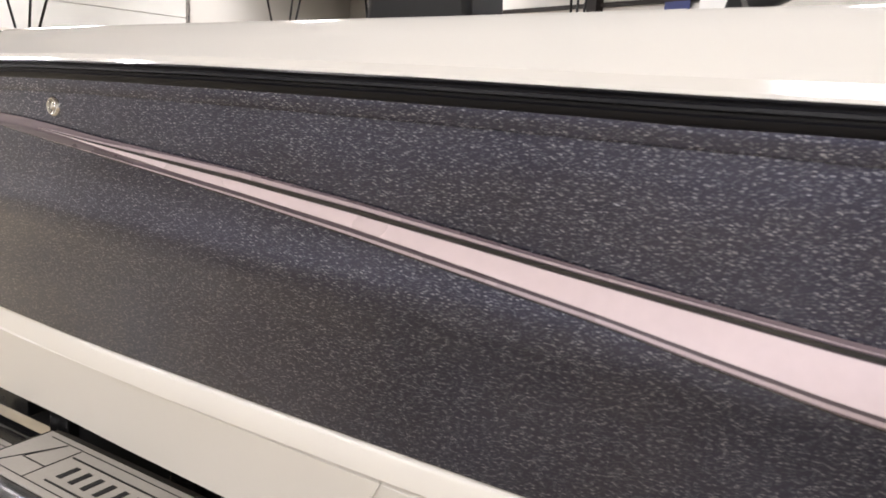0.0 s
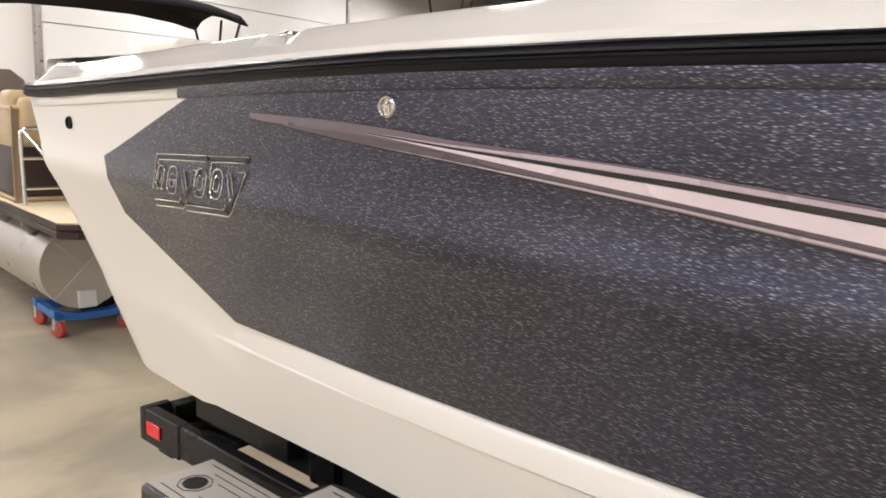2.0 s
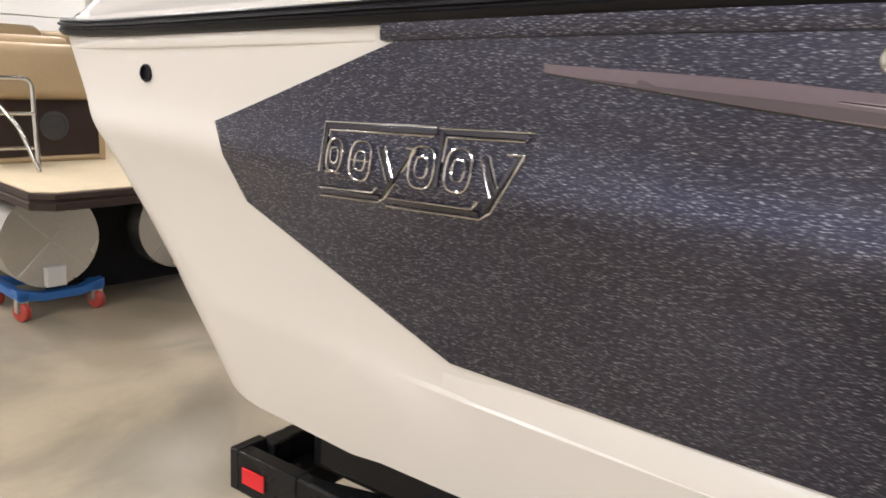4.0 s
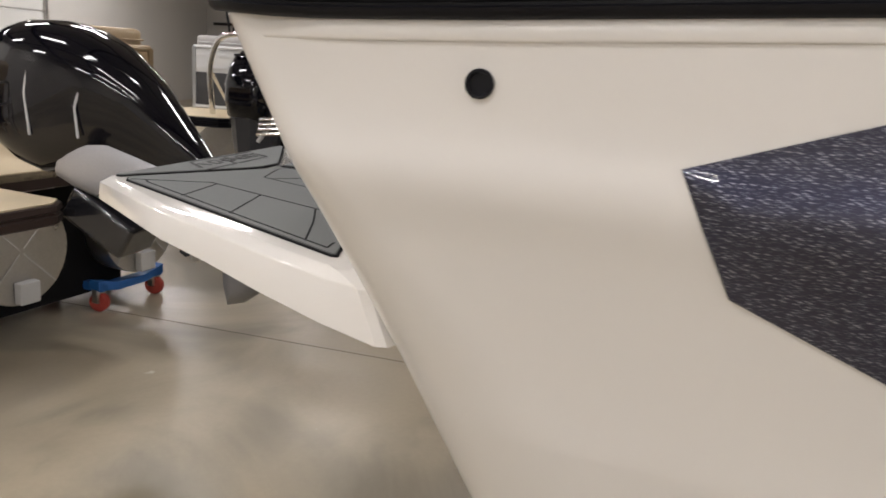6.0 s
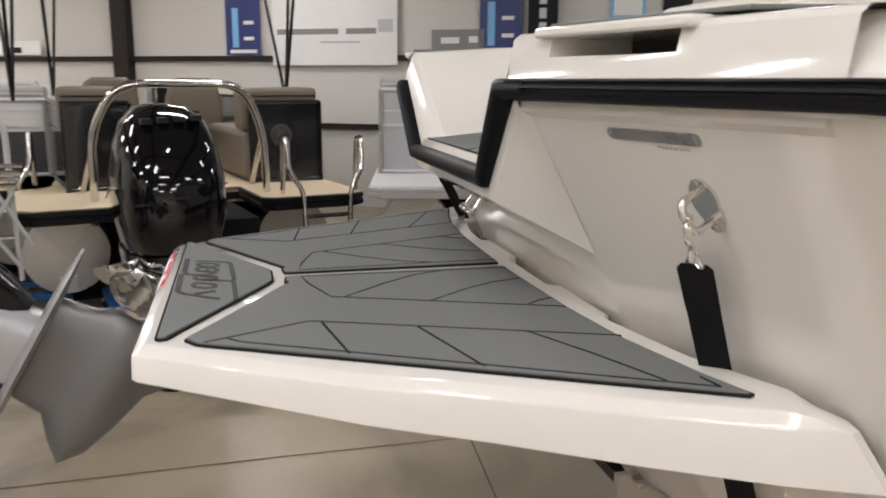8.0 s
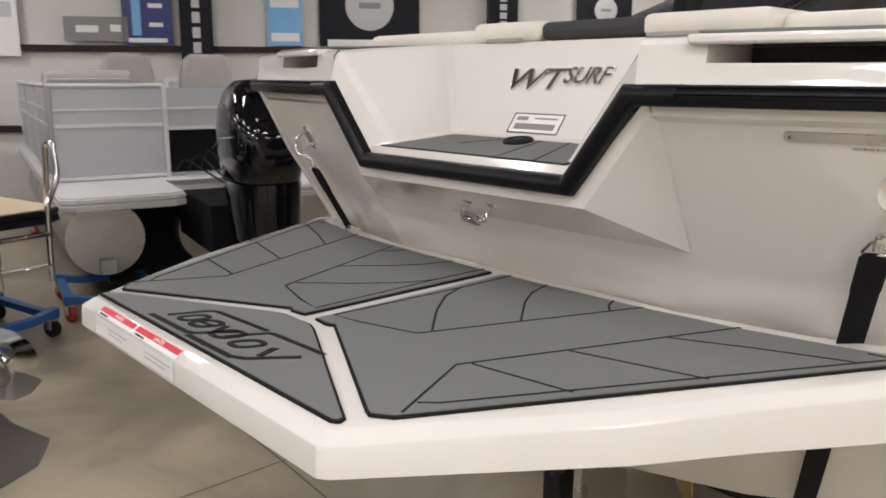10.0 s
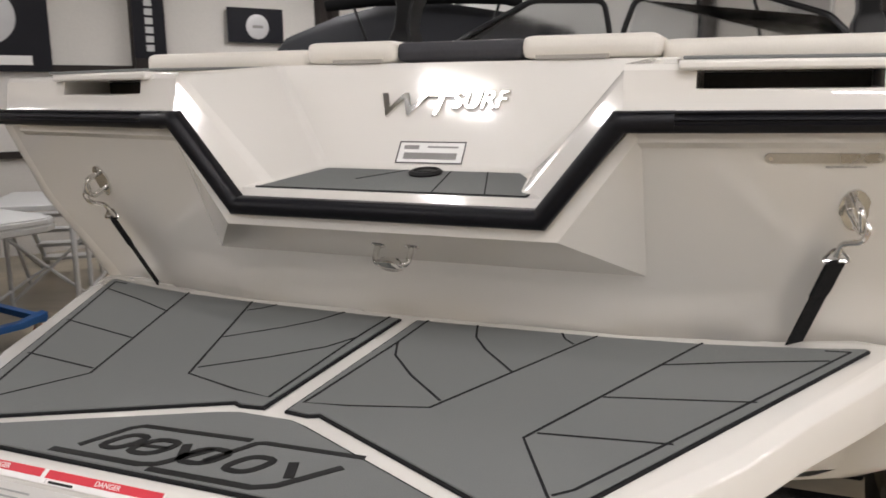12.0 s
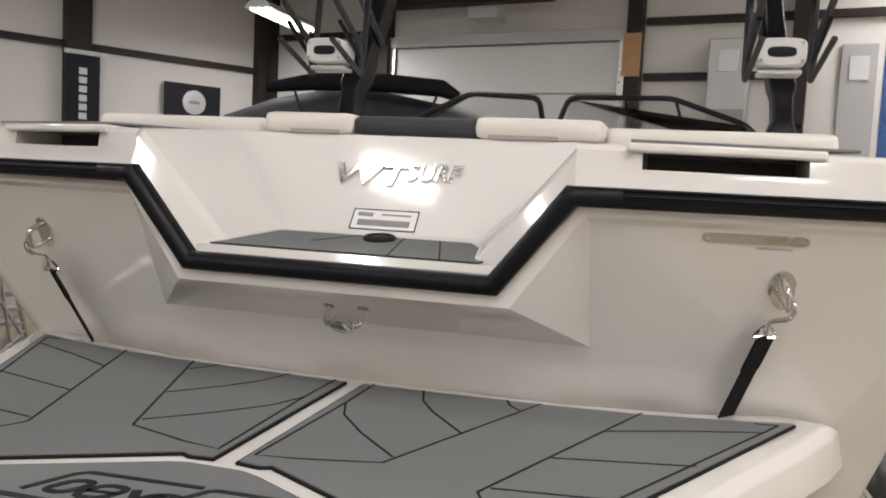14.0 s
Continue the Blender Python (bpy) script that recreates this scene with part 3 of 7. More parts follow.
# hull shell: rings from the rail down the side to the keel, one half at a time
def hull_half(s):
    bm = BM()
    zs = ZSTEPS
    rings = []
    stations = [("c", math.pi / 2 * k / 10, 0) for k in range(11)] + [("m", f, 0) for f in (0.12, 0.3, 0.5, 0.75)] + [("s", y, 0) for y in (0.85, 1.0, 1.2, 1.5, 1.8, 2.2, 2.6, 3.0, 3.5, 4.0, 4.5, 5.0, 5.5, 6.0, 6.4, 6.7, 6.9, 7.05)]
    for kind, a, b in stations:
        ring = []
        for t in zs:
            if kind == "c":
                zt = 1.712
                z = 0.945 + (zt - 0.945) * t
                (x0, y0), ry = corner(z), quarter(z)[1]
                y = y0 + ry * (1 - math.cos(a))
                x = x0 + (side_x(y0 + ry, z) - x0) * math.sin(a)
            elif kind == "m":
                z = 0.945 + (1.712 + 0.02 * a - 0.945) * t
                y0, y1 = corner(z)[1] + quarter(z)[1], 0.85 + 0.53 * (1.5 - z) * 0.6
                y = y0 + (y1 - y0) * a
                x = side_x(y, z)
            else:
                zt = smooth(RAILZ, a) + 0.012
                w = max(0.0, 1 - (a - 0.85) / 1.2)
                rise = 0.0 if a < 3.5 else 0.10 * (a - 3.5) ** 1.5 / 2
                z0 = 0.945 + rise
                z = z0 + (zt - z0) * t
                # the lower edge climbs forward of the stern
                z += 0.052 * max(0.0, 1 - t / 0.28) * max(0.0, min(1.0, (a - 0.65) / 0.75))
                y = a + 0.53 * (1.5 - z) * w * 0.6
                x = side_x(y, z)
            if t <= 0.285:
                x += 0.012 * max(0.0, min(1.0, (y - 1.0) / 0.4))
            ring.append(Vector((s * x, y, z)))
        # bottom to keel
        e = ring[-1]
        kz = 0.70 + (0.0 if kind != "s" or a < 4 else 0.085 * (a - 4) ** 2 * 1.1)
        kz = min(kz, e.z - 0.01)
        for t in (0.06, 0.5, 1.0):
            ring.append(Vector((e.x * (1 - t), e.y, e.z + (kz - e.z) * t - (0.012 if t == 0.06 else 0))))
        rings.append(ring)
    loft(bm, rings, False)
    return bm


part("hull_side", hull_half(1), GELDULL, boat, "white gelcoat hull side", 0, 30)
part("hull_side", hull_half(-1), GELDULL, boat, "white gelcoat hull side", 0, 30)


def side_patch(name, ys, lower, upper, off, material, s=1, rows=10, label=""):
    bm = BM()
    cols = []
    for y in ys:
        lo, hi = lower(y), upper(y)
        cols.append([Vector((s * (side_x(y, lo + (hi - lo) * k / rows) + off), y, lo + (hi - lo) * k / rows)) for k in range(rows + 1)])
    loft(bm, cols, False)
    return part(name, bm, material, boat, label, 0, 60)


DARKLOW = [(0.672, 1.571), (0.742, 1.428), (1.218, 1.235), (1.75, 1.239), (2.3, 1.250), (2.95, 1.262), (3.6, 1.285), (5.0, 1.36), (6.9, 1.72)]
DARKTOP = [(0.672, 1.572), (1.186, 1.752)]
rail_z = lambda y: smooth(RAILZ, y) + 0.012
ys = [0.672, 0.70, 0.742, 0.85, 0.95, 1.05, 1.12, 1.186, 1.218, 1.3] + [1.3 + 0.1 * k for k in range(1, 56)]
for s in (1, -1):
    side_patch("side_graphic", ys, lambda y: lerp(DARKLOW, y), lambda y: min(lerp(DARKTOP, y) if y < 1.186 else 9, rail_z(y)), 0.0035, FLAKE, s, 46, "midnight metal-flake side panel")
    # moulded knuckle under the rail
    bm = BM()
    kp = [Vector((s * (side_x(y, rail_z(y) - 0.028) + 0.003), y, rail_z(y) - 0.028)) for y in [1.1 + 0.1 * k for k in range(57)]]
    sweep(bm, kp, [(s, 0, 0)] * len(kp), [(-0.002, -0.010), (0.007, -0.008), (0.009, -0.004), (0.008, 0.018), (0.0, 0.022)])
    part("knuckle", bm, FLAKE, boat)
    # spear stripe: a mauve moulding that opens into a pale band between dark lines
    UP = [(1.387, 1.710), (1.66, 1.706), (1.80, 1.699), (1.93, 1.690), (2.13, 1.681), (2.30, 1.673), (2.52, 1.657), (2.65, 1.645), (2.92, 1.620), (3.18, 1.598), (4.5, 1.50), (6.0, 1.44)]
    LO = [(1.387, 1.700), (1.66, 1.677), (1.80, 1.667), (1.93, 1.658), (2.13, 1.642), (2.30, 1.628), (2.52, 1.606), (2.65, 1.591), (2.92, 1.560), (3.18, 1.521), (4.5, 1.36), (6.0, 1.18)]
    DARK1 = [(1.70, 0.605), (1.93, 0.70), (2.30, 0.76), (2.52, 0.82), (2.92, 0.88), (3.2, 0.92), (4.5, 0.95)]
    DARK0 = [(1.70, 0.60), (1.93, 0.62), (2.30, 0.61), (2.52, 0.69), (2.92, 0.78), (3.2, 0.84), (4.5, 0.90)]
    PALE0 = [(1.74, 0.575), (1.82, 0.55), (1.93, 0.46), (2.13, 0.30), (2.30, 0.25), (2.52, 0.25), (2.92, 0.18), (3.2, 0.17), (4.5, 0.14)]
    sy = [1.387 + 0.04 * k for k in range(112)]
    sy2 = [1.74 + 0.04 * k for k in range(102)]
    wide = lambda y, a: lerp(LO, y) + (lerp(UP, y) - lerp(LO, y)) * a
    opening = lambda y: max(0.0, min(1.0, (y - 1.74) / 0.35))
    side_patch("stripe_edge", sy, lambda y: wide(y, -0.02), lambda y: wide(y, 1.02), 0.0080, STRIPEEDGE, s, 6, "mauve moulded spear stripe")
    side_patch("stripe_band", sy2, lambda y: wide(y, min(lerp(PALE0, y), smooth(DARK0, y) - 0.025)), lambda y: wide(y, smooth(DARK0, y) - 0.02), 0.0118, STRIPE, s, 2, "pale pink stripe")
    side_patch("stripe_dark_line", sy2, lambda y: wide(y, smooth(DARK0, y)), lambda y: wide(y, smooth(DARK1, y)), 0.0112, BLACKGLOSS, s, 1, "black pinstripe")
    side_patch("stripe_light_line", sy2, lambda y: wide(y, smooth(DARK1, y) + 0.03), lambda y: wide(y, min(0.96, smooth(DARK1, y) + 0.031 + (y - 1.74) * 0.5)), 0.0118, STRIPEMID, s, 1, "dusty pink pinstripe")
    # Lower half of the moulding painted darker for the shade on it.
    tail = [1.44 + 0.03 * k for k in range(22)]
    side_patch("stripe_dark_line", tail, lambda y: wide(y, 0.02), lambda y: wide(y, 0.03 + 0.40 * math.sin(math.pi * min(1.0, (y - 1.44) / 0.63)) ** 0.8), 0.0109, STRIPEDARK, s, 3, "plum shade painted on the lower half of the stripe")
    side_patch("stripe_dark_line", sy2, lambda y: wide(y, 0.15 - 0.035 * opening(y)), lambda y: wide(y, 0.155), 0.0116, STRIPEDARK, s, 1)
    side_patch("stripe_light_line", sy2, lambda y: wide(y, 0.03), lambda y: wide(y, 0.032 + 0.068 * opening(y)), 0.0116, STRIPEMID, s, 1)
    # Shadow cast below the moulding, drawn as a thin black line.
    side_patch("stripe_shadow_line", sy, lambda y: wide(y, -0.03) - 0.0022, lambda y: wide(y, -0.03) + 0.0006, 0.0052, BLACKGLOSS, s, 1, "black line painted for the shadow under the stripe")

# moulded step under the rail on the white stern quarter
for s in (1, -1):
    bm = BM()
    rings = []
    for y, k in ((0.10, 0.0), (0.16, 0.5), (0.21, 0.9), (0.27, 1.0), (0.45, 1.0), (0.65, 1.0), (0.85, 0.8), (0.98, 0.5), (1.08, 0.2)):
        z0 = rail_z(y) - 0.036
        rings.append([Vector((s * (side_x(y, z0 + b) - 0.001 + a * k), y, z0 + b)) for a, b in ((0.0, -0.003), (0.006, -0.001), (0.0075, 0.002), (0.0055, 0.022), (0.0, 0.03))])
    loft(bm, rings)
    part("rail_step", bm, GELDULL, boat, "white moulded step under the rail")

# white band step at the lower edge of the dark panel
for s in (1, -1):
    bm = BM()
    rings = []
    for y in [1.2, 1.28, 1.36, 1.45, 1.6] + [1.72 + 0.12 * k for k in range(40)]:
        z, k = lerp(DARKLOW, y) - 0.003, max(0.02, min(1.0, (y - 1.19) / 0.75))
        x = side_x(y, z - 0.03)
        rings.append([Vector((s * (x + (a * k if a > 0 else a)), y, z + b)) for a, b in ((-0.01, -0.055), (0.0135, -0.052), (0.0125, -0.010), (0.007, -0.001), (-0.01, 0.0))])
    loft(bm, rings)
    part("chine_band", bm, GELDULL, boat, "white moulded band", 0, 60)

# bonded seam in the white lower side
for s in (1, -1):
    bm = BM()
    path = [Vector((s * (side_x(y, z) + 0.0135), y, z)) for y, z in [(2.555 - 0.053 * k / 6, 1.192 - 0.095 * k / 6) for k in range(7)]]
    sweep(bm, path, [(s, 0, 0)] * 7, [(-0.006, -0.004), (0.0015, -0.0025), (0.0015, 0.0025), (-0.006, 0.004)])
    part("hull_seam", bm, GEL, boat, "raised white seam")

# transom panel
bm = BM()
cols = []
for x in [-2, -0.98, -0.82, -0.65, -0.54, -0.49, -0.474, -0.44, -0.3, 0, 0.3, 0.44, 0.474, 0.49, 0.54, 0.65, 0.82, 0.98, 2]:
    top = 1.712 if abs(x) >= 0.47 else 1.47
    lo = keel_z(x) if abs(x) < 1.1 else 0.945
    col = []
    for t in ZSTEPS[::-1]:
        z = lo + (top - lo) * t
        cx = corner(z)[0]
        xx = x if abs(x) <= 0.6 else math.copysign(cx if abs(x) > 1.1 else 0.6 + (abs(x) - 0.6) * (cx - 0.6) / 0.47, x)
        col.append(Vector((xx, stern_y(xx, z), z)))
    cols.append(col)
loft(bm, cols, False)
part("transom", bm, GEL, boat, "white gelcoat transom", 0, 30)

# lip round the stern that carries the rail: wings, slopes and the dip
LIP = [(-1.10, 1.735), (-0.452, 1.735), (-0.318, 1.562), (0.318, 1.562), (0.452, 1.735), (1.10, 1.735)]


def lip_y(x, z):
    return -0.150 + 0.24 * max(0, abs(x) - 0.452) + (0.01 if abs(x) < 0.4 else 0)


# moulding under the rail in the middle: a ledge that runs out to points on both sides
bm = BM()
A0 = [(-0.470, lip_y(0.47, 0) + 0.012, 1.727), (-0.322, -0.134, 1.553), (0.322, -0.134, 1.553), (0.470, lip_y(0.47, 0) + 0.012, 1.727)]
A = [(-0.476, lip_y(0.47, 0) + 0.018, 1.706), (-0.345, -0.132, 1.524), (0.345, -0.132, 1.524), (0.476, lip_y(0.47, 0) + 0.018, 1.706)]
B = [(-0.480, stern_y(0.48, 1.69) - 0.002, 1.694), (-0.482, stern_y(0.482, 1.439) - 0.002, 1.439), (0.482, stern_y(0.482, 1.439) - 0.002, 1.439), (0.480, stern_y(0.48, 1.69) - 0.002, 1.694)]
v0 = [bm.verts.new(p) for p in A0]
va = [bm.verts.new(p) for p in A]
vb = [bm.verts.new(p) for p in B]
for r0, r1 in ((v0, va), (va, vb)):
    for k in range(3):
        bm.faces.new((r0[k], r0[k + 1], r1[k + 1], r1[k]))
bmesh.ops.subdivide_edges(bm, edges=bm.edges, cuts=2, use_grid_fill=True)
part("ledge_moulding", bm, GEL, boat, "white ledge under the stern rail", 0, 15)
# small returns above the wings, below the rail
for s in (1, -1):
    bm = BM()
    loft(bm, [[(s * x, stern_y(x, 1.70) + 0.004, 1.690), (s * x, stern_y(x, 1.70) - 0.011, 1.700), (s * x, stern_y(x, 1.70) - 0.012, 1.716), (s * x, stern_y(x, 1.70) + 0.03, 1.716)] for x in (0.474, 0.7, 0.9, 1.06)])
    part("wing_return", bm, GEL, boat)

# stern rail and side rails in one run
def side_run(s):
    run = []
    for y in [7.0, 6.8, 6.4, 6.0, 5.5, 5.0, 4.5, 4.0, 3.5, 3.0, 2.6, 2.2, 1.8, 1.5, 1.2, 0.9, 0.6, 0.42, 0.3, 0.2]:
        run.append((Vector((s * side_x(y, 1.72), y, smooth(RAILZ, y) + 0.017)), Vector((s, 0, 0))))
    cx, cy, z = 1.10, 0.14, 1.728
    for k in range(1, 8):
        a = radians(-k * 11)
        rx = side_x(0.2, 1.72) - cx
        run.append((Vector((s * (cx + rx * math.cos(a)), cy + 0.125 * math.sin(a) + 0.01 * (1 - k / 7), z + 0.007 * k / 7)), Vector((s * math.cos(a), math.sin(a), 0))))
    return run


SECTION = [(a * 0.95, b * 0.86) for a, b in [(-0.012, -0.021), (0.010, -0.021), (0.017, -0.015), (0.019, -0.006), (0.015, -0.003), (0.015, 0.001), (0.021, 0.004), (0.020, 0.009), (0.014, 0.011), (0.014, 0.014), (0.017, 0.017), (0.012, 0.021), (-0.012, 0.021)]]
for s in (1, -1):
    run = [(Vector((s * x, lip_y(x, 0), 1.735)), Vector((0, -1, 0))) for x in (0.475, 0.6, 0.75, 0.92)] + side_run(s)[::-1]
    bm = BM()
    sweep(bm, [p for p, _ in run], [o for _, o in run], SECTION)
    part("rub_rail", bm, RUBBER, boat, "ribbed black rubber rub rail", 0, 50)
# plain padded rail round the dip
mid = [Vector(p) for p in [(-0.535, lip_y(0.535, 0) - 0.001, 1.735), (-0.448, -0.151, 1.735), (-0.315, -0.141, 1.565), (0.315, -0.141, 1.565), (0.448, -0.151, 1.735), (0.535, lip_y(0.535, 0) - 0.001, 1.735)]]
bm = BM()
DSEC = [(-0.012, -0.0185)] + [(0.004 + 0.0165 * math.cos(a), 0.0185 * math.sin(a)) for a in (math.pi * (k / 9 - 0.5) for k in range(10))] + [(-0.012, 0.0185)]
rings = []
for k, p in enumerate(mid):
    ta = (p - mid[k - 1]).normalized() if k else (mid[1] - p).normalized()
    tb = (mid[k + 1] - p).normalized() if k < len(mid) - 1 else ta
    t = (ta + tb).normalized()
    up = Vector((0, -1, 0)).cross(t)
    up = (up if up.z > 0 else -up).normalized() / max(0.4, t.dot(ta))
    for back in ((-0.010, 0.0, 0.010) if 0 < k < len(mid) - 1 else (0.0,)):
        # a tight rounded mitre: the section just before, at and just after the corner
        q = p + (ta if back < 0 else tb) * back
        u2 = up if back == 0 else Vector((0, -1, 0)).cross(ta if back < 0 else tb)
        u2 = u2 if u2.z > 0 else -u2
        rings.append([q + Vector((0, -1, 0)) * a + u2 * b for a, b in DSEC])
loft(bm, rings)
part("dip_rail", bm, RUBBER, boat, "smooth black rubber rail round the walk-through", 0, 50)

# gunwale: the white moulding above the rail
for s in (1, -1):
    bm = BM()
    rings = []
    for y in [0.30, 0.45, 0.6, 0.9, 1.2, 1.30, 1.335, 1.425, 1.437, 1.5, 1.8, 2.2, 2.6, 3.0, 3.5, 4.0, 4.5, 5.0, 5.5, 6.0, 6.4, 6.8, 7.0]:
        x, r, gz = side_x(y, 1.72), smooth(RAILZ, y) + 0.034, smooth(GUNZ, y)
        k = min(1.0, x / 0.6)
        notch = 0.034 if 1.32 < y < 1.43 else 0.0
        prof = [(0.004, r - 0.03), (0.002, r), (-0.004, r + 0.006), (-0.007, r + 0.20 * (gz - r)), (-0.014, r + 0.27 * (gz - r)), (-0.052, gz - 0.030), (-0.080, gz - 0.006 - notch), (-0.094, gz - notch), (-0.20, gz + 0.001 - notch), (-0.23, gz - 0.003 - notch), (-0.24, gz - 0.05)]
        rings.append([Vector((s * (x + a * k), y, z)) for a, z in prof])
    # round the stern corner onto the wing
    ahead = []
    for px, py, ang, gz in ((1.03, lip_y(1.03, 0) + 0.008, 78, 1.8285), (1.09, lip_y(1.09, 0) + 0.010, 68, 1.826), (1.135, 0.045, 52, 1.820), (1.165, 0.085, 34, 1.815), (1.182, 0.14, 16, 1.811), (1.190, 0.21, 5, 1.811)):
        o, r = Vector((math.cos(radians(ang)), -math.sin(radians(ang)), 0)), 1.742
        prof = [(0.004, r - 0.03), (0.002, r), (-0.004, r + 0.006), (-0.007, r + 0.20 * (gz - r)), (-0.014, r + 0.27 * (gz - r)), (-0.040, gz - 0.030), (-0.062, gz - 0.006), (-0.074, gz), (-0.11, gz + 0.001), (-0.125, gz - 0.001), (-0.13, gz - 0.05)]
        pts_ = []
        for a, z in prof:
            p = Vector((px, py, z)) + o * a
            pts_.append(Vector((s * p.x, p.y, p.z)))
        ahead.append(pts_)
    rings = ahead + rings
    loft(bm, rings, False)
    part("gunwale", bm, GEL, boat, "white gelcoat gunwale", 0, 22)

# stern deck wings with their slots
for s in (1, -1):
    bm = BM()
    fy = lambda x: lip_y(x, 0) + 0.006
    xs2 = [0.45, 0.52, 0.563, 0.70, 0.843, 0.92, 1.02, 1.09]
    # face strips: below the slot, beside and above it
    for a, b in zip(xs2, xs2[1:]):
        slot = 0.56 < (a + b) / 2 < 0.845
        levels = [(1.748, -0.002), (1.757, 0.003), (1.787, 0.007)] if slot else [(1.748, -0.002), (1.757, 0.003), (1.787, 0.007), (1.818, 0.012), (1.829, 0.024)]
        for (z0, d0), (z1, d1) in zip(levels, levels[1:]):
            quad(bm, (s * a, fy(a) + d0, z0), (s * b, fy(b) + d0, z0), (s * b, fy(b) + d1, z1), (s * a, fy(a) + d1, z1))
        if not slot:
            continue
        quad(bm, (s * a, fy(a) + 0.007, 1.787), (s * b, fy(b) + 0.007, 1.787), (s * b, fy(b) + 0.16, 1.787), (s * a, fy(a) + 0.16, 1.787))
        quad(bm, (s * a, fy(a) + 0.16, 1.787), (s * b, fy(b) + 0.16, 1.787), (s * b, fy(b) + 0.16, 1.816), (s * a, fy(a) + 0.16, 1.816))
    for a in (0.563, 0.843):
        quad(bm, (s * a, fy(a) + 0.007, 1.787), (s * a, fy(a) + 0.16, 1.787), (s * a, fy(a) + 0.16, 1.816), (s * a, fy(a) + 0.012, 1.816))
    # deck top of the wing
    for a, b in zip(xs2, xs2[1:]):
        quad(bm, (s * a, fy(a) + 0.024, 1.829), (s * b, fy(b) + 0.024, 1.829), (s * b, 0.75, 1.842), (s * a, 0.75, 1.842))
    bmesh.ops.remove_doubles(bm, verts=bm.verts, dist=0.0008)
    part("stern_wing", bm, GEL, boat, "white stern deck wing with a long slot", 0.004, 30)
    # Darker panel just in front of the slot's back face.
    bm = BM()
    loft(bm, [[(s * a, fy(a) + d, 1.7885), (s * a, fy(a) + d, 1.8155)] + [(s * b, fy(b) + d, 1.8155), (s * b, fy(b) + d, 1.7885)] for d, a, b in ((0.150, 0.566, 0.840), (0.157, 0.566, 0.840))])
    part("slot_back_panel", bm, VOID, boat, "dark panel across the back of the slot")
    bm = BM()
    lo = [(s * 0.535, fy(0.535) - 0.004), (s * 0.871, fy(0.871) - 0.004), (s * 0.871, 0.30), (s * 0.535, 0.30)]
    prism(bm, lo, 1.8165, 1.8335)
    part("hatch_lid", bm, GEL, boat, "white hatch lid over the slot", 0.005)
    bm = BM()
    ring = [(s * 0.54, fy(0.54) + 0.022, 0.0), (s * 0.93, fy(0.93) + 0.030, 0.0), (s * 0.90, 0.325, 0.012), (s * 0.54, 0.325, 0.014)]
    loft(bm, [[(x, y, z + d) for x, y, z in ring] for d in (1.8345, 1.8405)])
    part("wing_pad", bm, PADGREY, boat, "dark grey foam deck pad", 0.002)

# the walk-through dip: sill, floor, sides and bulkhead
bm = BM()
q = [(-0.452, -0.147, 1.746), (-0.305, -0.130, 1.575), (0.305, -0.130, 1.575), (0.452, -0.147, 1.746)]
i1 = [(-0.452, -0.142, 1.767), (-0.296, -0.112, 1.598), (0.296, -0.112, 1.598), (0.452, -0.142, 1.767)]
i2 = [(-0.455, -0.122, 1.829), (-0.262, -0.085, 1.600), (0.262, -0.085, 1.600), (0.455, -0.122, 1.829)]
back = [(-0.458, 0.262, 1.852), (-0.235, 0.085, 1.622), (0.235, 0.085, 1.622), (0.458, 0.262, 1.852)]
rows_ = [[bm.verts.new(p) for p in r] for r in (q, i1, i2, back)]
for a, b in zip(rows_, rows_[1:]):
    for k in range(3):
        bm.faces.new((a[k], a[k + 1], b[k + 1], b[k]))
bm.faces.new((rows_[3][0], rows_[3][1], rows_[3][2], rows_[3][3]))
part("walk_through", bm, GEL, boat, "white moulded walk-through in the stern", 0.012, 20)
bm = BM()
loft(bm, [[(-0.5, y, z), (0.5, y, z), (0.5, y + 0.3, z + 0.006), (-0.5, y + 0.3, z + 0.006)] for y, z in ((0.262, 1.8525), (0.262, 1.835))])
part("bulkhead_cap", bm, GEL, boat, "", 0.005)

for s in (1, -1):
    bm = BM()
    quad(bm, (s * 0.450, -0.124, 1.8285), (s * 0.450, 0.30, 1.836), (s * 0.456, 0.30, 1.854), (s * 0.4565, 0.262, 1.853))
    quad(bm, (s * 0.449, 0.262, 1.852), (s * 0.52, 0.262, 1.846), (s * 0.52, 0.40, 1.848), (s * 0.449, 0.40, 1.854))
    part("walk_through_edge", bm, GEL, boat)
# floor pad in the dip with its grooves
fl_z = lambda y: 1.600 + (y + 0.085) * 0.1294
bm = BM()
P4 = [(-0.283, -0.118), (0.280, -0.118), (0.298, -0.06), (0.222, 0.062), (-0.215, 0.062)]
loft(bm, [[(x, y, fl_z(y) + dz) for x, y in P4] for dz in (0.0005, 0.006)])
part("step_pad", bm, PADGREY, boat, "dark grey foam step pad", 0.0015)
for a, b in (((0.10, -0.117), (0.075, 0.06)), ((0.205, -0.117), (0.155, 0.06)), ((-0.10, -0.03), (-0.02, 0.06)), ((-0.283, -0.117), (0.281, -0.117)), ((0.281, -0.117), (0.297, -0.06))):
    bm = BM()
    tube(bm, [(*a, fl_z(a[1]) + 0.0055), (*b, fl_z(b[1]) + 0.0055)], 0.0017, 6)
    part("pad_groove", bm, PADLINE, boat)
bm = BM()
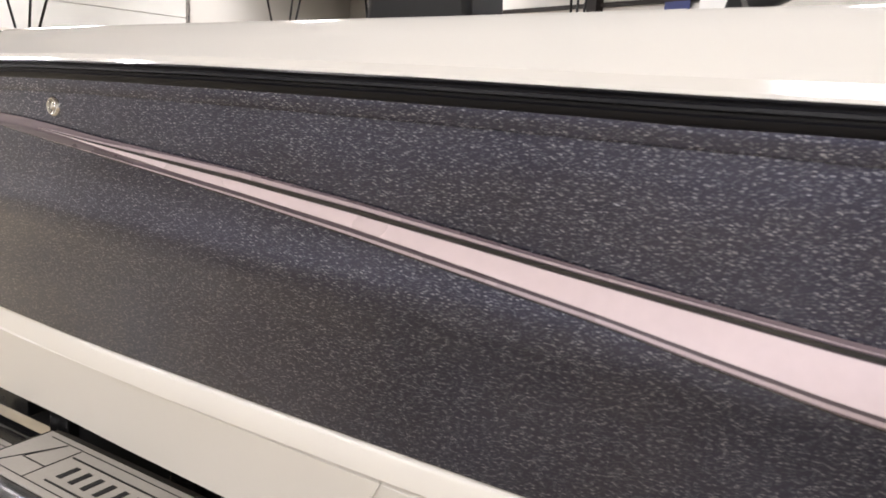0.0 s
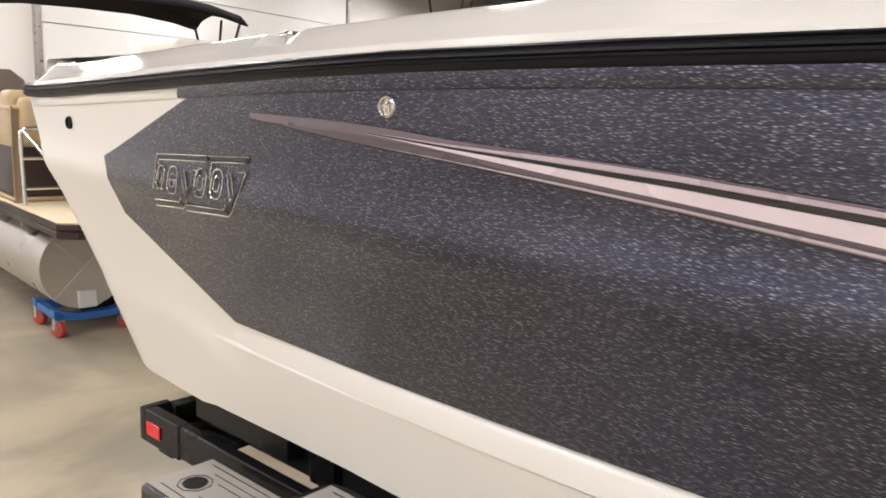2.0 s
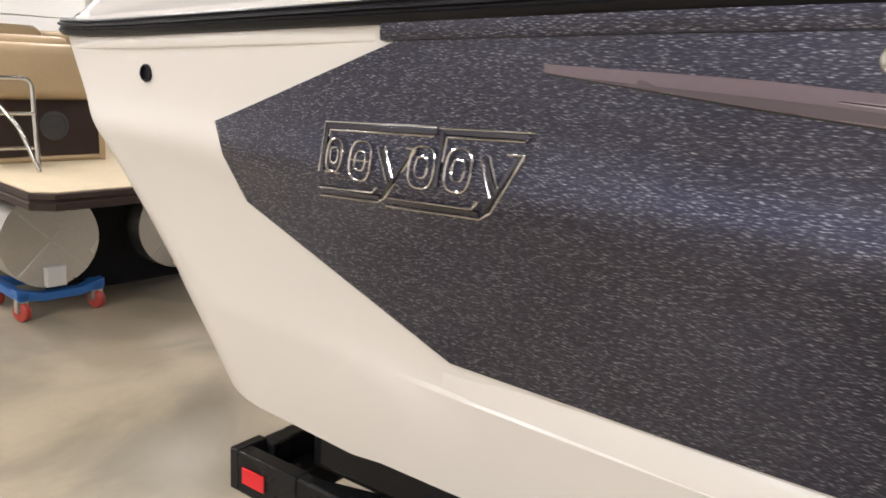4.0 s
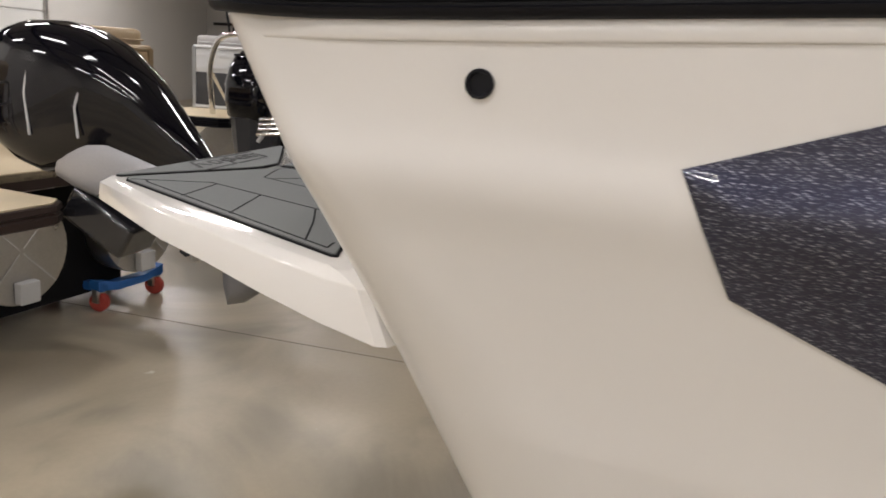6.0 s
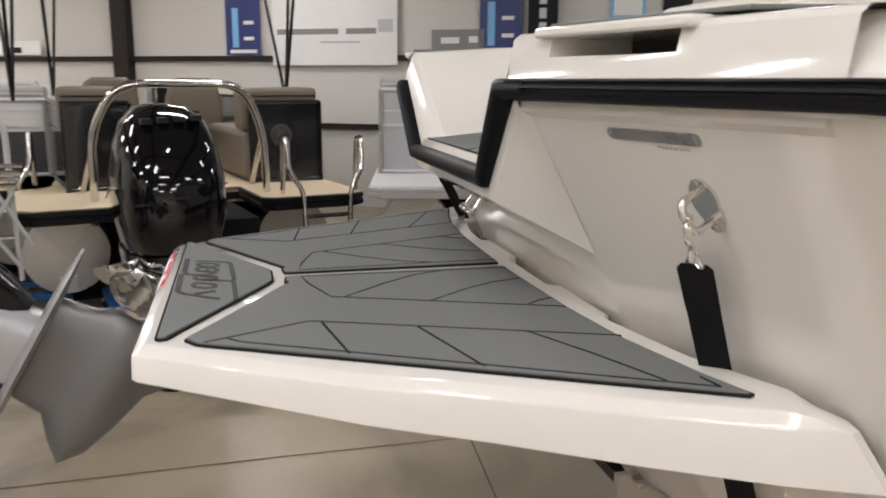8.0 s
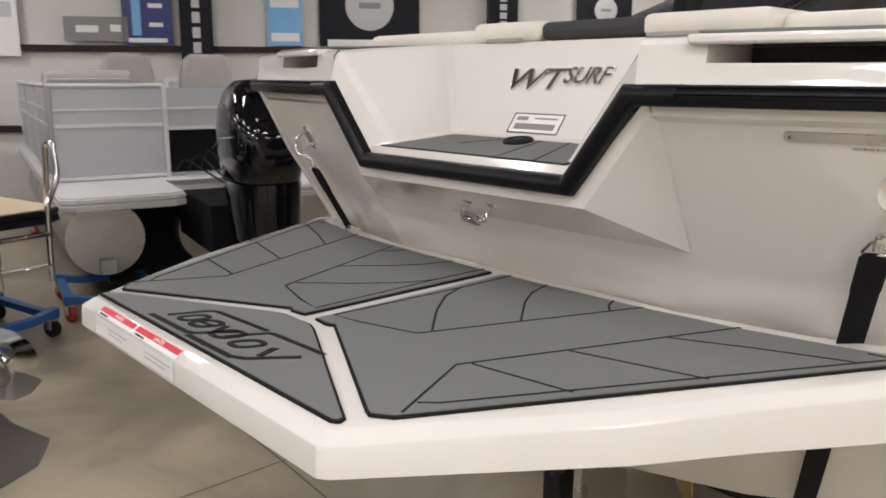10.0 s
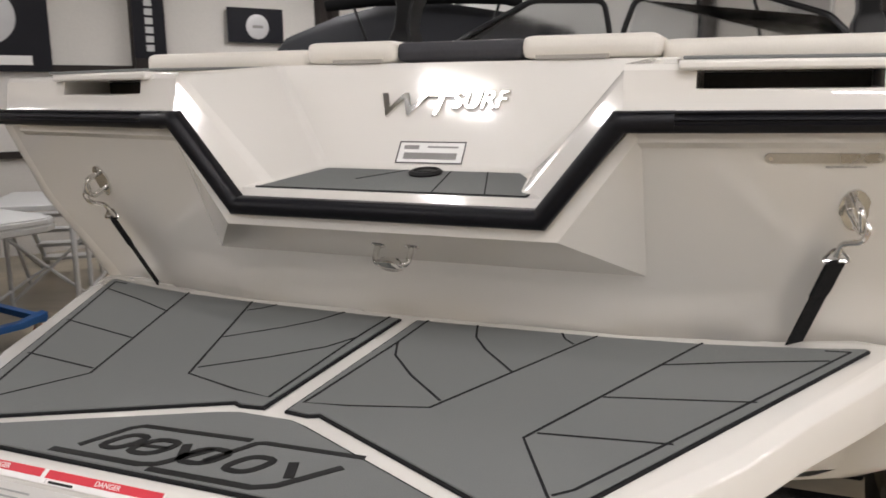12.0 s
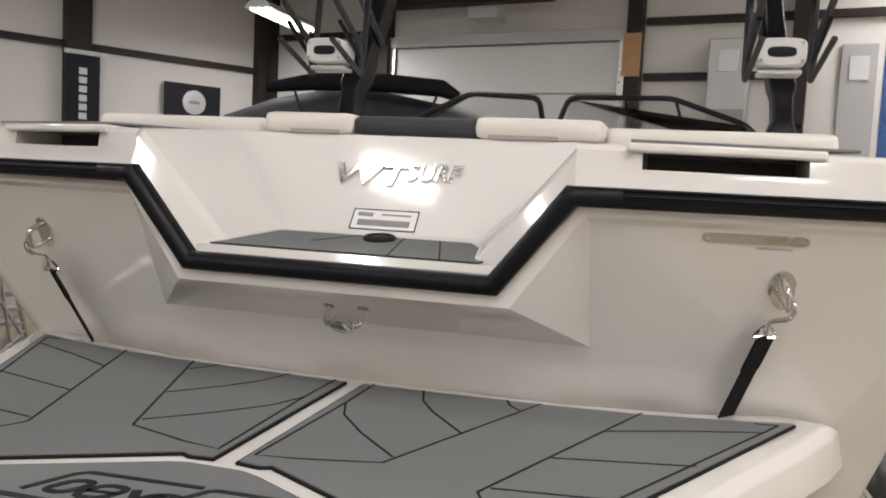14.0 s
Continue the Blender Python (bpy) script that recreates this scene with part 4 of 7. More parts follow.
lathe(bm, [(0.034, 0), (0.036, 0.004), (0.030, 0.009), (0.026, 0.009), (0.024, 0.005), (0.016, 0.005), (0.014, 0.008)], 24, pose(0.03, 0.03, fl_z(0.03) + 0.006, 7, 0, 0))
part("filler_cap", bm, BLACKPRINT, boat, "round black filler cap")

# bulkhead frame: local x across, local y up the slope
SL = math.degrees(math.atan2(0.177, 0.23))
BULK = pose(0, 0.085, 1.622, 90 - SL, 0, 0)


def on_bulk(name, x0, x1, h0, h1, d0, d1, material, label="", slant=0.0, parent=None):
    bm = BM()
    pts = [(x0, h0), (x1, h0), (x1 + slant, h1), (x0 + slant, h1)]
    prism(bm, pts, d0, d1, BULK)
    return part(name, bm, material, parent or boat, label)


st = on_bulk("dealer_sticker", -0.068, 0.086, 0.016, 0.072, 0.0008, 0.0018, WHITEPRINT, "white dealer sticker with black frame and bars")
for x0, x1, h0, h1, ink in ((-0.068, 0.086, 0.0695, 0.072, BLACKPRINT), (-0.068, 0.086, 0.016, 0.0185, BLACKPRINT), (-0.068, -0.0655, 0.016, 0.072, BLACKPRINT), (0.0835, 0.086, 0.016, 0.072, BLACKPRINT), (-0.052, 0.07, 0.027, 0.043, GREYPRINT), (-0.055, -0.02, 0.052, 0.062, GREYPRINT), (0.0, 0.07, 0.056, 0.060, GREYPRINT)):
    on_bulk("sticker_print", x0, x1, h0, h1, 0.0019, 0.0026, ink, "", 0, boat)


def bulk_text(body, size, x, h, squeeze, label):
    cu = bpy.data.curves.new("badge", "FONT")
    cu.body, cu.size, cu.extrude, cu.bevel_depth, cu.shear = body, size, 0.003, 0.0012, 0.12
    cu.materials.append(CHROME)
    ob = new("badge_letters", cu)
    ob.parent = boat
    ob.matrix_basis = BULK @ pose(x, h, 0.0045) @ Matrix.Diagonal((squeeze, 1, 1, 1))
    ob["label"] = label


bulk_text("WT", 0.088, -0.150, 0.138, 1.25, "raised chrome letters")
bulk_text("SURF", 0.066, 0.030, 0.157, 0.86, "raised chrome letters")

# cushions above the bulkhead
def cushion(name, x0, x1, y0, y1, z0, z1, material, label, round_=0.025):
    bm = BM()
    box(bm, x0, x1, y0, y1, z0, z1)
    bmesh.ops.bevel(bm, geom=list(bm.edges), offset=round_, segments=4, profile=0.6, affect="EDGES")
    return part(name, bm, material, boat, label, 0, 60)


cushion("cushion", -0.40, -0.155, 0.30, 0.52, 1.856, 1.908, VINYL, "cream vinyl sun-pad cushion")
cushion("cushion", -0.16, 0.16, 0.31, 0.80, 1.856, 1.904, VINYLDARK, "charcoal vinyl sun-pad centre")
cushion("cushion", 0.155, 0.46, 0.30, 0.52, 1.856, 1.908, VINYL, "cream vinyl sun-pad cushion")
cushion("cushion", -0.39, 0.45, 0.52, 1.20, 1.856, 1.902, VINYLDARK, "charcoal vinyl sun pad", 0.02)
cushion("cushion", -0.95, -0.43, 0.36, 0.58, 1.842, 1.896, VINYL, "cream vinyl side bolster")
cushion("cushion", 0.455, 0.96, 0.36, 0.58, 1.842, 1.896, VINYL, "cream vinyl side bolster")
for x0, x1 in ((-0.30, -0.17), (0.20, 0.36)):
    bm = BM()
    box(bm, x0, x1, 0.255, 0.262, 1.8535, 1.8625)
    part("latch", bm, TREAD, boat, "small grey latch")
# cockpit liner and decks that close the boat
bm = BM()
quad(bm, (-1.08, 0.75, 1.842), (1.08, 0.75, 1.842), (1.06, 1.3, 1.855), (-1.06, 1.3, 1.855))
prism(bm, [(-1.06, 1.3), (1.06, 1.3), (1.06, 1.301), (-1.06, 1.301)], 1.15, 1.855)
quad(bm, (-1.06, 1.3, 1.15), (1.06, 1.3, 1.15), (0.95, 5.2, 1.2), (-0.95, 5.2, 1.2))
for s in (1, -1):
    quad(bm, (s * 1.06, 1.3, 1.15), (s * 0.95, 5.2, 1.2), (s * 0.88, 5.2, 1.98), (s * 1.06, 1.3, 1.86))
part("cockpit_liner", bm, GEL, boat, "white cockpit liner")
bm = BM()
loft(bm, [[(-x, y, z), (0, y, z + 0.05), (x, y, z)] for y, x, z in ((5.15, 0.95, 1.99), (5.6, 0.78, 2.0), (6.2, 0.5, 2.02), (6.8, 0.12, 2.03), (7.0, 0.02, 2.03))], False)
part("bow_deck", bm, GEL, boat, "white bow deck")

# ---- swim platform ----
PZ = 1.310
def sym(pts):
    return pts + [(-x, y) for x, y in pts[::-1] if x > 1e-6]


def plat_ring(z_aft, z_fwd, grow, e=0.0):
    """Platform outline at one level; grow pushes the aft and side edges outward."""
    g = grow
    half = [(0.0, -0.792 - g), (0.440 + g * 0.6, -0.792 - g), (0.453 + g, -0.783 - g * 0.8), (0.675 + g, -0.431), (0.763 + g, -0.25), (0.862 + g, -0.07), (0.945 + g, 0.10), (0.966 + e, 0.172 + 2 * e), (0.960 + e, 0.190 + 2 * e), (0.930 + e, 0.200 + 2 * e)]
    front = [(0.86, 0.165), (0.70, 0.10), (0.45, 0.055), (0.2, 0.045), (0.0, 0.045)]
    pts = half + front
    lev = lambda y: z_aft + (z_fwd - z_aft) * max(0.0, min(1.0, (y + 0.8) / 1.06))
    return [Vector((x, y, lev(y))) for x, y in pts] + [Vector((-x, y, lev(y))) for x, y in pts[::-1] if x > 1e-6]


bm = BM()
loft(bm, [plat_ring(z0, z1, g, e) for z0, z1, g, e in ((1.2500, 1.2010, -0.001, 0.026), (1.2520, 1.2030, 0.002, 0.028), (1.2930, 1.2880, 0.000, 0.004), (1.2955, 1.2915, -0.0012, 0.001), (1.2975, 1.2945, -0.004, -0.003), (1.3080, 1.3075, -0.019, -0.018), (PZ, PZ, -0.025, -0.024))])
plat = part("swim_platform", bm, GEL, boat, "white moulded swim platform", 0, 26)


for x0, x1 in ((-0.86, -0.70), (-0.40, -0.12), (0.14, 0.44), (0.66, 0.80)):
    bm = BM()
    ya = 0.05 + 0.16 * max(0.0, (abs(x0 + x1) / 2 - 0.3)) ** 1.3
    prism(bm, [(x0, ya), (x1, ya), (x1 - 0.03, ya + 0.045), (x0 + 0.03, ya + 0.045)], 1.235, 1.300)
    part("hinge_block", bm, GEL, boat, "white moulded block at the platform hinge", 0.008)


def pad(name, pts, label):
    """A foam deck pad with a dark bevelled border."""
    cx, cy = sum(p[0] for p in pts) / len(pts), sum(p[1] for p in pts) / len(pts)
    bm = BM()
    loft(bm, [[(x, y, PZ + 0.0006) for x, y in pts], [(x, y, PZ + 0.005) for x, y in pts]])
    ob = part(name + "_border", bm, PADLINE, boat, "black edge of the foam pad")
    ins = []
    n = len(pts)
    area = sum(pts[i][0] * pts[(i + 1) % n][1] - pts[(i + 1) % n][0] * pts[i][1] for i in range(n))
    sg = 1 if area > 0 else -1
    for i in range(n):
        a, b, c = (Vector(pts[i - 1]), Vector(pts[i]), Vector(pts[(i + 1) % n]))
        n1 = Vector((-(b - a).y, (b - a).x)).normalized() * sg
        n2 = Vector((-(c - b).y, (c - b).x)).normalized() * sg
        k = n1 + n2
        ins.append(b + k * (0.0045 / max(0.3, (1 + n1.dot(n2)))))
    bm = BM()
    loft(bm, [[(p.x, p.y, PZ + 0.004) for p in ins], [(p.x, p.y, PZ + 0.0075) for p in ins]])
    return part(name, bm, PADGREY, boat, label, 0.0012)


CP = [(-0.432, -0.756), (0.420, -0.756), (0.432, -0.748), (0.428, -0.735), (0.075, -0.552), (0.045, -0.541), (-0.045, -0.541), (-0.075, -0.552), (-0.428, -0.735)]
SP = [(0.018, -0.515), (0.060, -0.520), (0.075, -0.512), (0.424, -0.700), (0.440, -0.706), (0.470, -0.686), (0.492, -0.645), (0.878, 0.088), (0.872, 0.098), (0.78, 0.070), (0.589, 0.030), (0.389, 0.012), (0.134, 0.003), (0.018, 0.001)]
pad("centre_pad", CP, "grey foam pad with a black printed mark")
pad("side_pad", SP, "grey grooved foam deck pad")
pad("side_pad", [(-x, y) for x, y in SP[::-1]], "grey grooved foam deck pad")


def groove(pts, w=0.0022):
    bm = BM()
    path = [Vector((x, y, PZ + 0.0077)) for x, y in pts]
    sweep(bm, path, [(0, 0, 1)] * len(path), [(-0.0012, -w), (0.0005, -w), (0.0005, w), (-0.0012, w)])
    part("pad_groove", bm, PADLINE, boat)


GR = [
    [(0.843, 0.062), (0.480, -0.612), (0.458, -0.634)], [(0.470, -0.672), (0.384, -0.490), (0.589, 0.030)],
    [(0.461, -0.304), (0.685, -0.247)], [(0.398, -0.469), (0.580, -0.442)], [(0.526, -0.123), (0.66, -0.06), (0.803, -0.003)],
    [(0.044, -0.158), (0.032, -0.481), (0.10, -0.470), (0.222, -0.434), (0.395, 0.008)],
    [(0.044, -0.155), (0.072, -0.228), (0.139, -0.313), (0.227, -0.403)],
    [(0.153, 0.0), (0.175, -0.075), (0.215, -0.141), (0.294, -0.240)], [(0.327, 0.005), (0.340, -0.03), (0.363, -0.058)],
    [(0.044, -0.158), (0.044, 0.0)], [(0.843, 0.062), (0.80, 0.055)],
]
for g_ in GR:
    groove(g_)
    groove([(-x, y) for x, y in g_])
# printed mark on the centre pad: a slanted frame with upright strokes
def mark(pts, w):
    bm = BM()
    path = [Vector((x, y, PZ + 0.0079)) for x, y in pts]
    sweep(bm, path, [(0, 0, 1)] * len(path), [(-0.0012, -w), (0.0005, -w), (0.0005, w), (-0.0012, w)])
    part("pad_mark", bm, BLACKPRINT, boat, "black printed stroke")


def rounded_cell(cx, cy, w, h, lean, n=14):
    """A slanted, rounded outline."""
    pts = []
    for k in range(n + 1):
        a = 2 * math.pi * k / n
        u = math.copysign(abs(math.cos(a)) ** 0.7, math.cos(a)) * w / 2
        v = math.copysign(abs(math.sin(a)) ** 0.7, math.sin(a)) * h / 2
        pts.append((cx + u + v * lean, cy + v))
    return pts


mark([(-0.180, -0.718), (-0.152, -0.650), (-0.138, -0.637), (0.036, -0.626)], 0.0052)
mark([(0.012, -0.700), (0.048, -0.632), (0.058, -0.627), (0.206, -0.621)], 0.0052)
mark([(-0.208, -0.739), (-0.062, -0.737), (-0.040, -0.729), (0.004, -0.668)], 0.0060)
mark([(-0.042, -0.743), (0.112, -0.740), (0.138, -0.726), (0.192, -0.655)], 0.0060)
for k, (x, w) in enumerate(((-0.128, 0.034), (-0.078, 0.042), (0.004, 0.046), (0.074, 0.040))):
    mark(rounded_cell(x, -0.688, w, 0.046, 0.45), 0.0058)
mark([(-0.040, -0.666), (-0.022, -0.702)], 0.0070)
mark([(0.126, -0.664), (0.142, -0.704)], 0.0070)
mark([(-0.100, -0.690), (-0.056, -0.686)], 0.0040)

# warning label on the aft edge of the platform top
# the sheet lies on the chamfer and hangs over the edge
EDGE = pose(-0.172, -0.7815, 1.3036, 33, 0, 0)
FACE = pose(-0.172, -0.7945, 1.2755, 87, 0, 0)
def edge_bit(x0, x1, h0, h1, ink, lift=0.0, name="label_print", label="", at=EDGE):
    bm = BM()
    box(bm, x0, x1, h0, h1, lift, lift + 0.0005, at)
    return part(name, bm, ink, boat, label)


edge_bit(-0.178, 0.186, -0.0115, 0.0085, WHITEPRINT, 0.0006, "warning_label", "white warning label with red bands")
edge_bit(-0.178, 0.186, -0.0165, 0.0165, WHITEPRINT, 0.0006, "warning_label", "", FACE)
for x0, x1 in ((-0.176, -0.008), (0.000, 0.184)):
    edge_bit(x0, x1, -0.0035, 0.0082, RED, 0.0012)
    for k in range(2):
        edge_bit(x0 + 0.065, x1 - 0.010 - 0.020 * k, 0.004 - 0.009 * k, 0.0065 - 0.009 * k, SILVERPRINT, 0.0012, "label_print", "", FACE)
    edge_bit(x0 + 0.010, x0 + 0.050, -0.0098, -0.0065, BLACKPRINT, 0.0012)
    edge_bit(x0 + 0.004, x0 + 0.005, -0.0105, -0.0045, SILVERPRINT, 0.0012)
    tx = bpy.data.curves.new("danger", "FONT")
    tx.body, tx.size, tx.align_x, tx.extrude = "DANGER", 0.0100, "CENTER", 0.0002
    tob = new("label_text", tx)
    tob.parent = boat
    tob.matrix_basis = EDGE @ pose((x0 + x1) / 2 + 0.008, -0.0012, 0.0020)
    tx.materials.append(WHITEPRINT)
    tob["label"] = "white word on a red band"

# platform brackets on the transom
for x in (-0.62, -0.25, 0.25, 0.62):
    bm = BM()
    box(bm, x - 0.03, x + 0.03, 0.02, 0.14, 1.20, 1.235)
    box(bm, x - 0.045, x + 0.045, 0.10, 0.17, 1.10, 1.25)
    part("platform_bracket", bm, BLACKGLOSS, boat, "", 0.004)


# ---- stern hardware ----
def eye_plate(s):
    n = Vector((s * 0.21, -0.87, -0.45)).normalized()       # out of the transom wing
    c = Vector((s * 0.824, stern_y(0.824, 1.582), 1.582))
    up = Vector((s * -0.12, -0.46, 0.88))
    up = (up - n * up.dot(n)).normalized()
    side = up.cross(n)
    def P(a, b, o):
        return c + side * a + up * b + n * o
    bm = BM()
    loft(bm, [[P(0.025 * math.cos(t) * (1.05 if math.sin(t) > 0 else 0.9), 0.043 * math.sin(t), o) for t in (2 * math.pi * k / 20 for k in range(20))] for o in (0.0005, 0.004, 0.0055)])
    pl = part("eye_plate", bm, CHROME, boat, "polished stainless eye plate")
    bm = BM()
    tube(bm, bend([P(-0.0, 0.024, 0.003), P(0, 0.026, 0.046), P(0, -0.024, 0.046), P(0, -0.022, 0.003)], 0.024, 6), 0.0062, 10)
    part("eye_bow", bm, CHROME, pl)
    for b in (0.036, -0.036):
        bm = BM()
        lathe(bm, [(0.005, 0), (0.004, 0.002), (0.001, 0.003)], 12, Matrix.Translation(P(0, b, 0.005)) @ n.to_track_quat("Z", "Y").to_matrix().to_4x4())
        part("screw", bm, STEEL, pl)
    return P(0, -0.006, 0.040), n


def tie_down(s):
    eye, n = eye_plate(s)
    th = thing("tie_down_strap", pose(0, 0, 0), "black webbing tie-down strap with a steel hook on the transom", "strap", "transom tie-downs")
    top = Vector((s * 0.803, 0.030, 1.489))
    bm = BM()
    hook = [eye + Vector((0, -0.004, 0.010)), eye + Vector((s * 0.012, -0.012, -0.004)), eye + Vector((s * 0.004, -0.006, -0.028)), top + Vector((s * 0.004, -0.01, 0.034)), top + Vector((0, -0.004, 0.008))]
    tube(bm, bend(hook, 0.014, 5), 0.0055, 8)
    part("hook", bm, CHROME, th, "polished steel S-hook")
    bm = BM()
    tube(bm, bend([top + Vector((-0.022, 0, 0.002)), top + Vector((-0.006, -0.002, 0.022)), top + Vector((0.006, -0.002, 0.022)), top + Vector((0.022, 0, 0.002)), top + Vector((-0.022, 0, 0.0))], 0.006, 3), 0.003, 6)
    part("buckle", bm, CHROME, th)
    low = Vector((s * 0.602, 0.345, 0.80))
    rings = []
    for k in range(15):
        t = k / 14
        p = top + (low - top) * t
        w = Vector((s * 0.62, 0.78, 0)) * (0.025 if k else 0.020)
        q = Vector((s * 0.78, -0.62, 0)) * 0.0016
        rings.append([p - w + q, p + w + q, p + w - q, p - w - q])
    bm = BM()
    loft(bm, rings)
    part("webbing", bm, STRAP, th, "", 0, 50)
    # sewn end of the strap
    way = (low - top).normalized()
    wd, qd = Vector((s * 0.62, 0.78, 0)), Vector((s * 0.78, -0.62, 0))
    bm = BM()
    loft(bm, [[top + way * d + wd * a * w + qd * b for a, b in ((-1, -h), (1, -h), (1, h), (-1, h))] for d, w, h in ((-0.004, 0.018, 0.003), (0.004, 0.0255, 0.0036), (0.075, 0.0255, 0.0036), (0.082, 0.0255, 0.002))])
    part("sewn_loop", bm, STRAP, th, "", 0, 50)
    return th


tie_down(1)
tie_down(-1)

# stern cleat under the ledge
def cleat(name, m, length, label, th):
    bm = BM()
    L = length / 2
    tube(bm, [m @ Vector((-L, 0, 0.035)), m @ Vector((-L * 0.6, 0, 0.039)), m @ Vector((0, 0, 0.040)), m @ Vector((L * 0.6, 0, 0.039)), m @ Vector((L, 0, 0.035))], [0.004, 0.0075, 0.009, 0.0075, 0.004], 10)
    ob = part(name, bm, CHROME, th, label)
    for x in (-0.45 * L, 0.45 * L):
        bm = BM()
        tube(bm, [m @ Vector((x * 1.15, 0, 0)), m @ Vector((x, 0, 0.012)), m @ Vector((x, 0, 0.036))], [0.012, 0.006, 0.0055], 10)
        part("cleat_leg", bm, CHROME, ob)
        bm = BM()
        lathe(bm, [(0.016, 0), (0.016, 0.003), (0.010, 0.005)], 16, m @ pose(x * 1.15, 0, 0))
        part("cleat_base", bm, CHROME, ob)
    return ob


TOWM = pose(-0.002, -0.058, 1.487, 0, 0, 0) @ pose(0, 0, 0, 148, 0, 0)
bm = BM()
U = bend([TOWM @ Vector((-0.037, 0, 0)), TOWM @ Vector((-0.037, 0, 0.042)), TOWM @ Vector((0.037, 0, 0.042)), TOWM @ Vector((0.037, 0, 0))], 0.014, 5)
tube(bm, U, 0.0062, 10)
tow = part("ski_tow_ring", bm, CHROME, boat, "polished stainless ski tow eye")
for x in (-0.037, 0.037):
    bm = BM()
    lathe(bm, [(0.016, -0.004), (0.016, 0.003), (0.010, 0.006)], 16, TOWM @ pose(x, 0, 0))
    part("flange", bm, CHROME, tow)
bm = BM()
lathe(bm, [(0.022, 0.034), (0.026, 0.040), (0.026, 0.048), (0.018, 0.052)], 20, TOWM)
part("tow_button", bm, CHROME, tow)

# builder's plate on the starboard wing
def wing_point(x, z, off):
    n = Vector((0.21, -0.87, -0.45)).normalized()
    return Vector((x, stern_y(x, z), z)) + n * off


def wing_plate(name, x0, x1, z, h, off, material, label, ends=True):
    bm = BM()
    pts = []
    r = h / 2
    for k in range(9):
        a = math.pi / 2 + math.pi * k / 8
        pts.append((x0 + r + r * math.cos(a), z + r * math.sin(a)))
    for k in range(9):
        a = -math.pi / 2 + math.pi * k / 8
        pts.append((x1 - r + r * math.cos(a), z + r * math.sin(a)))
    loft(bm, [[wing_point(x, zz, o) for x, zz in pts] for o in (0.0005, off)])
    return part(name, bm, material, boat, label)


wing_plate("name_plate", 0.674, 0.858, 1.674, 0.0165, 0.003, STEEL, "blank brushed steel plate")
for x in (0.683, 0.849):
    wing_plate("plate_screw", x - 0.003, x + 0.003, 1.674, 0.006, 0.0042, CHROME, "")
tx = bpy.data.curves.new("origin", "FONT")
tx.body, tx.size, tx.align_x = "ASSEMBLED IN MEXICO", 0.0062, "CENTER"
tx.materials.append(BLACKPRINT)
tob = new("plate_text", tx)
tob.parent = boat
nn = Vector((0.21, -0.87, -0.45)).normalized()
ux = Vector((0.972, 0.233, 0)).normalized()
tob.matrix_basis = Matrix.Translation(wing_point(0.80, 1.6565, 0.0012)) @ Matrix((ux, nn.cross(ux), nn)).transposed().to_4x4()
tob["label"] = "tiny black line of print"

# ---- fittings on the side ----
def side_frame(y, z, off=0.0):
    return Matrix.Translation((side_x(y, z) + off, y, z)) @ pose(0, 0, 0, 90, 0, 90)   # local x = forward, y = up, z = out


bm = BM()
lathe(bm, [(0.018, 0.0005), (0.018, 0.005), (0.0165, 0.0068), (0.0138, 0.0066), (0.0128, 0.0012), (0.0, 0.0012)], 28, side_frame(0.429, 1.646))
part("through_hull", bm, RUBBER, boat, "round black through-hull outlet")
bm = BM()
lathe(bm, [(0.0195, 0.003), (0.0195, 0.006), (0.0180, 0.0085), (0.0155, 0.0105), (0.0135, 0.0100), (0.0120, 0.0045), (0.0085, 0.0040), (0.0075, 0.0080), (0.0055, 0.0095), (0.001, 0.0098)], 28, side_frame(1.787, 1.735))
part("drain_fitting", bm, CHROME, boat, "round chrome drain fitting")

# chrome badge: slanted double frame with plain strokes inside
def badge_bar(a, b, w, h=0.006):
    bm = BM()
    d = Vector((b[0] - a[0], b[1] - a[1]))
    steps = max(1, int(d.length / 0.02))
    n = Vector((-d.y, d.x)).normalized() * w
    at = lambda p, up: side_frame(1.17 + p.x, 1.555 + p.y, 0.003) @ Vector((0, 0, up))
    rings = []
    for k in range(steps + 1):
        p = Vector(a) + d * (k / steps)
        rings.append([at(p - n, -0.002), at(p - n * 0.5, h), at(p + n * 0.5, h), at(p + n, -0.002)])
    loft(bm, rings)
    part("badge_bar", bm, BADGE, boat)


def badge_line(pts, r=0.0017):
    """A thin bright bead on the hull side, for the glint along a chrome edge."""
    bm = BM()
    tube(bm, [side_frame(1.17 + x, 1.555 + y, 0.003) @ Vector((0, 0, 0.0045)) for x, y in pts], r, 6)
    part("badge_edge_glint", bm, CHROME, boat)


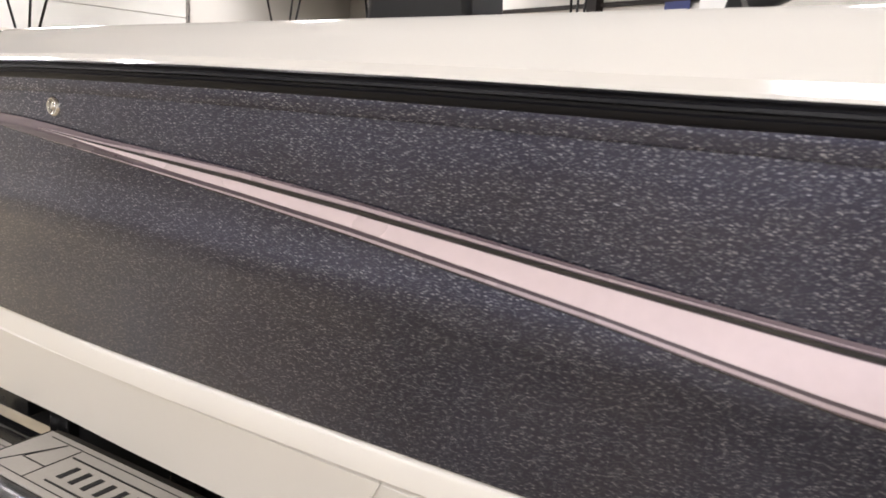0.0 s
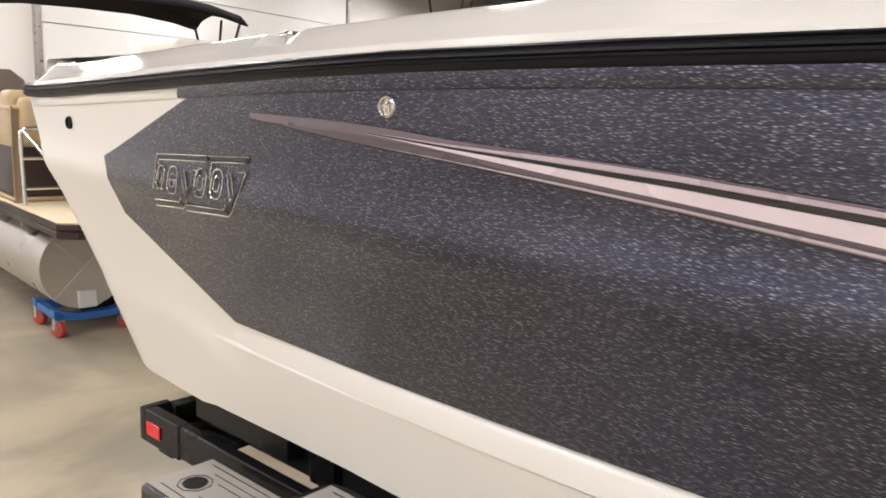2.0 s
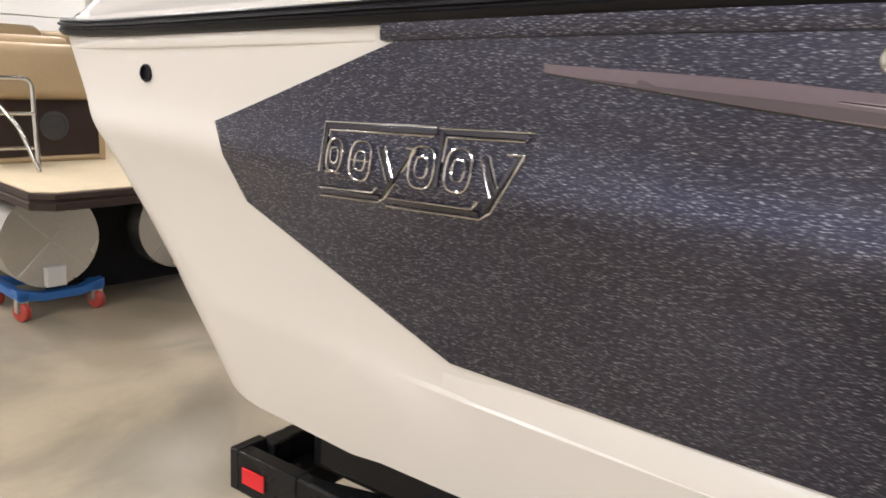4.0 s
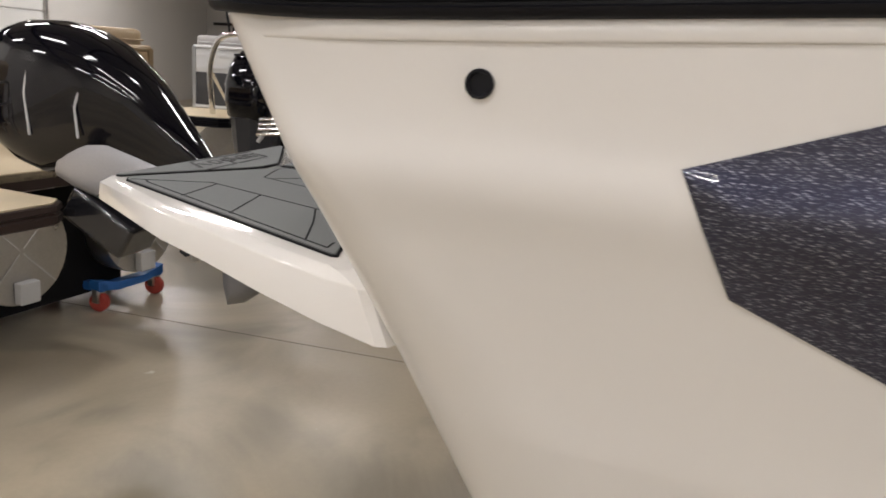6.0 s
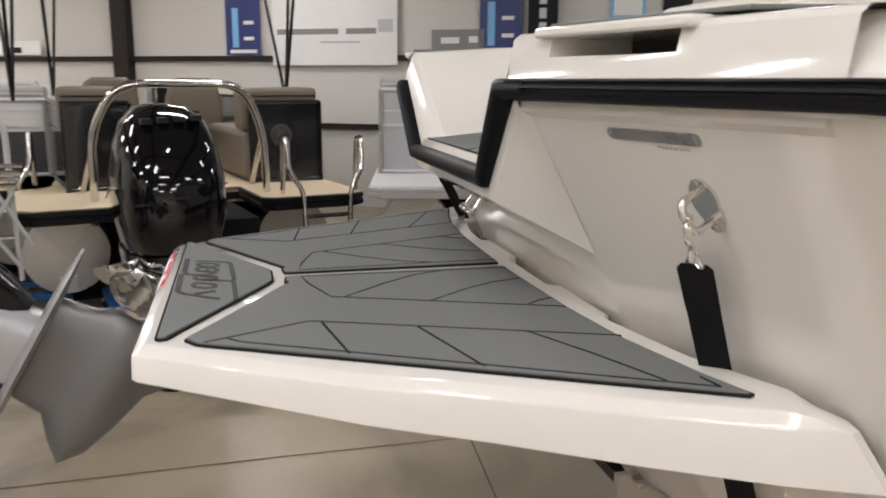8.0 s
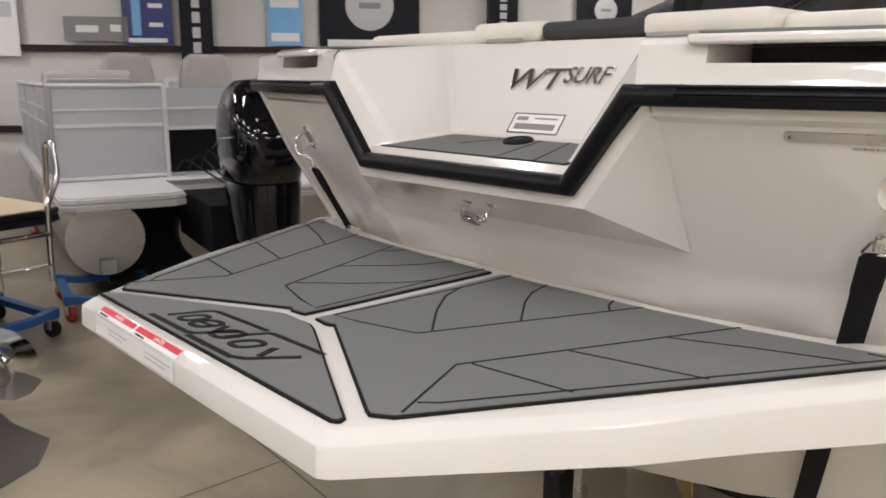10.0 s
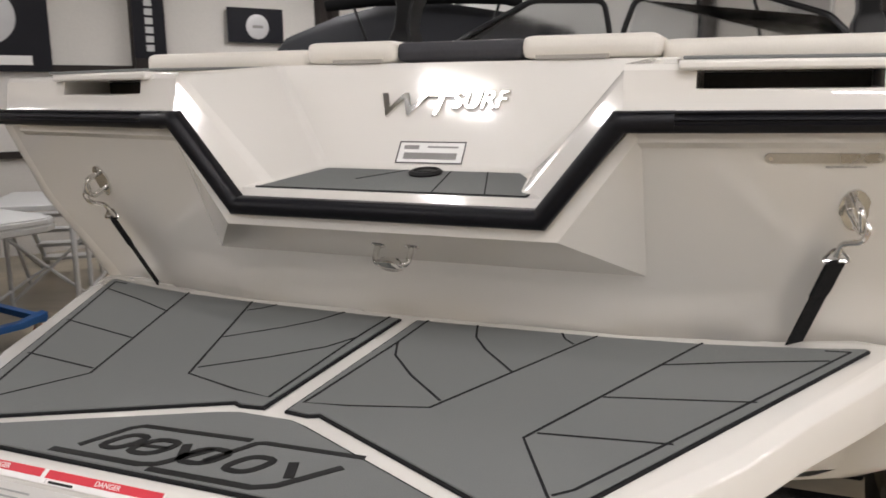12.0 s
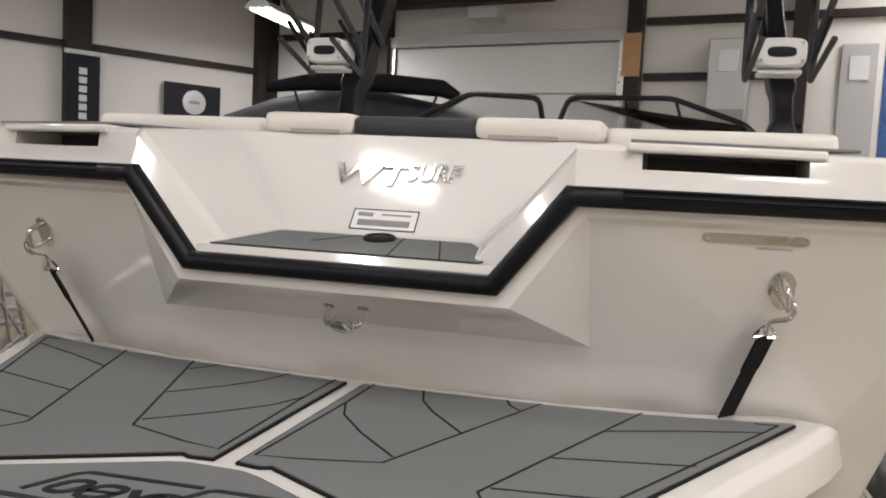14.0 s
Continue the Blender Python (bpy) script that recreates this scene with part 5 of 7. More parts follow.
# chrome bands with a dark reflection in their colour; bright beads for edge glints
for a, b in (((-0.186, 0.038), (0.044, 0.051)), ((0.060, 0.053), (0.200, 0.060)), ((-0.186, 0.040), (-0.192, -0.036)), ((-0.200, -0.070), (-0.064, -0.061)), ((-0.050, -0.064), (0.128, -0.055)), ((0.138, -0.052), (0.190, 0.034)), ((-0.054, -0.058), (0.000, 0.022)), ((0.054, 0.052), (0.052, -0.026)), ((-0.062, 0.016), (-0.038, -0.026)), ((0.134, 0.024), (0.156, -0.020)), ((-0.176, 0.020), (-0.176, -0.034))):
    badge_bar(a, b, 0.0062, 0.004)
for line in ([(-0.197, -0.036), (-0.190, 0.045), (0.044, 0.058)], [(-0.180, 0.022), (-0.178, 0.033), (0.040, 0.045)], [(0.050, 0.058), (0.212, 0.067), (0.196, 0.054), (0.064, 0.046), (0.060, 0.010)],
             [(-0.205, -0.078), (-0.068, -0.069), (-0.050, -0.058), (0.008, 0.022)], [(-0.203, -0.063), (-0.078, -0.055), (-0.066, -0.044)], [(-0.052, -0.072), (0.130, -0.062), (0.150, -0.050), (0.198, 0.036)], [(-0.045, -0.058), (0.118, -0.049), (0.130, -0.036)],
             [(-0.070, 0.018), (-0.044, -0.034)], [(-0.055, 0.019), (-0.032, -0.024)], [(0.126, 0.027), (0.150, -0.028)], [(0.141, 0.028), (0.162, -0.014)], [(-0.182, -0.034), (-0.170, -0.034)], [(-0.160, -0.034), (-0.146, -0.033)], [(0.170, 0.034), (0.198, 0.036)], [(-0.012, 0.022), (0.008, 0.023)]):
    badge_line(line)
for cx, cy, w, h in ((-0.163, -0.006, 0.034, 0.052), (-0.104, -0.008, 0.046, 0.062), (0.022, -0.002, 0.048, 0.062), (0.090, 0.002, 0.046, 0.062)):
    badge_line(rounded_cell(cx, cy, w, h, 0.05, 18))
    badge_line(rounded_cell(cx, cy, w * 0.5, h * 0.5, 0.05, 14), 0.0014)
badge_line([(-0.124, -0.008), (-0.084, -0.007)], 0.0014)

# gunwale cleat
cleat("gunwale_cleat", pose(1.165, 1.378, 1.826, 0, 6, 90), 0.105, "polished stainless mooring cleat", boat)

# ---- windscreen and tower ----
def rod(pts, r, material, name, parent, label="", seg=10, rnd=0.05):
    bm = BM()
    tube(bm, bend(pts, rnd, 4), r, seg)
    return part(name, bm, material, parent, label)


BLK = mat("black_anodised_frame", (0.012, 0.012, 0.013), 0.35, 0.5, 0.1)
rod([(-0.10, 3.36, 1.92), (-0.09, 3.38, 2.12), (-0.02, 3.37, 2.305), (0.58, 3.41, 2.315), (1.0, 3.40, 2.17), (1.16, 3.0, 1.95)], 0.017, BLK, "windscreen_frame", boat, "black windscreen frame")
rod([(-0.17, 3.36, 1.92), (-0.165, 3.37, 2.11), (-0.20, 3.35, 2.295), (-0.62, 3.30, 2.31), (-0.98, 3.22, 2.12), (-1.14, 2.95, 1.95)], 0.017, BLK, "windscreen_frame", boat, "black windscreen frame")
rod([(0.32, 3.39, 2.31), (0.32, 3.42, 1.95)], 0.012, BLK, "windscreen_post", boat)
rod([(0.60, 3.41, 2.31), (0.72, 3.42, 1.95)], 0.010, BLK, "windscreen_post", boat)
for v in ([(-0.09, 3.36, 1.93), (-0.02, 3.37, 2.295), (0.58, 3.41, 2.305), (1.0, 3.40, 2.165), (1.14, 3.02, 1.95)], [(-0.17, 3.36, 1.93), (-0.20, 3.35, 2.285), (-0.62, 3.30, 2.30), (-0.98, 3.22, 2.115), (-1.12, 2.97, 1.95)]):
    bm = BM()
    loft(bm, [[Vector(p) for p in v], [Vector(p) + Vector((0, 0.004, 0.001)) for p in v]])
    gl = part("windscreen_pane", bm, GLASS, boat, "clear windscreen glass")
    gl.visible_shadow = False
bm = BM()
tube(bm, bend([(-0.97, 2.84, 3.03), (-0.7, 2.86, 3.26), (0.7, 2.86, 3.26), (0.97, 2.84, 3.03)], 0.2, 5), 0.055, 12)
part("tower_bridge", bm, BLK, boat, "black wakeboard tower")
for s in (1, -1):
    bm = BM()
    loft(bm, [[(s * (x - w), y - d, z), (s * (x + w), y - d, z), (s * (x + w), y + d, z), (s * (x - w), y + d, z)] for x, y, z, w, d in ((1.085, 2.50, 1.90, 0.060, 0.10), (1.085, 2.50, 2.06, 0.062, 0.09), (1.085, 2.51, 2.11, 0.044, 0.08), (1.080, 2.54, 2.22, 0.046, 0.08), (1.078, 2.56, 2.27, 0.060, 0.09), (1.070, 2.60, 2.34, 0.060, 0.09), (1.060, 2.64, 2.42, 0.045, 0.08), (1.03, 2.72, 2.62, 0.050, 0.08), (0.97, 2.84, 3.05, 0.050, 0.07))])
    part("tower_leg", bm, BLK, boat, "black tower leg", 0.012)
    bm = BM()
    tube(bm, [(s * 1.0, 2.72, 2.50), (s * 0.94, 2.30, 2.62), (s * 0.90, 2.10, 2.66)], 0.022, 8)
    tube(bm, [(s * 0.90, 2.10, 2.66), (s * 1.12, 2.08, 2.64)], 0.02, 8)
    part("rack_arm", bm, BLK, boat, "black rack arm")
    bm = BM()
    tube(bm, [(s * 1.125, 2.56, 2.10), (s * 1.18, 2.55, 2.10)], 0.016, 8)
    part("tower_knob", bm, BLACKPRINT, boat, "black tower hinge knob")
    # speaker pod: a rounded housing with a wide grille
    pm = pose(s * 1.005, 2.02, 2.345, 90, 0, 0)
    def ring(w, h, z, p=0.45, n=28):
        return [pm @ Vector((w * math.copysign(abs(math.cos(a)) ** p, math.cos(a)), h * math.copysign(abs(math.sin(a)) ** p, math.sin(a)), z)) for a in (2 * math.pi * k / n for k in range(n))]
    bm = BM()
    loft(bm, [ring(0.06, 0.04, -0.14), ring(0.09, 0.055, -0.11), ring(0.098, 0.060, -0.02), ring(0.096, 0.058, 0.04), ring(0.088, 0.050, 0.055), ring(0.070, 0.034, 0.050)])
    sp = part("tower_speaker", bm, WHITEPRINT, boat, "white tower speaker pod")
    bm = BM()
    loft(bm, [ring(0.056, 0.022, 0.049, 0.6), ring(0.052, 0.019, 0.056, 0.6), ring(0.03, 0.01, 0.058, 0.6)])
    part("grille", bm, BLACKPRINT, sp, "black speaker grille")
    for a, b in ((-1, -1), (-1, 1), (1, -1), (1, 1)):
        bm = BM()
        lathe(bm, [(0.007, 0.050), (0.007, 0.058), (0.003, 0.060)], 10, pm @ pose(a * 0.077, b * 0.036, 0))
        part("pod_screw", bm, STEEL, sp)
    bm = BM()
    box(bm, -0.085, 0.085, -0.086, -0.066, -0.10, 0.02, pm)
    part("pod_bracket", bm, ALULIGHT, sp, "", 0.006)
    # two forks of the board rack, tines pointing aft and up
    for x in (0.885, 1.145):
        fork = None
        for k, (pts, r, material) in enumerate(((((0, 0.10, 0.0), (0.03, -0.20, 0.12)), 0.013, LEGDARK), (((0, 0.10, 0.0), (0.004, 0.06, 0.15), (0.03, -0.17, 0.30)), 0.015, LEGDARK), (((0.0, 0.07, 0.08), (0.02, -0.14, 0.21)), 0.011, BLK), (((0.0, 0.10, 0.02), (0.0, 0.16, 0.40)), 0.017, BLK))):
            bm = BM()
            tube(bm, bend([(s * (x + a), 2.05 + b, 2.255 + c) for a, b, c in pts], 0.05, 4), r, 8)
            ob = part("rack_fork" if k == 0 else "tine", bm, material, fork or boat, "dark grey board rack fork" if k == 0 else "")
            fork = fork or ob

# ---- trailer ----
trailer = thing("boat_trailer", pose(0, 0, 0), "black tandem boat trailer with grey step fenders under the boat", "trailer")
for s in (1, -1):
    bm = BM()
    box(bm, s * 1.054 - 0.019, s * 1.054 + 0.019, 0.56, 6.6, 0.697, 0.797)
    part("frame_rail", bm, TRAILER, trailer, "", 0.006)
    bm = BM()
    box(bm, s * 0.89 - 0.09, s * 0.89 + 0.09, 0.70, 5.5, 0.775, 0.905)
    part("bunk", bm, BLACKFABSHADE, trailer, "", 0.01)
    bm = BM()
    box(bm, s * 0.98 - 0.06, s * 0.98 + 0.06, 0.78, 1.2, 0.83, 0.935)
    part("bunk_bracket", bm, TRAILER, trailer, "", 0.004)
    # marker lens on the outside near the end
    bm = BM()
    box(bm, s * 1.0775, s * 1.083, 0.575, 0.648, 0.725, 0.766)
    part("marker_lens", bm, REDLENS, trailer, "red side marker lens", 0.002)
    for y in (1.25, 1.75):
        bm = BM()
        box(bm, s * 0.98 - 0.03, s * 0.98 + 0.03, y, y + 0.09, 0.79, 0.90)
        part("bracket", bm, TRAILER, trailer, "", 0.003)
    # step fender: one rolled arch over two wheels, a low step at each end
    bm = BM()
    half = [(1.385, 0.62), (1.385, 0.72), (1.389, 0.78), (1.40, 0.83), (1.42, 0.87), (1.45, 0.90), (1.49, 0.916), (1.54, 0.92)]
    prof = half + [(y, 0.92) for y in (1.8, 2.235, 2.67)] + [(4.47 - y, z) for y, z in reversed(half)]
    rings = []
    for i, (y, z) in enumerate(prof):
        (ya, za), (yb, zb) = prof[max(i - 1, 0)], prof[min(i + 1, len(prof) - 1)]
        n = math.hypot(yb - ya, zb - za)
        ny, nz = (zb - za) / n, -(yb - ya) / n
        rings.append([(s * x, y + ny * d, z + nz * d) for x, d in ((1.135, 0.0), (1.345, 0.0), (1.372, 0.005), (1.394, 0.02), (1.404, 0.045), (1.404, 0.085), (1.396, 0.088), (1.388, 0.045), (1.345, 0.018), (1.135, 0.018))])
    loft(bm, rings)
    fd = part("fender", bm, FENDER, trailer, "dark grey moulded step fender", 0, 30)
    for y0, y1, z in ((0.985, 1.384, 0.80), (3.086, 3.48, 0.80)):
        bm = BM()
        box(bm, min(s * 1.112, s * 1.325), max(s * 1.112, s * 1.325), y0, y1, z - 0.065, z)
        part("step", bm, FENDER, fd, "moulded plastic step", 0.014)
    for y0, y1, x0, x1, z in ((1.0, 1.37, 1.127, 1.31, 0.8005), (1.50, 2.97, 1.155, 1.345, 0.9205), (3.10, 3.465, 1.127, 1.31, 0.8005)):
        bm = BM()
        box(bm, min(s * x0, s * x1), max(s * x0, s * x1), y0, y1, z, z + 0.004)
        tr = part("tread", bm, TREAD, fd, "grey printed step tread", 0.002)
        for k in range(2):
            bm = BM()
            x = x0 + 0.02 + (x1 - x0 - 0.04) * k
            box(bm, s * x - 0.0012, s * x + 0.0012, y0 + 0.03, y1 - 0.03, z + 0.0042, z + 0.0052)
            part("tread_line", bm, BLACKPRINT, tr)
    for y0, y1, x0, x1 in ((1.66, 1.98, 1.205, 1.21), (1.70, 1.94, 1.30, 1.305)):
        bm = BM()
        box(bm, min(s * x0, s * x1), max(s * x0, s * x1), y0, y1, 0.9248, 0.926)
        part("tread_mark", bm, BLACKPRINT, trailer, "black printed frame")
    # chevron print at the aft end of the tread
    for (ya, xa), (yb, xb) in (((1.53, 1.33), (1.60, 1.18)), ((1.60, 1.18), (1.565, 1.27)), ((1.565, 1.27), (1.65, 1.27)), ((1.65, 1.18), (1.65, 1.325))):
        bm = BM()
        dy, dx = yb - ya, xb - xa
        n = math.hypot(dx, dy)
        oy, ox = -dx / n * 0.0014, dy / n * 0.0014
        loft(bm, [[(s * (xa + ox), ya + oy, z), (s * (xb + ox), yb + oy, z), (s * (xb - ox), yb - oy, z), (s * (xa - ox), ya - oy, z)] for z in (0.9248, 0.926)])
        part("tread_mark", bm, BLACKPRINT, trailer)
    for k in range(6):
        bm = BM()
        y = 1.715 + 0.042 * k
        box(bm, s * 1.255 - 0.026, s * 1.255 + 0.026, y - 0.008, y + 0.008, 0.9248, 0.926)
        part("tread_mark", bm, BLACKPRINT, trailer)
    bm = BM()
    lathe(bm, [(0.030, 0), (0.031, 0.0022), (0.026, 0.0024), (0.024, 0.0008), (0.0, 0.0008)], 24, pose(s * 1.232, 1.087, 0.8046))
    hole = part("step_drain", bm, BLACKPRINT, trailer, "round black hole in the step")
    bm = BM()
    tube(bm, [(s * 1.232 + 0.043 * math.cos(a), 1.087 + 0.043 * math.sin(a), 0.8052) for a in (math.pi * (k + 0.5) / 4 for k in range(8))], 0.0011, 6, True)
    part("tread_line", bm, BLACKPRINT, hole)
    for x, y0 in ((1.172, 1.08), (1.196, 1.13), (1.262, 1.15)):
        bm = BM()
        box(bm, s * x - 0.001, s * x + 0.001, y0, 1.34, 0.8044, 0.8054)
        part("tread_line", bm, BLACKPRINT, hole)
    for y in (1.80, 2.67):
        bm = BM()
        lathe(bm, [(0.19, -0.1), (0.30, -0.1), (0.335, -0.075), (0.345, 0.0), (0.335, 0.075), (0.30, 0.1), (0.19, 0.1)], 32, pose(s * 1.28, y, 0.345, 0, 90, 0))
        wh = part("wheel", bm, TYRE, trailer, "black trailer tyre")
        bm = BM()
        lathe(bm, [(0.19, -0.09), (0.18, 0.02 * s), (0.12, 0.05 * s), (0.05, 0.06 * s), (0.0, 0.07 * s)], 24, pose(s * 1.28, y, 0.345, 0, 90, 0))
        part("rim", bm, STEEL, wh, "steel rim")
for y in (0.62, 2.2, 4.5):
    bm = BM()
    box(bm, -1.05, 1.05, y - 0.04, y + 0.04, 0.66, 0.73)
    part("cross_member", bm, TRAILER, trailer, "", 0.005)
bm = BM()
box(bm, -0.99, 0.99, 0.53, 0.58, 0.70, 0.79)
part("end_bar", bm, TRAILER, trailer, "", 0.005)
bm = BM()
box(bm, -0.05, 0.05, 4.5, 8.2, 0.55, 0.65)
part("tongue", bm, TRAILER, trailer, "", 0.005)
bm = BM()
tube(bm, [(0, 8.0, 0.0), (0, 8.0, 0.6)], 0.03, 10)
part("tongue_jack", bm, STEEL, trailer)
for s in (1, -1):
    bm = BM()
    box(bm, s * 1.032 - 0.045, s * 1.032 + 0.045, 0.526, 0.556, 0.694, 0.7985)
    part("end_cap", bm, TRAILER, trailer, "", 0.004)
    bm = BM()
    box(bm, s * 1.0565 - 0.0205, s * 1.0565 + 0.0205, 0.5565, 0.745, 0.694, 0.7985)
    part("end_plate", bm, TRAILER, trailer, "", 0.003)
    bm = BM()
    prism(bm, [(s * 1.034, 0.80), (s * 1.034, 0.96), (s * 0.985, 0.96)], 0.785, 0.796)
    part("gusset", bm, TRAILER, trailer)
    bm = BM()
    box(bm, s * 1.045 - 0.024, s * 1.045 + 0.024, 0.518, 0.5255, 0.722, 0.772)
    part("tail_lens", bm, REDLENS, trailer, "red tail lamp lens", 0.002)
    # strap anchor at the trailer end
    bm = BM()
    box(bm, s * 0.622 - 0.035, s * 0.622 + 0.035, 0.36, 0.549, 0.745, 0.80)
    part("strap_anchor", bm, TRAILER, trailer, "", 0.004)
# running gear under the boat
gear = part("rudder", (lambda b: (prism(b, [(0.012, 0.34), (0.012, 0.56), (-0.012, 0.56), (-0.012, 0.34)], 0.42, 0.72), b)[1])(BM()), STEEL, boat, "steel rudder blade")
bm = BM()
tube(bm, [(0, 2.3, 0.70), (0, 0.92, 0.577)], 0.014, 10)
part("propeller_shaft", bm, CHROME, boat)
bm = BM()
lathe(bm, [(0.03, -0.05), (0.035, 0.0), (0.02, 0.06)], 16, pose(0, 0.90, 0.576, 95, 0, 0))
hub = part("propeller_hub", bm, mat("bronze", (0.52, 0.40, 0.20), 0.35, 1.0), boat, "bronze propeller")
for k in range(4):
    bm = BM()
    m = pose(0, 0.90, 0.576, 95, 0, 0) @ pose(0, 0, 0, 0, 0, 90 * k) @ pose(0, 0, 0, 35, 0, 0)
    loft(bm, [[m @ Vector((x, y * w, 0.0)), m @ Vector((x, -y * w, 0.0)), m @ Vector((x, -y * w, 0.004)), m @ Vector((x, y * w, 0.004))] for x, y, w in ((0.025, 0.03, 1), (0.08, 0.07, 1), (0.14, 0.07, 1), (0.175, 0.02, 1))])
    part("blade", bm, bpy.data.materials["bronze"], hub)

# drop jack under the trailer's end bar
bm = BM()
box(bm, -0.24, -0.17, 0.476, 0.546, 0.14, 1.04)
jk = part("rear_jack", bm, TRAILER, trailer, "black square jack post", 0.005)
bm = BM()
prism(bm, [(-0.30, 0.40), (-0.10, 0.40), (-0.17, 0.55), (-0.25, 0.55)], 0.62, 0.66)
part("jack_plate", bm, TRAILER, jk, "", 0.004)
bm = BM()
box(bm, -0.27, -0.14, 0.44, 0.57, 0.0, 0.02)
box(bm, -0.22, -0.19, 0.49, 0.52, 0.02, 0.15)
part("jack_foot", bm, STEEL, jk, "", 0.003)
rod([(-0.31, 0.40, 0.80), (-0.29, 0.40, 0.75), (-0.33, 0.40, 0.72), (-0.28, 0.40, 0.67), (-0.29, 0.40, 0.62), (-0.33, 0.40, 0.63), (-0.335, 0.40, 0.66)], 0.007, BLK, "chain_hook", jk, "black steel chain hook", 8, 0.03)

# ---- pontoon boats and outboards ----
def outboard(parent, m, tilt, cowl, leg, size=1.0):
    """Local: y runs aft, z up from the clamp; tilt swings the leg aft and up."""
    t = m @ pose(0, 0, 0, tilt, 0, 0) @ Matrix.Diagonal((size, size, size, 1))
    def add(name, bm, material, par, label=""):
        for v in bm.verts:
            v.co = t @ v.co
        return part(name, bm, material, par, label, 0, 45)
    bm = BM()
    rings = []
    for z, w, y0, y1 in ((0.12, 0.15, -0.12, 0.40), (0.16, 0.20, -0.17, 0.46), (0.30, 0.225, -0.20, 0.49), (0.45, 0.225, -0.20, 0.48), (0.58, 0.205, -0.18, 0.43), (0.68, 0.17, -0.13, 0.35), (0.74, 0.11, -0.06, 0.25), (0.755, 0.04, 0.02, 0.15)):
        cy, hy = (y0 + y1) / 2, (y1 - y0) / 2
        rings.append([Vector((w * math.copysign(abs(math.cos(a)) ** 0.65, math.cos(a)), cy + hy * math.copysign(abs(math.sin(a)) ** 0.65, math.sin(a)), z)) for a in (2 * math.pi * k / 24 for k in range(24))])
    loft(bm, rings)
    top = add("cowl", bm, cowl, parent, "glossy black outboard cowl")
    for sx in (-1, 1):
        bm = BM()
        loft(bm, [[(sx * (0.222 + e), y, z), (sx * (0.229 + e), y, z), (sx * (0.229 + e), y + 0.03, z + 0.01), (sx * (0.222 + e), y + 0.03, z + 0.01)] for y, z, e in ((-0.1, 0.33, 0), (0.1, 0.40, 0.002), (0.32, 0.42, -0.006))])
        add("cowl_crease", bm, SILVERPRINT, top)
    bm = BM()
    box(bm, -0.09, 0.09, -0.215, -0.200, 0.42, 0.47)
    add("cowl_badge", bm, WHITEPRINT, top)
    for k in range(4):
        bm = BM()
        box(bm, -0.12 + 0.065 * k, -0.08 + 0.065 * k, 0.30, 0.37, 0.69 - 0.004 * k, 0.712 - 0.004 * k)
        add("cowl_vent", bm, BLACKPRINT, top)
    bm = BM()
    loft(bm, [[(w * cx, y0 + (y1 - y0) * cy, z) for cx, cy in ((-1, 0.15), (-0.6, 0), (0.6, 0), (1, 0.15), (1, 0.7), (0.35, 1), (-0.35, 1), (-1, 0.7))] for z, w, y0, y1 in ((0.15, 0.19, -0.10, 0.45), (0.0, 0.175, -0.06, 0.43), (-0.25, 0.14, 0.0, 0.40), (-0.50, 0.10, 0.05, 0.38))])
    if leg is COWL:
        bm.clear()
        rings = []
        for z, w, y0, y1 in ((0.15, 0.205, -0.16, 0.46), (0.05, 0.20, -0.13, 0.455), (-0.20, 0.18, -0.07, 0.44), (-0.42, 0.15, -0.02, 0.42), (-0.52, 0.10, 0.03, 0.38)):
            cy, hy = (y0 + y1) / 2, (y1 - y0) / 2
            rings.append([Vector((w * math.copysign(abs(math.cos(a)) ** 0.65, math.cos(a)), cy + hy * math.copysign(abs(math.sin(a)) ** 0.65, math.sin(a)), z)) for a in (2 * math.pi * k / 24 for k in range(24))])
        loft(bm, rings)
    add("midsection", bm, leg, parent, "outboard leg housing")
    bm = BM()
    loft(bm, [[(w * cx, y0 + (y1 - y0) * cy, z) for cx, cy in ((0, 0), (0.7, 0.2), (1, 0.5), (0.6, 0.85), (0, 1), (-0.6, 0.85), (-1, 0.5), (-0.7, 0.2))] for z, w, y0, y1 in ((-0.48, 0.05, 0.05, 0.40), (-0.66, 0.045, 0.02, 0.40), (-0.70, 0.12, 0.02, 0.52), (-0.715, 0.12, 0.02, 0.52), (-0.73, 0.045, 0.0, 0.40), (-0.80, 0.055, -0.06, 0.42), (-0.86, 0.065, -0.12, 0.44), (-0.93, 0.05, -0.06, 0.42), (-0.97, 0.02, 0.05, 0.38), (-1.16, 0.006, 0.22, 0.36))])
    add("gearcase", bm, leg, parent, "outboard gearcase with skeg")
    bm = BM()
    lathe(bm, [(0.06, 0), (0.062, 0.06), (0.045, 0.16), (0.02, 0.17)], 16, pose(0, 0.43, -0.865, -90, 0, 0))
    pr = add("propeller", bm, STEEL, parent, "steel propeller")
    for k in range(3):
        q = pose(0, 0.50, -0.865, -90, 0, 0) @ pose(0, 0, 0, 0, 0, 120 * k + 20) @ pose(0, 0, 0, 32, 0, 0)
        bm = BM()
        loft(bm, [[q @ Vector((x, y, 0)), q @ Vector((x, -y * 0.7, 0)), q @ Vector((x, -y * 0.7, 0.005)), q @ Vector((x, y, 0.005))] for x, y in ((0.05, 0.04), (0.10, 0.075), (0.155, 0.08), (0.185, 0.03))])
        add("blade", bm, STEEL, pr)
    # clamp bracket stays upright
    bm = BM()
    box(bm, -0.12, 0.12, -0.16, -0.02, -0.38, 0.10, m)
    part("clamp_bracket", bm, LEGDARK, parent, "black clamp bracket", 0.012)


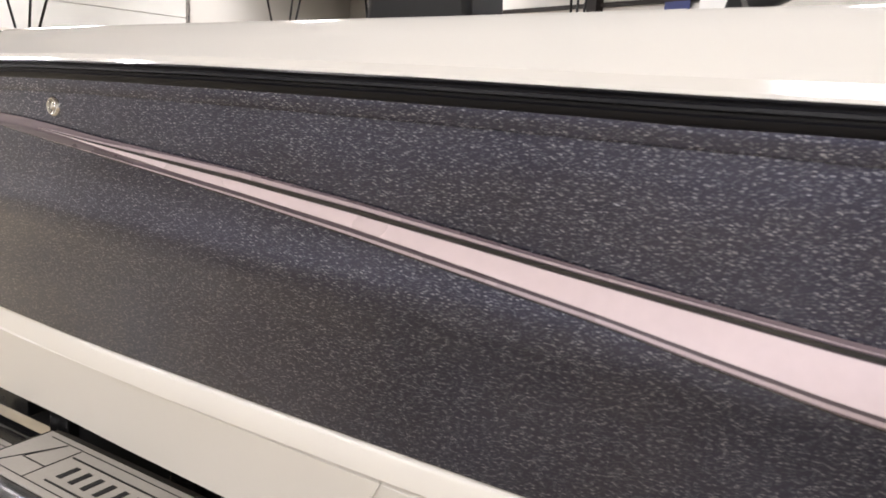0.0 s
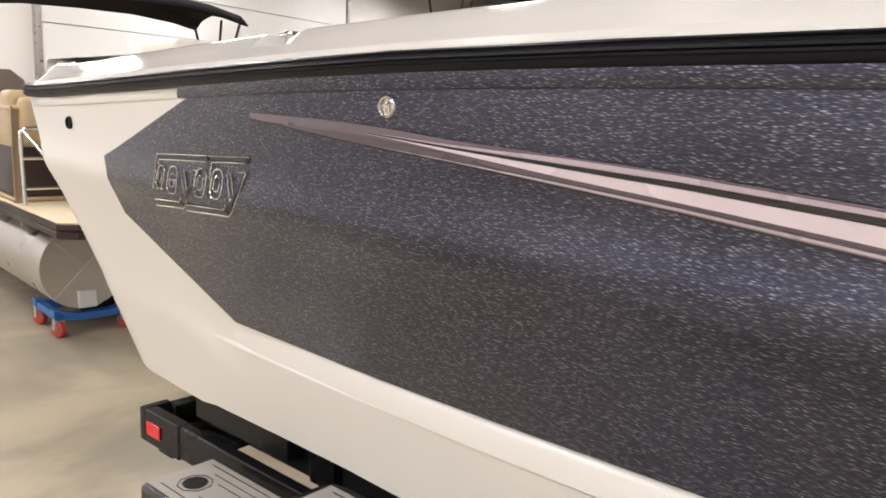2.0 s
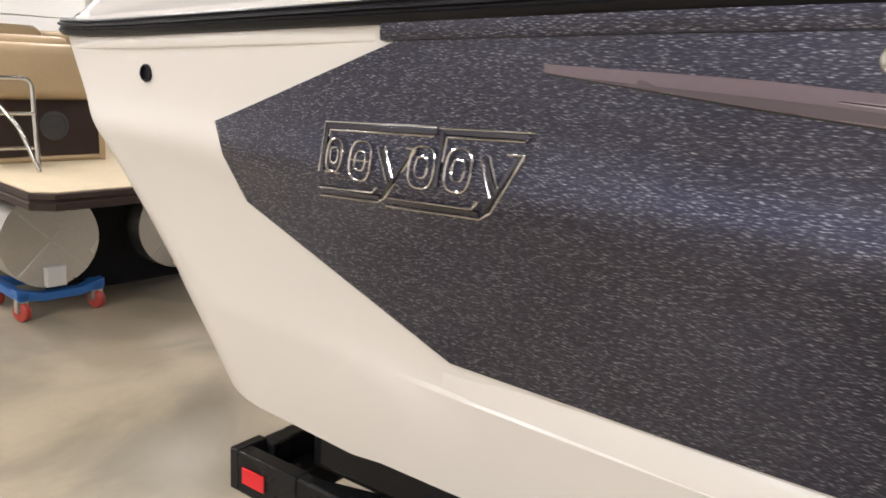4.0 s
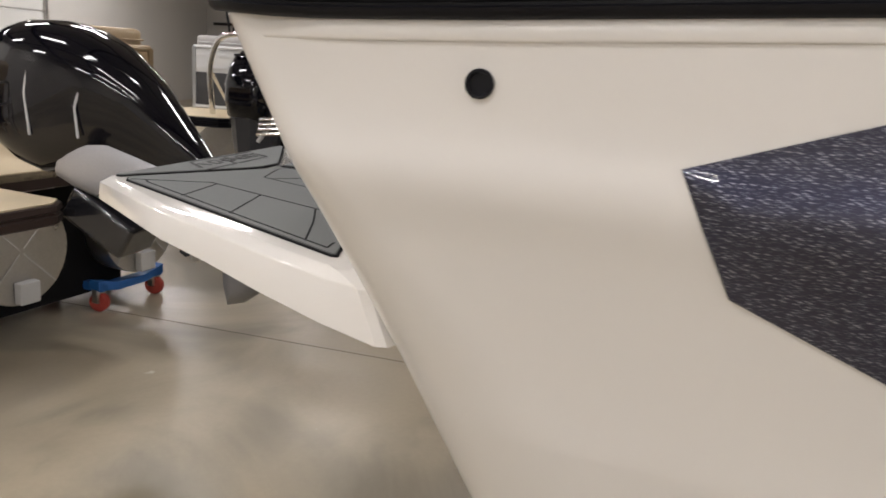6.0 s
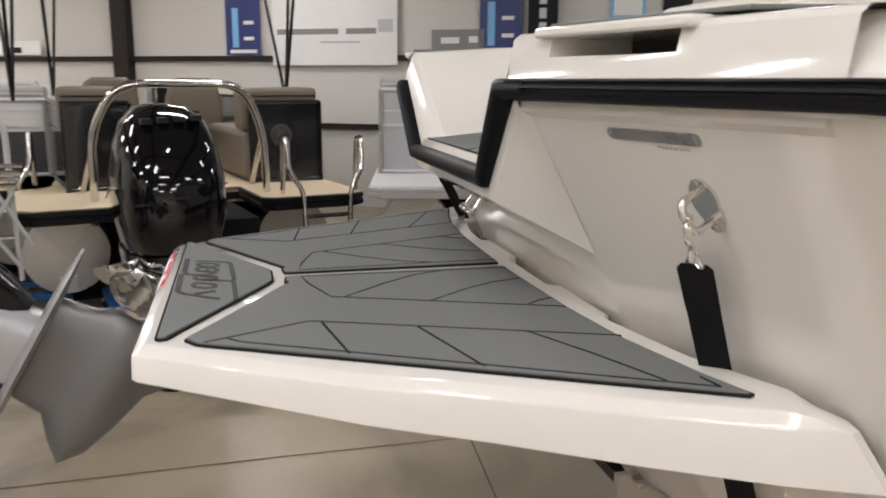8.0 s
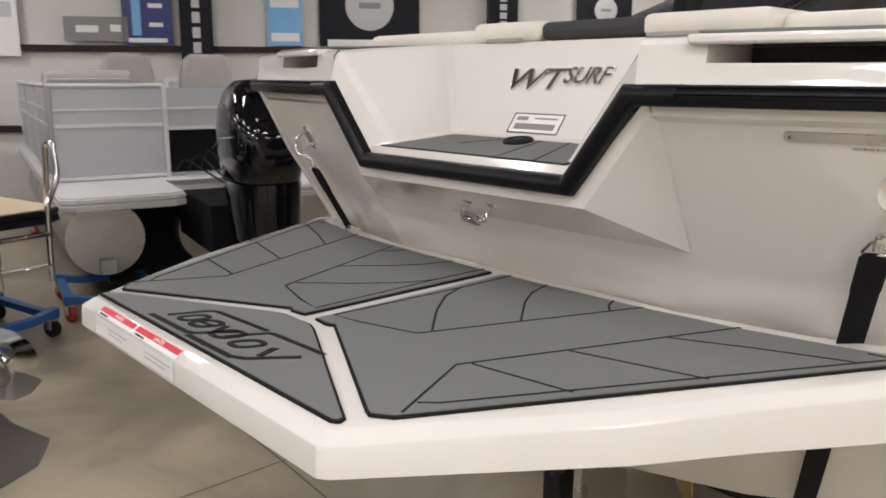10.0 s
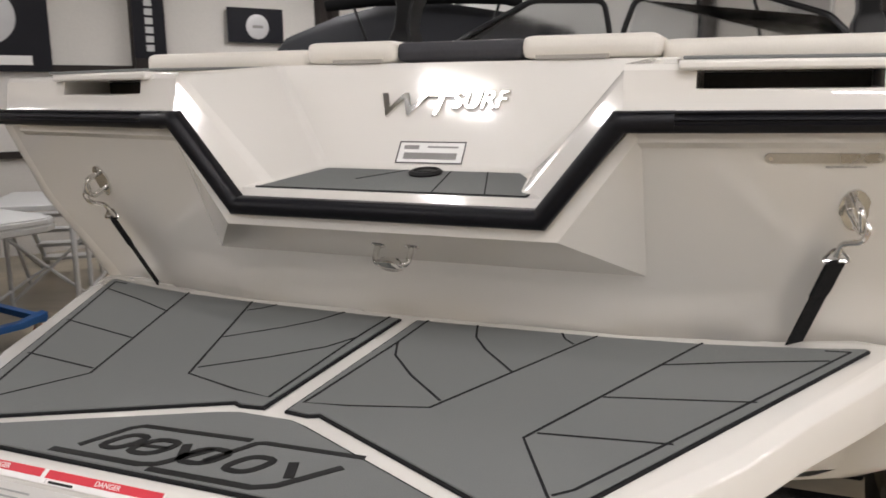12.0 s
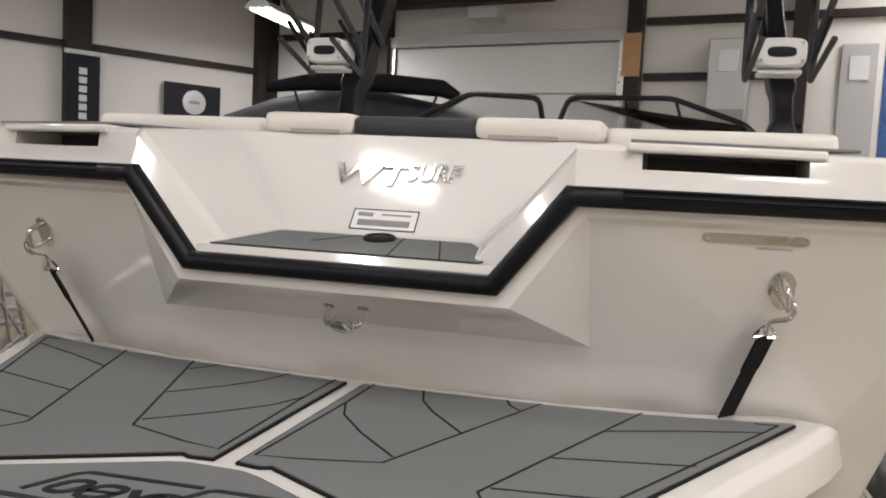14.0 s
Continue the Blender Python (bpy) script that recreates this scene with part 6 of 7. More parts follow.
def big_outboard(parent, m, size):
    """A tilted outboard: black cowl that runs down the aft side, silver leg in front. Local y aft, z up the leg."""
    t = m @ Matrix.Diagonal((size, size, size, 1))
    def add(name, bm, material, par, label="", sharp=40):
        for v in bm.verts:
            v.co = t @ v.co
        return part(name, bm, material, par, label, 0, sharp)
    def rings(table, pw=0.6, n=28):
        out = []
        for z, w, y0, y1 in table:
            cy, hy = (y0 + y1) / 2, (y1 - y0) / 2
            out.append([Vector((w * math.copysign(abs(math.cos(a)) ** pw, math.cos(a)), cy + hy * math.copysign(abs(math.sin(a)) ** pw, math.sin(a)), z)) for a in (2 * math.pi * k / n for k in range(n))])
        return out
    bm = BM()
    loft(bm, rings(((-0.56, 0.03, 0.235, 0.285), (-0.52, 0.055, 0.20, 0.305), (-0.30, 0.105, 0.14, 0.385), (-0.05, 0.16, 0.09, 0.47), (0.10, 0.19, -0.10, 0.50), (0.18, 0.215, -0.18, 0.51), (0.32, 0.23, -0.21, 0.50), (0.46, 0.225, -0.20, 0.46), (0.58, 0.20, -0.17, 0.39), (0.66, 0.165, -0.12, 0.31), (0.71, 0.11, -0.05, 0.22), (0.725, 0.04, 0.02, 0.13))))
    top = add("cowl", bm, COWL, parent, "glossy black outboard cowl")
    for sx in (-1, 1):
        for y0, y1, z0, z1, e in ((0.0, 0.30, 0.25, 0.42, 0.226), (0.12, 0.34, 0.05, 0.16, 0.203)):
            bm = BM()
            tube(bm, [(sx * e, y0, z0), (sx * (e + 0.003), (y0 + y1) / 2, (z0 + z1) / 2 + 0.02), (sx * (e - 0.014), y1, z1)], 0.006, 6)
            add("cowl_crease", bm, SILVERPRINT, top)
    bm = BM()
    loft(bm, rings(((0.12, 0.165, -0.17, 0.16), (0.02, 0.172, -0.16, 0.20), (-0.20, 0.135, -0.12, 0.24), (-0.42, 0.10, -0.08, 0.25), (-0.60, 0.085, -0.06, 0.26)), 0.7))
    mid_ = add("midsection", bm, LEG, parent, "silver outboard leg housing")
    for k in (-1, 1):
        bm = BM()
        tube(bm, [(k * 0.15, -0.08, -0.12), (k * 0.135, 0.05, -0.20)], 0.004, 6)
        add("seam", bm, BLACKPRINT, mid_)
    bm = BM()
    loft(bm, rings(((-0.600, 0.10, -0.10, 0.34), (-0.612, 0.125, -0.12, 0.50), (-0.622, 0.125, -0.12, 0.50), (-0.634, 0.09, -0.10, 0.34)), 0.75))
    add("anti_ventilation_plate", bm, LEG, parent, "silver anti-ventilation plate")
    bm = BM()
    box(bm, -0.09, 0.09, -0.09, 0.02, -0.598, -0.56)
    add("plate_seam", bm, BLACKPRINT, mid_)
    bm = BM()
    loft(bm, rings(((-0.63, 0.05, -0.04, 0.33), (-0.74, 0.052, -0.06, 0.34), (-0.80, 0.075, -0.14, 0.37), (-0.86, 0.088, -0.20, 0.38), (-0.92, 0.075, -0.14, 0.37), (-0.97, 0.035, -0.02, 0.36), (-1.01, 0.012, 0.12, 0.34), (-1.12, 0.007, 0.24, 0.32)), 0.85))
    add("gearcase", bm, LEGMID, parent, "grey outboard gearcase with skeg")
    bm = BM()
    lathe(bm, [(0.055, 0), (0.06, 0.05), (0.045, 0.14), (0.02, 0.15)], 16, pose(0, 0.375, -0.86, -90, 0, 0))
    pr = add("propeller", bm, STEEL, parent, "steel propeller")
    for k in range(3):
        q = pose(0, 0.44, -0.86, -90, 0, 0) @ pose(0, 0, 0, 0, 0, 120 * k + 20) @ pose(0, 0, 0, 32, 0, 0)
        bm = BM()
        loft(bm, [[q @ Vector((x, y, 0)), q @ Vector((x, -y * 0.7, 0)), q @ Vector((x, -y * 0.7, 0.005)), q @ Vector((x, y, 0.005))] for x, y in ((0.05, 0.04), (0.10, 0.075), (0.155, 0.08), (0.185, 0.03))])
        add("blade", bm, STEEL, pr)
    # clear bag tied over the propeller
    random.seed(5)
    bm = BM()
    bmesh.ops.create_icosphere(bm, subdivisions=3, radius=0.115, matrix=pose(0.02, 0.47, -0.85) @ Matrix.Diagonal((1.0, 0.75, 1.05, 1)))
    for v in bm.verts:
        n = Vector((0, 0.47, -0.85))
        d = v.co - n
        v.co = n + d * (1 + 0.16 * math.sin(d.x * 60 + d.z * 23) + 0.10 * math.sin(d.y * 75 - d.z * 51) + random.uniform(-0.05, 0.05))
    add("propeller_bag", bm, BAG, pr, "crumpled clear plastic bag", 25)
    bm = BM()
    box(bm, -0.13, 0.13, -0.30, -0.13, -0.34, 0.02)
    for v in bm.verts:
        v.co = t @ v.co
    part("clamp_bracket", bm, BLACKFENCE, parent, "black clamp bracket", 0.02)


def chair(parent, x, y, z, turn, material):
    m = pose(x, y, z, 0, 0, turn)
    bm = BM()
    loft(bm, [[m @ Vector((w * cx, d + t * cy, zz)) for cx, cy in ((-1, -1), (1, -1), (1, 1), (-1, 1))] for zz, w, d, t in ((0.42, 0.26, -0.22, 0.06), (0.60, 0.27, -0.25, 0.075), (0.80, 0.26, -0.27, 0.07), (0.95, 0.22, -0.29, 0.055), (1.0, 0.15, -0.295, 0.04))])
    part("seat_back", bm, material, parent, "", 0.03)
    bm = BM()
    box(bm, -0.27, 0.27, -0.24, 0.28, 0.36, 0.50, m)
    part("seat_cushion", bm, material, parent, "", 0.05)
    bm = BM()
    tube(bm, [m @ Vector((0, 0, 0)), m @ Vector((0, 0, 0.37))], 0.05, 10)
    part("seat_post", bm, STEEL, parent)


def pontoon(m, label, fence, trim, deckmat, seatmat, motor=True, arch=False, ladder=True, tilt=0, half=1.22, length=6.6, dolly=True, tubes=(-0.86, 0.0, 0.86), casters=CASTER, legmat=LEGDARK, back_open=(-0.42, 0.42), bimini=False, lower=None, swim=0.86, tall=0.62, emblem=True, motor_at=-0.05, motor_size=1.0, motor_x=0.0, poles=False, motor_z=0.86, edgemat=RUBBER, cut=0.0, bay=False, small=False, inset=0.0, chairs=True, chair_z=0.78):
    """Local: stern deck edge at y = 0, bow towards +y, floor at z = 0."""
    b = thing("pontoon_boat", m, label, "pontoon boat", "pontoon boats")
    R, TZ, OVER, WELL = 0.30, 0.50, 0.82, 0.40
    for x in tubes:
        bm = BM()
        prof = [(0.02, -0.004), (R * 0.5, -0.002), (R * 0.985, 0.0), (R, 0.012), (R, length - 1.8), (R * 0.9, length - 1.4), (R * 0.6, length - 1.0), (0.03, length - 0.82)]
        lathe(bm, prof, 36, pose(x, OVER, TZ, -90, 0, 0))
        tb = part("pontoon_tube", bm, ALU, b, "brushed aluminium pontoon tube")
        for k in range(4):
            bm = BM()
            box(bm, -0.004, 0.004, 0.02, R * 0.97, -0.0085, -0.0045, pose(x, OVER, TZ, -90, 0, 0) @ pose(0, 0, 0, 0, 0, 45 + 90 * k))
            part("weld_seam", bm, ALULIGHT, tb)
        bm = BM()
        box(bm, x - 0.06, x + 0.06, OVER - 0.06, OVER - 0.005, TZ - R + 0.02, TZ - R + 0.14)
        part("drain_boss", bm, ALULIGHT, tb, "", 0.005)
        bm = BM()
        box(bm, x - 0.02, x + 0.02, OVER + 0.1, length - 0.6, TZ + R - 0.01, 0.86)
        part("riser", bm, ALU, b)
    bm = BM()
    out = [(-half, 0.08), (-half + 0.10, 0.0), (-WELL - 0.08, 0.0), (-WELL, 0.06), (-WELL, OVER - 0.1), (WELL, OVER - 0.1), (WELL, 0.06 + cut * 0.9), (WELL + 0.08, cut), (half - 0.10, cut), (half, 0.08 + cut), (half, length - 0.3), (-half, length - 0.3)]
    prism(bm, out, 0.90, 0.945)
    part("deck", bm, deckmat, b, "pontoon deck covering")
    def edge(grow, z):
        return [(x + (grow if x > 0.8 else -grow if x < -0.8 else -grow if x > 0 else grow), y - (grow if y < 0.09 or (cut and x > WELL and y < cut + 0.09) else 0), z) for x, y in out]
    bm = BM()
    loft(bm, [edge(g, z) for g, z in ((0.0, 0.845), (0.012, 0.852), (0.014, 0.885), (0.006, 0.892), (0.006, 0.900), (0.014, 0.907), (0.012, 0.932), (0.004, 0.938))])
    part("deck_edge", bm, edgemat, b, "ribbed deck edge trim", 0, 30)
    for y in [0.9 + 0.6 * k for k in range(8)]:
        bm = BM()
        box(bm, -half + 0.03, half - 0.03, y, y + 0.05, 0.80, 0.85)
        part("cross_beam", bm, ALU, b)
    # Black sheet added behind the tube ends to deepen the under-deck shade.
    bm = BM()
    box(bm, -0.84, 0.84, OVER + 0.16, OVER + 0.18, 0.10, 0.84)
    part("underdeck_shade_sheet", bm, BLACKFABSHADE, b, "black sheet added for the shade and dark fabric under the deck")
    # fences: panels in trim frames
    z0, z1 = 0.965, 0.965 + tall
    def fence_run(x0, y0, x1, y1, n):
        L = math.hypot(x1 - x0, y1 - y0)
        mm = pose(x0, y0, 0, 0, 0, math.degrees(math.atan2(y1 - y0, x1 - x0)))
        for k in range(n):
            a, c = L * k / n, L * (k + 1) / n
            bm = BM()
            box(bm, a + 0.02, c - 0.02, -0.006, 0.006, z0 + 0.02, z1 - 0.02, mm)
            pn = part("fence_panel", bm, fence, b, "pontoon fence panel")
            if lower:
                bm = BM()
                box(bm, a + 0.02, c - 0.02, -0.011, 0.011, z0 + 0.02, z0 + 0.36, mm)
                part("panel_insert", bm, lower, pn)
            bm = BM()
            box(bm, a + 0.02, c - 0.02, -0.014, 0.014, z0 + 0.40, z0 + 0.425, mm)
            box(bm, a + 0.02, c - 0.02, -0.012, 0.012, z0 + 0.53, z0 + 0.545, mm)
            part("panel_rib", bm, trim, pn)
        for k in range(n + 1):
            bm = BM()
            a = L * k / n
            box(bm, a - 0.018, a + 0.018, -0.018, 0.018, z0 - 0.02, z1, mm)
            part("fence_post", bm, trim, b)
        for z in (z0, z1):
            bm = BM()
            tube(bm, [mm @ Vector((0, 0, z)), mm @ Vector((L, 0, z))], 0.019, 8)
            part("fence_rail", bm, trim, b)
    g0, g1 = back_open
    fence_run(-half + 0.05 + inset, swim, g0, swim, 1)
    fence_run(g1, swim, half - 0.05, swim, 1)
    fence_run(-half + 0.05 + inset, swim, -half + 0.05 + inset * 0.3, length - 0.6, 4)
    fence_run(half - 0.05, swim, half - 0.05, length - 0.6, 4)
    if bay:
        # Black sheet stands in for the shaded inside of the open bay.
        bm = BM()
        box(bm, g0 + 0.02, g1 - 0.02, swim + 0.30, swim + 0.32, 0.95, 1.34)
        part("bay_shade_sheet", bm, BLACKFABSHADE, b, "black sheet for the shade inside the open bay")
        bm = BM()
        box(bm, g0 + 0.02, g1 - 0.02, swim - 0.006, swim + 0.006, 1.34, z1 - 0.02)
        bp2 = part("bay_panel", bm, fence, b, "pontoon fence panel")
        bm = BM()
        box(bm, g0 + 0.02, g1 - 0.02, swim - 0.016, swim + 0.016, 1.33, 1.355)
        box(bm, g0 + 0.02, g1 - 0.02, swim - 0.014, swim + 0.014, z1 - 0.19, z1 - 0.17)
        part("panel_rib", bm, trim, bp2)
        for k in range(3):
            rod([(g0 + 0.1 + 0.1 * k, swim + 0.2, 0.96), (g0 + 0.14 + 0.1 * k, swim + 0.05, 1.1 + 0.04 * k), (g0 + 0.3 + 0.08 * k, swim - 0.12, 0.97), (0.05 * k, 0.2, 0.92)], 0.009, BLK, "battery_cable", b, "black battery cable", 8, 0.1)
    if emblem:
        bm = BM()
        lathe(bm, [(0.085, 0.0), (0.09, 0.012), (0.07, 0.016), (0.068, 0.008), (0.03, 0.008), (0.02, 0.014)], 24, pose(half - 0.38, swim - 0.012, z0 + 0.36, 90, 0, 0))
        part("fence_speaker", bm, LEGDARK, b, "round grey speaker in the fence")
    # furniture
    for sx in (-1, 1):
        cx, hw = sx * (half - 0.36) + (inset * 0.6 if sx < 0 else 0.0), 0.3 - (inset * 0.35 if sx < 0 else 0.0)
        bm = BM()
        box(bm, cx - hw, cx + hw, swim + 0.06, swim + 1.5, 0.95, 1.36)
        part("bench", bm, seatmat, b, "pontoon bench seat", 0.05)
        bm = BM()
        box(bm, cx - hw - 0.02, cx + hw + 0.02, swim + 0.05, swim + 0.30, 1.36, z1 + 0.12)
        bmesh.ops.bevel(bm, geom=list(bm.edges), offset=0.055, segments=4, profile=0.6, affect="EDGES")
        bb = part("bench_back", bm, seatmat, b, "padded bench back", 0, 60)
        bm = BM()
        tube(bm, [(cx - hw, swim + 0.036, z1 + 0.05), (cx + hw, swim + 0.036, z1 + 0.05)], 0.006, 6)
        part("piping", bm, trim, bb)
    if chairs:
        chair(b, 0.45, 2.9, chair_z, 0, seatmat)
        chair(b, -0.35, 3.0, chair_z, 10, seatmat)
        bm = BM()
        lathe(bm, [(0.30, 1.46), (0.31, 1.47), (0.31, 1.49), (0.30, 1.50)], 24, pose(0.05, 1.9, 0.0))
        tb = part("table_top", bm, BROWN, b, "dark brown cockpit table")
        bm = BM()
        tube(bm, [(0.05, 1.9, 0.95), (0.05, 1.9, 1.46)], 0.035, 10)
        part("table_post", bm, STEEL, tb)
    bm = BM()
    box(bm, 0.2, 0.85, 3.5, 3.95, 0.95, 1.75)
    part("helm_console", bm, trim, b, "", 0.05)
    if motor:
        bm = BM()
        box(bm, -0.28, 0.28, motor_at + 0.16, OVER + 0.2, 0.50, 0.86)
        part("motor_pod", bm, BLACKFABSHADE, b, "", 0.01)
        outboard(b, pose(motor_x, motor_at, motor_z, 0, 0, 180), tilt, COWL, legmat, motor_size)
    if arch:
        rod([(-0.68, 0.30, 0.95), (-0.68, 0.22, 1.42), (-0.52, 0.12, 1.73), (0.30, 0.12, 1.73), (0.46, 0.22, 1.42), (0.50, 0.30, 0.95)], 0.028, CHROME, "tow_arch", b, "polished stainless tow arch", 12, 0.16)
        for s in (-1, 1):
            rod([(-0.1 + s * 0.56, 0.23, 1.36), (-0.1 + s * 0.62, 0.80, 0.96)], 0.02, CHROME, "arch_brace", b)
    if ladder:
        for x, k in ((0.56, 1), (1.12, -1)):
            rod([(x, 0.10, 0.95), (x, 0.06, 1.34), (x, -0.02, 1.36), (x, -0.05, 1.14), (x + k * 0.10, -0.07, 0.98), (x + k * 0.12, -0.08, 0.50)], 0.019, CHROME, "ladder_rail", b, "stainless boarding ladder", 10, 0.05)
        for z in (0.80, 0.60):
            bm = BM()
            box(bm, 0.68, 1.00, -0.11, -0.05, z - 0.012, z + 0.012)
            part("ladder_step", bm, CHROME, b, "", 0.004)
    if poles:
        for sx in (-half + 0.05, half - 0.05):
            for dx, dy in ((0.0, -0.25), (0.04, 0.05), (-0.03, 0.30)):
                rod([(sx, 1.75, z1), (sx + dx * 3, 1.75 + dy * 2.2, 3.15)], 0.014, BLK, "bimini_pole", b, "black folded bimini pole")
    if bimini:
        bm = BM()
        rings = []
        for k in range(9):
            t = k / 8
            rings.append([Vector((x * 1.02, 2.15 + 1.1 * t, 2.54 + 0.10 * math.sin(math.pi * t) - 0.11 * (abs(x) / 1.15) ** 3 - (0.05 if k in (0, 8) else 0))) for x in (-1.15, -0.9, -0.5, 0, 0.5, 0.9, 1.15)])
        loft(bm, rings, False)
        ob = part("bimini_top", bm, BLACKFABSHADE, b, "black bimini canopy")
        sm = ob.modifiers.new("thick", "SOLIDIFY")
        sm.thickness = 0.02
        for sx in (-1.13, 1.13):
            for y0, y1 in ((2.75, 2.2), (2.75, 2.6), (2.75, 3.2)):
                rod([(sx, y0, z1), (sx, y1, 2.44)], 0.013, BLK, "bimini_bow", b)
    if dolly:
        # half width, half length and place of the dolly's frames
        hw, hl, cx, places = (0.23, 0.21, 0.80, (1.09, 4.4)) if small else (0.30, 0.36, 0.9, (0.69, 4.34))
        for yy in places:
            d = thing("dolly", m @ pose(0, yy, 0), "blue steel boat dolly with four casters under a pontoon", "dolly", "dollies")
            for x in (-cx, cx):
                for yc in (-hl, hl):
                    bm = BM()
                    loft(bm, [[(x - hw - 0.04, yk, 0.205), (x - hw * 0.5, yk, 0.165), (x + hw * 0.5, yk, 0.165), (x + hw + 0.04, yk, 0.205), (x + hw + 0.04, yk, 0.145), (x + hw * 0.5, yk, 0.115), (x - hw * 0.5, yk, 0.115), (x - hw - 0.04, yk, 0.145)] for yk in (yc - 0.04, yc + 0.04)])
                    part("cradle", bm, BLUE, d, "blue steel cradle", 0.004)
                for dx in (-hw, hw):
                    bm = BM()
                    box(bm, x + dx - 0.03, x + dx + 0.03, -hl - 0.04, hl + 0.04, 0.13, 0.18)
                    part("side_bar", bm, BLUE, d, "", 0.004)
                    for dy in (-hl, hl):
                        bm = BM()
                        lathe(bm, [(0.02, -0.024), (0.052, -0.024), (0.06, -0.016), (0.06, 0.016), (0.052, 0.024), (0.02, 0.024)], 20, pose(x + dx, dy, 0.06, 0, 90, 20))
                        cw = part("caster_wheel", bm, casters, d, "caster wheel")
                        bm = BM()
                        box(bm, x + dx - 0.036, x + dx + 0.036, dy - 0.02, dy + 0.03, 0.055, 0.14)
                        part("caster_fork", bm, STEEL, cw, "", 0.004)
    return b


pontoon(pose(-3.83, -0.85, 0, 0, 0, 104), "pontoon boat with black fences, tan deck and a chrome tow arch", BLACKFENCE, BLACKFENCE, DECKTAN, TANSEAT, True, True, True, 0, half=1.16, motor_at=-0.45, motor_x=-0.36, motor_size=1.35, motor_z=0.60, poles=True, legmat=COWL, back_open=(-0.36, 0.54), inset=0.30, casters=TYRE)
pontoon(pose(-4.15, 1.55, 0, 0, 0, 78), "pontoon boat with pale grey panelled fences and deck", ALUGREY, ALULIGHT, DECKGREY, GREYSEAT, True, False, False, 0, back_open=(-0.32, 0.32), emblem=False, motor_at=-0.35, motor_size=1.12, motor_z=0.90, edgemat=ALULIGHT, swim=0.95, tall=0.72, legmat=COWL, bay=True, chair_z=0.98)
grey = pontoon(pose(-4.6, -3.25, 0, 0, 0, 97), "pontoon boat with light grey fences and a chrome tow arch", ALULIGHT, ALULIGHT, DECKTAN, GREYSEAT, True, True, True, 0, lower=LEGDARK, emblem=False, poles=True, chairs=False, casters=TYRE)
tan = pontoon(pose(-1.04, -1.87, 0, 0, 0, 174), "pontoon boat with tan fences and a silver-legged black outboard", TANFENCE, TANFENCE, DECKTAN, TANFENCE, False, False, False, half=1.25, length=6.0, bimini=True, lower=BROWN, emblem=False, swim=1.05, edgemat=BROWN, cut=0.62, small=True)
big_outboard(tan, pose(-1.04, -1.87, 0, 0, 0, 174).inverted() @ pose(-0.83, -1.86, 1.10, 0, 0, 3) @ pose(0, 0, 0, 60, 0, 0), 0.97)
# boarding rail and speaker at the stern corner
rod([(-1.20, 0.88, 0.95), (-1.20, 0.92, 1.46), (-0.90, 0.88, 1.46), (-0.90, 0.84, 0.95)], 0.016, CHROME, "boarding_rail", tan, "polished stainless boarding rail", 10, 0.06)
for z in (1.06, 1.26):
    rod([(-1.20, 0.89, z), (-0.90, 0.85, z)], 0.012, CHROME, "rail_bar", tan)
rod([(-1.18, 0.91, 1.44), (-1.05, 0.70, 1.2), (-0.98, 0.62, 0.95)], 0.012, CHROME, "rail_brace", tan)
bm = BM()
lathe(bm, [(0.085, 0.0), (0.09, 0.012), (0.07, 0.016), (0.068, 0.008), (0.03, 0.008), (0.02, 0.014)], 24, pose(-0.72, 1.036, 1.17, 90, 0, 0))
part("fence_speaker", bm, LEGDARK, tan, "round grey speaker in the fence")
# the rounded tan lounge back over the stern fence
bm = BM()
box(bm, -1.17, -0.45, 0.98, 1.35, 1.33, 1.66)
bmesh.ops.bevel(bm, geom=list(bm.edges), offset=0.06, segments=4, profile=0.6, affect="EDGES")
part("lounge_back", bm, TANFENCE, tan, "padded tan lounge back", 0, 60)
bm = BM()
loft(bm, [[(x, y, z) for x, z in ((-1.12, 1.64), (-1.10, 1.80), (-1.02, 1.86), (-0.84, 1.86), (-0.74, 1.78), (-0.70, 1.64))] for y in (2.4, 2.52)])
part("head_rest", bm, TANSEAT, tan, "tan padded seat back", 0.03)

# folded boarding ladder on the corner of the grey pontoon
lm = pose(-4.6, -3.25, 0, 0, 0, 97).inverted() @ pose(-3.42, -2.12, 0, 0, 0, 100)
L = lambda *p: lm @ Vector(p)
rod([L(-0.12, 0, 0.95), L(-0.12, 0, 1.46), L(-0.06, 0, 1.60), L(0.10, 0, 1.60), L(0.16, 0, 1.46), L(0.16, 0, 0.95)], 0.018, ALULIGHT, "ladder_hoop", grey, "pale ladder hoop", 10, 0.08)
for x0, x1, z, n in ((-0.14, 0.20, 1.13, 4), (-0.46, -0.16, 0.98, 4)):
    for k in range(n):
        bm = BM()
        tube(bm, [L(x0 + 0.012 * k, -0.03 - 0.008 * k, z + 0.040 * k), L(x1 + 0.012 * k, -0.03 - 0.008 * k, z + 0.040 * k + (0.03 if x0 < -0.2 else 0))], 0.015, 8)
        part("ladder_tread", bm, CHROME, grey, "chrome ladder tread")
rod([L(-0.46, 0.0, 0.92), L(-0.02, 0.0, 1.52)], 0.016, ALULIGHT, "ladder_strut", grey)
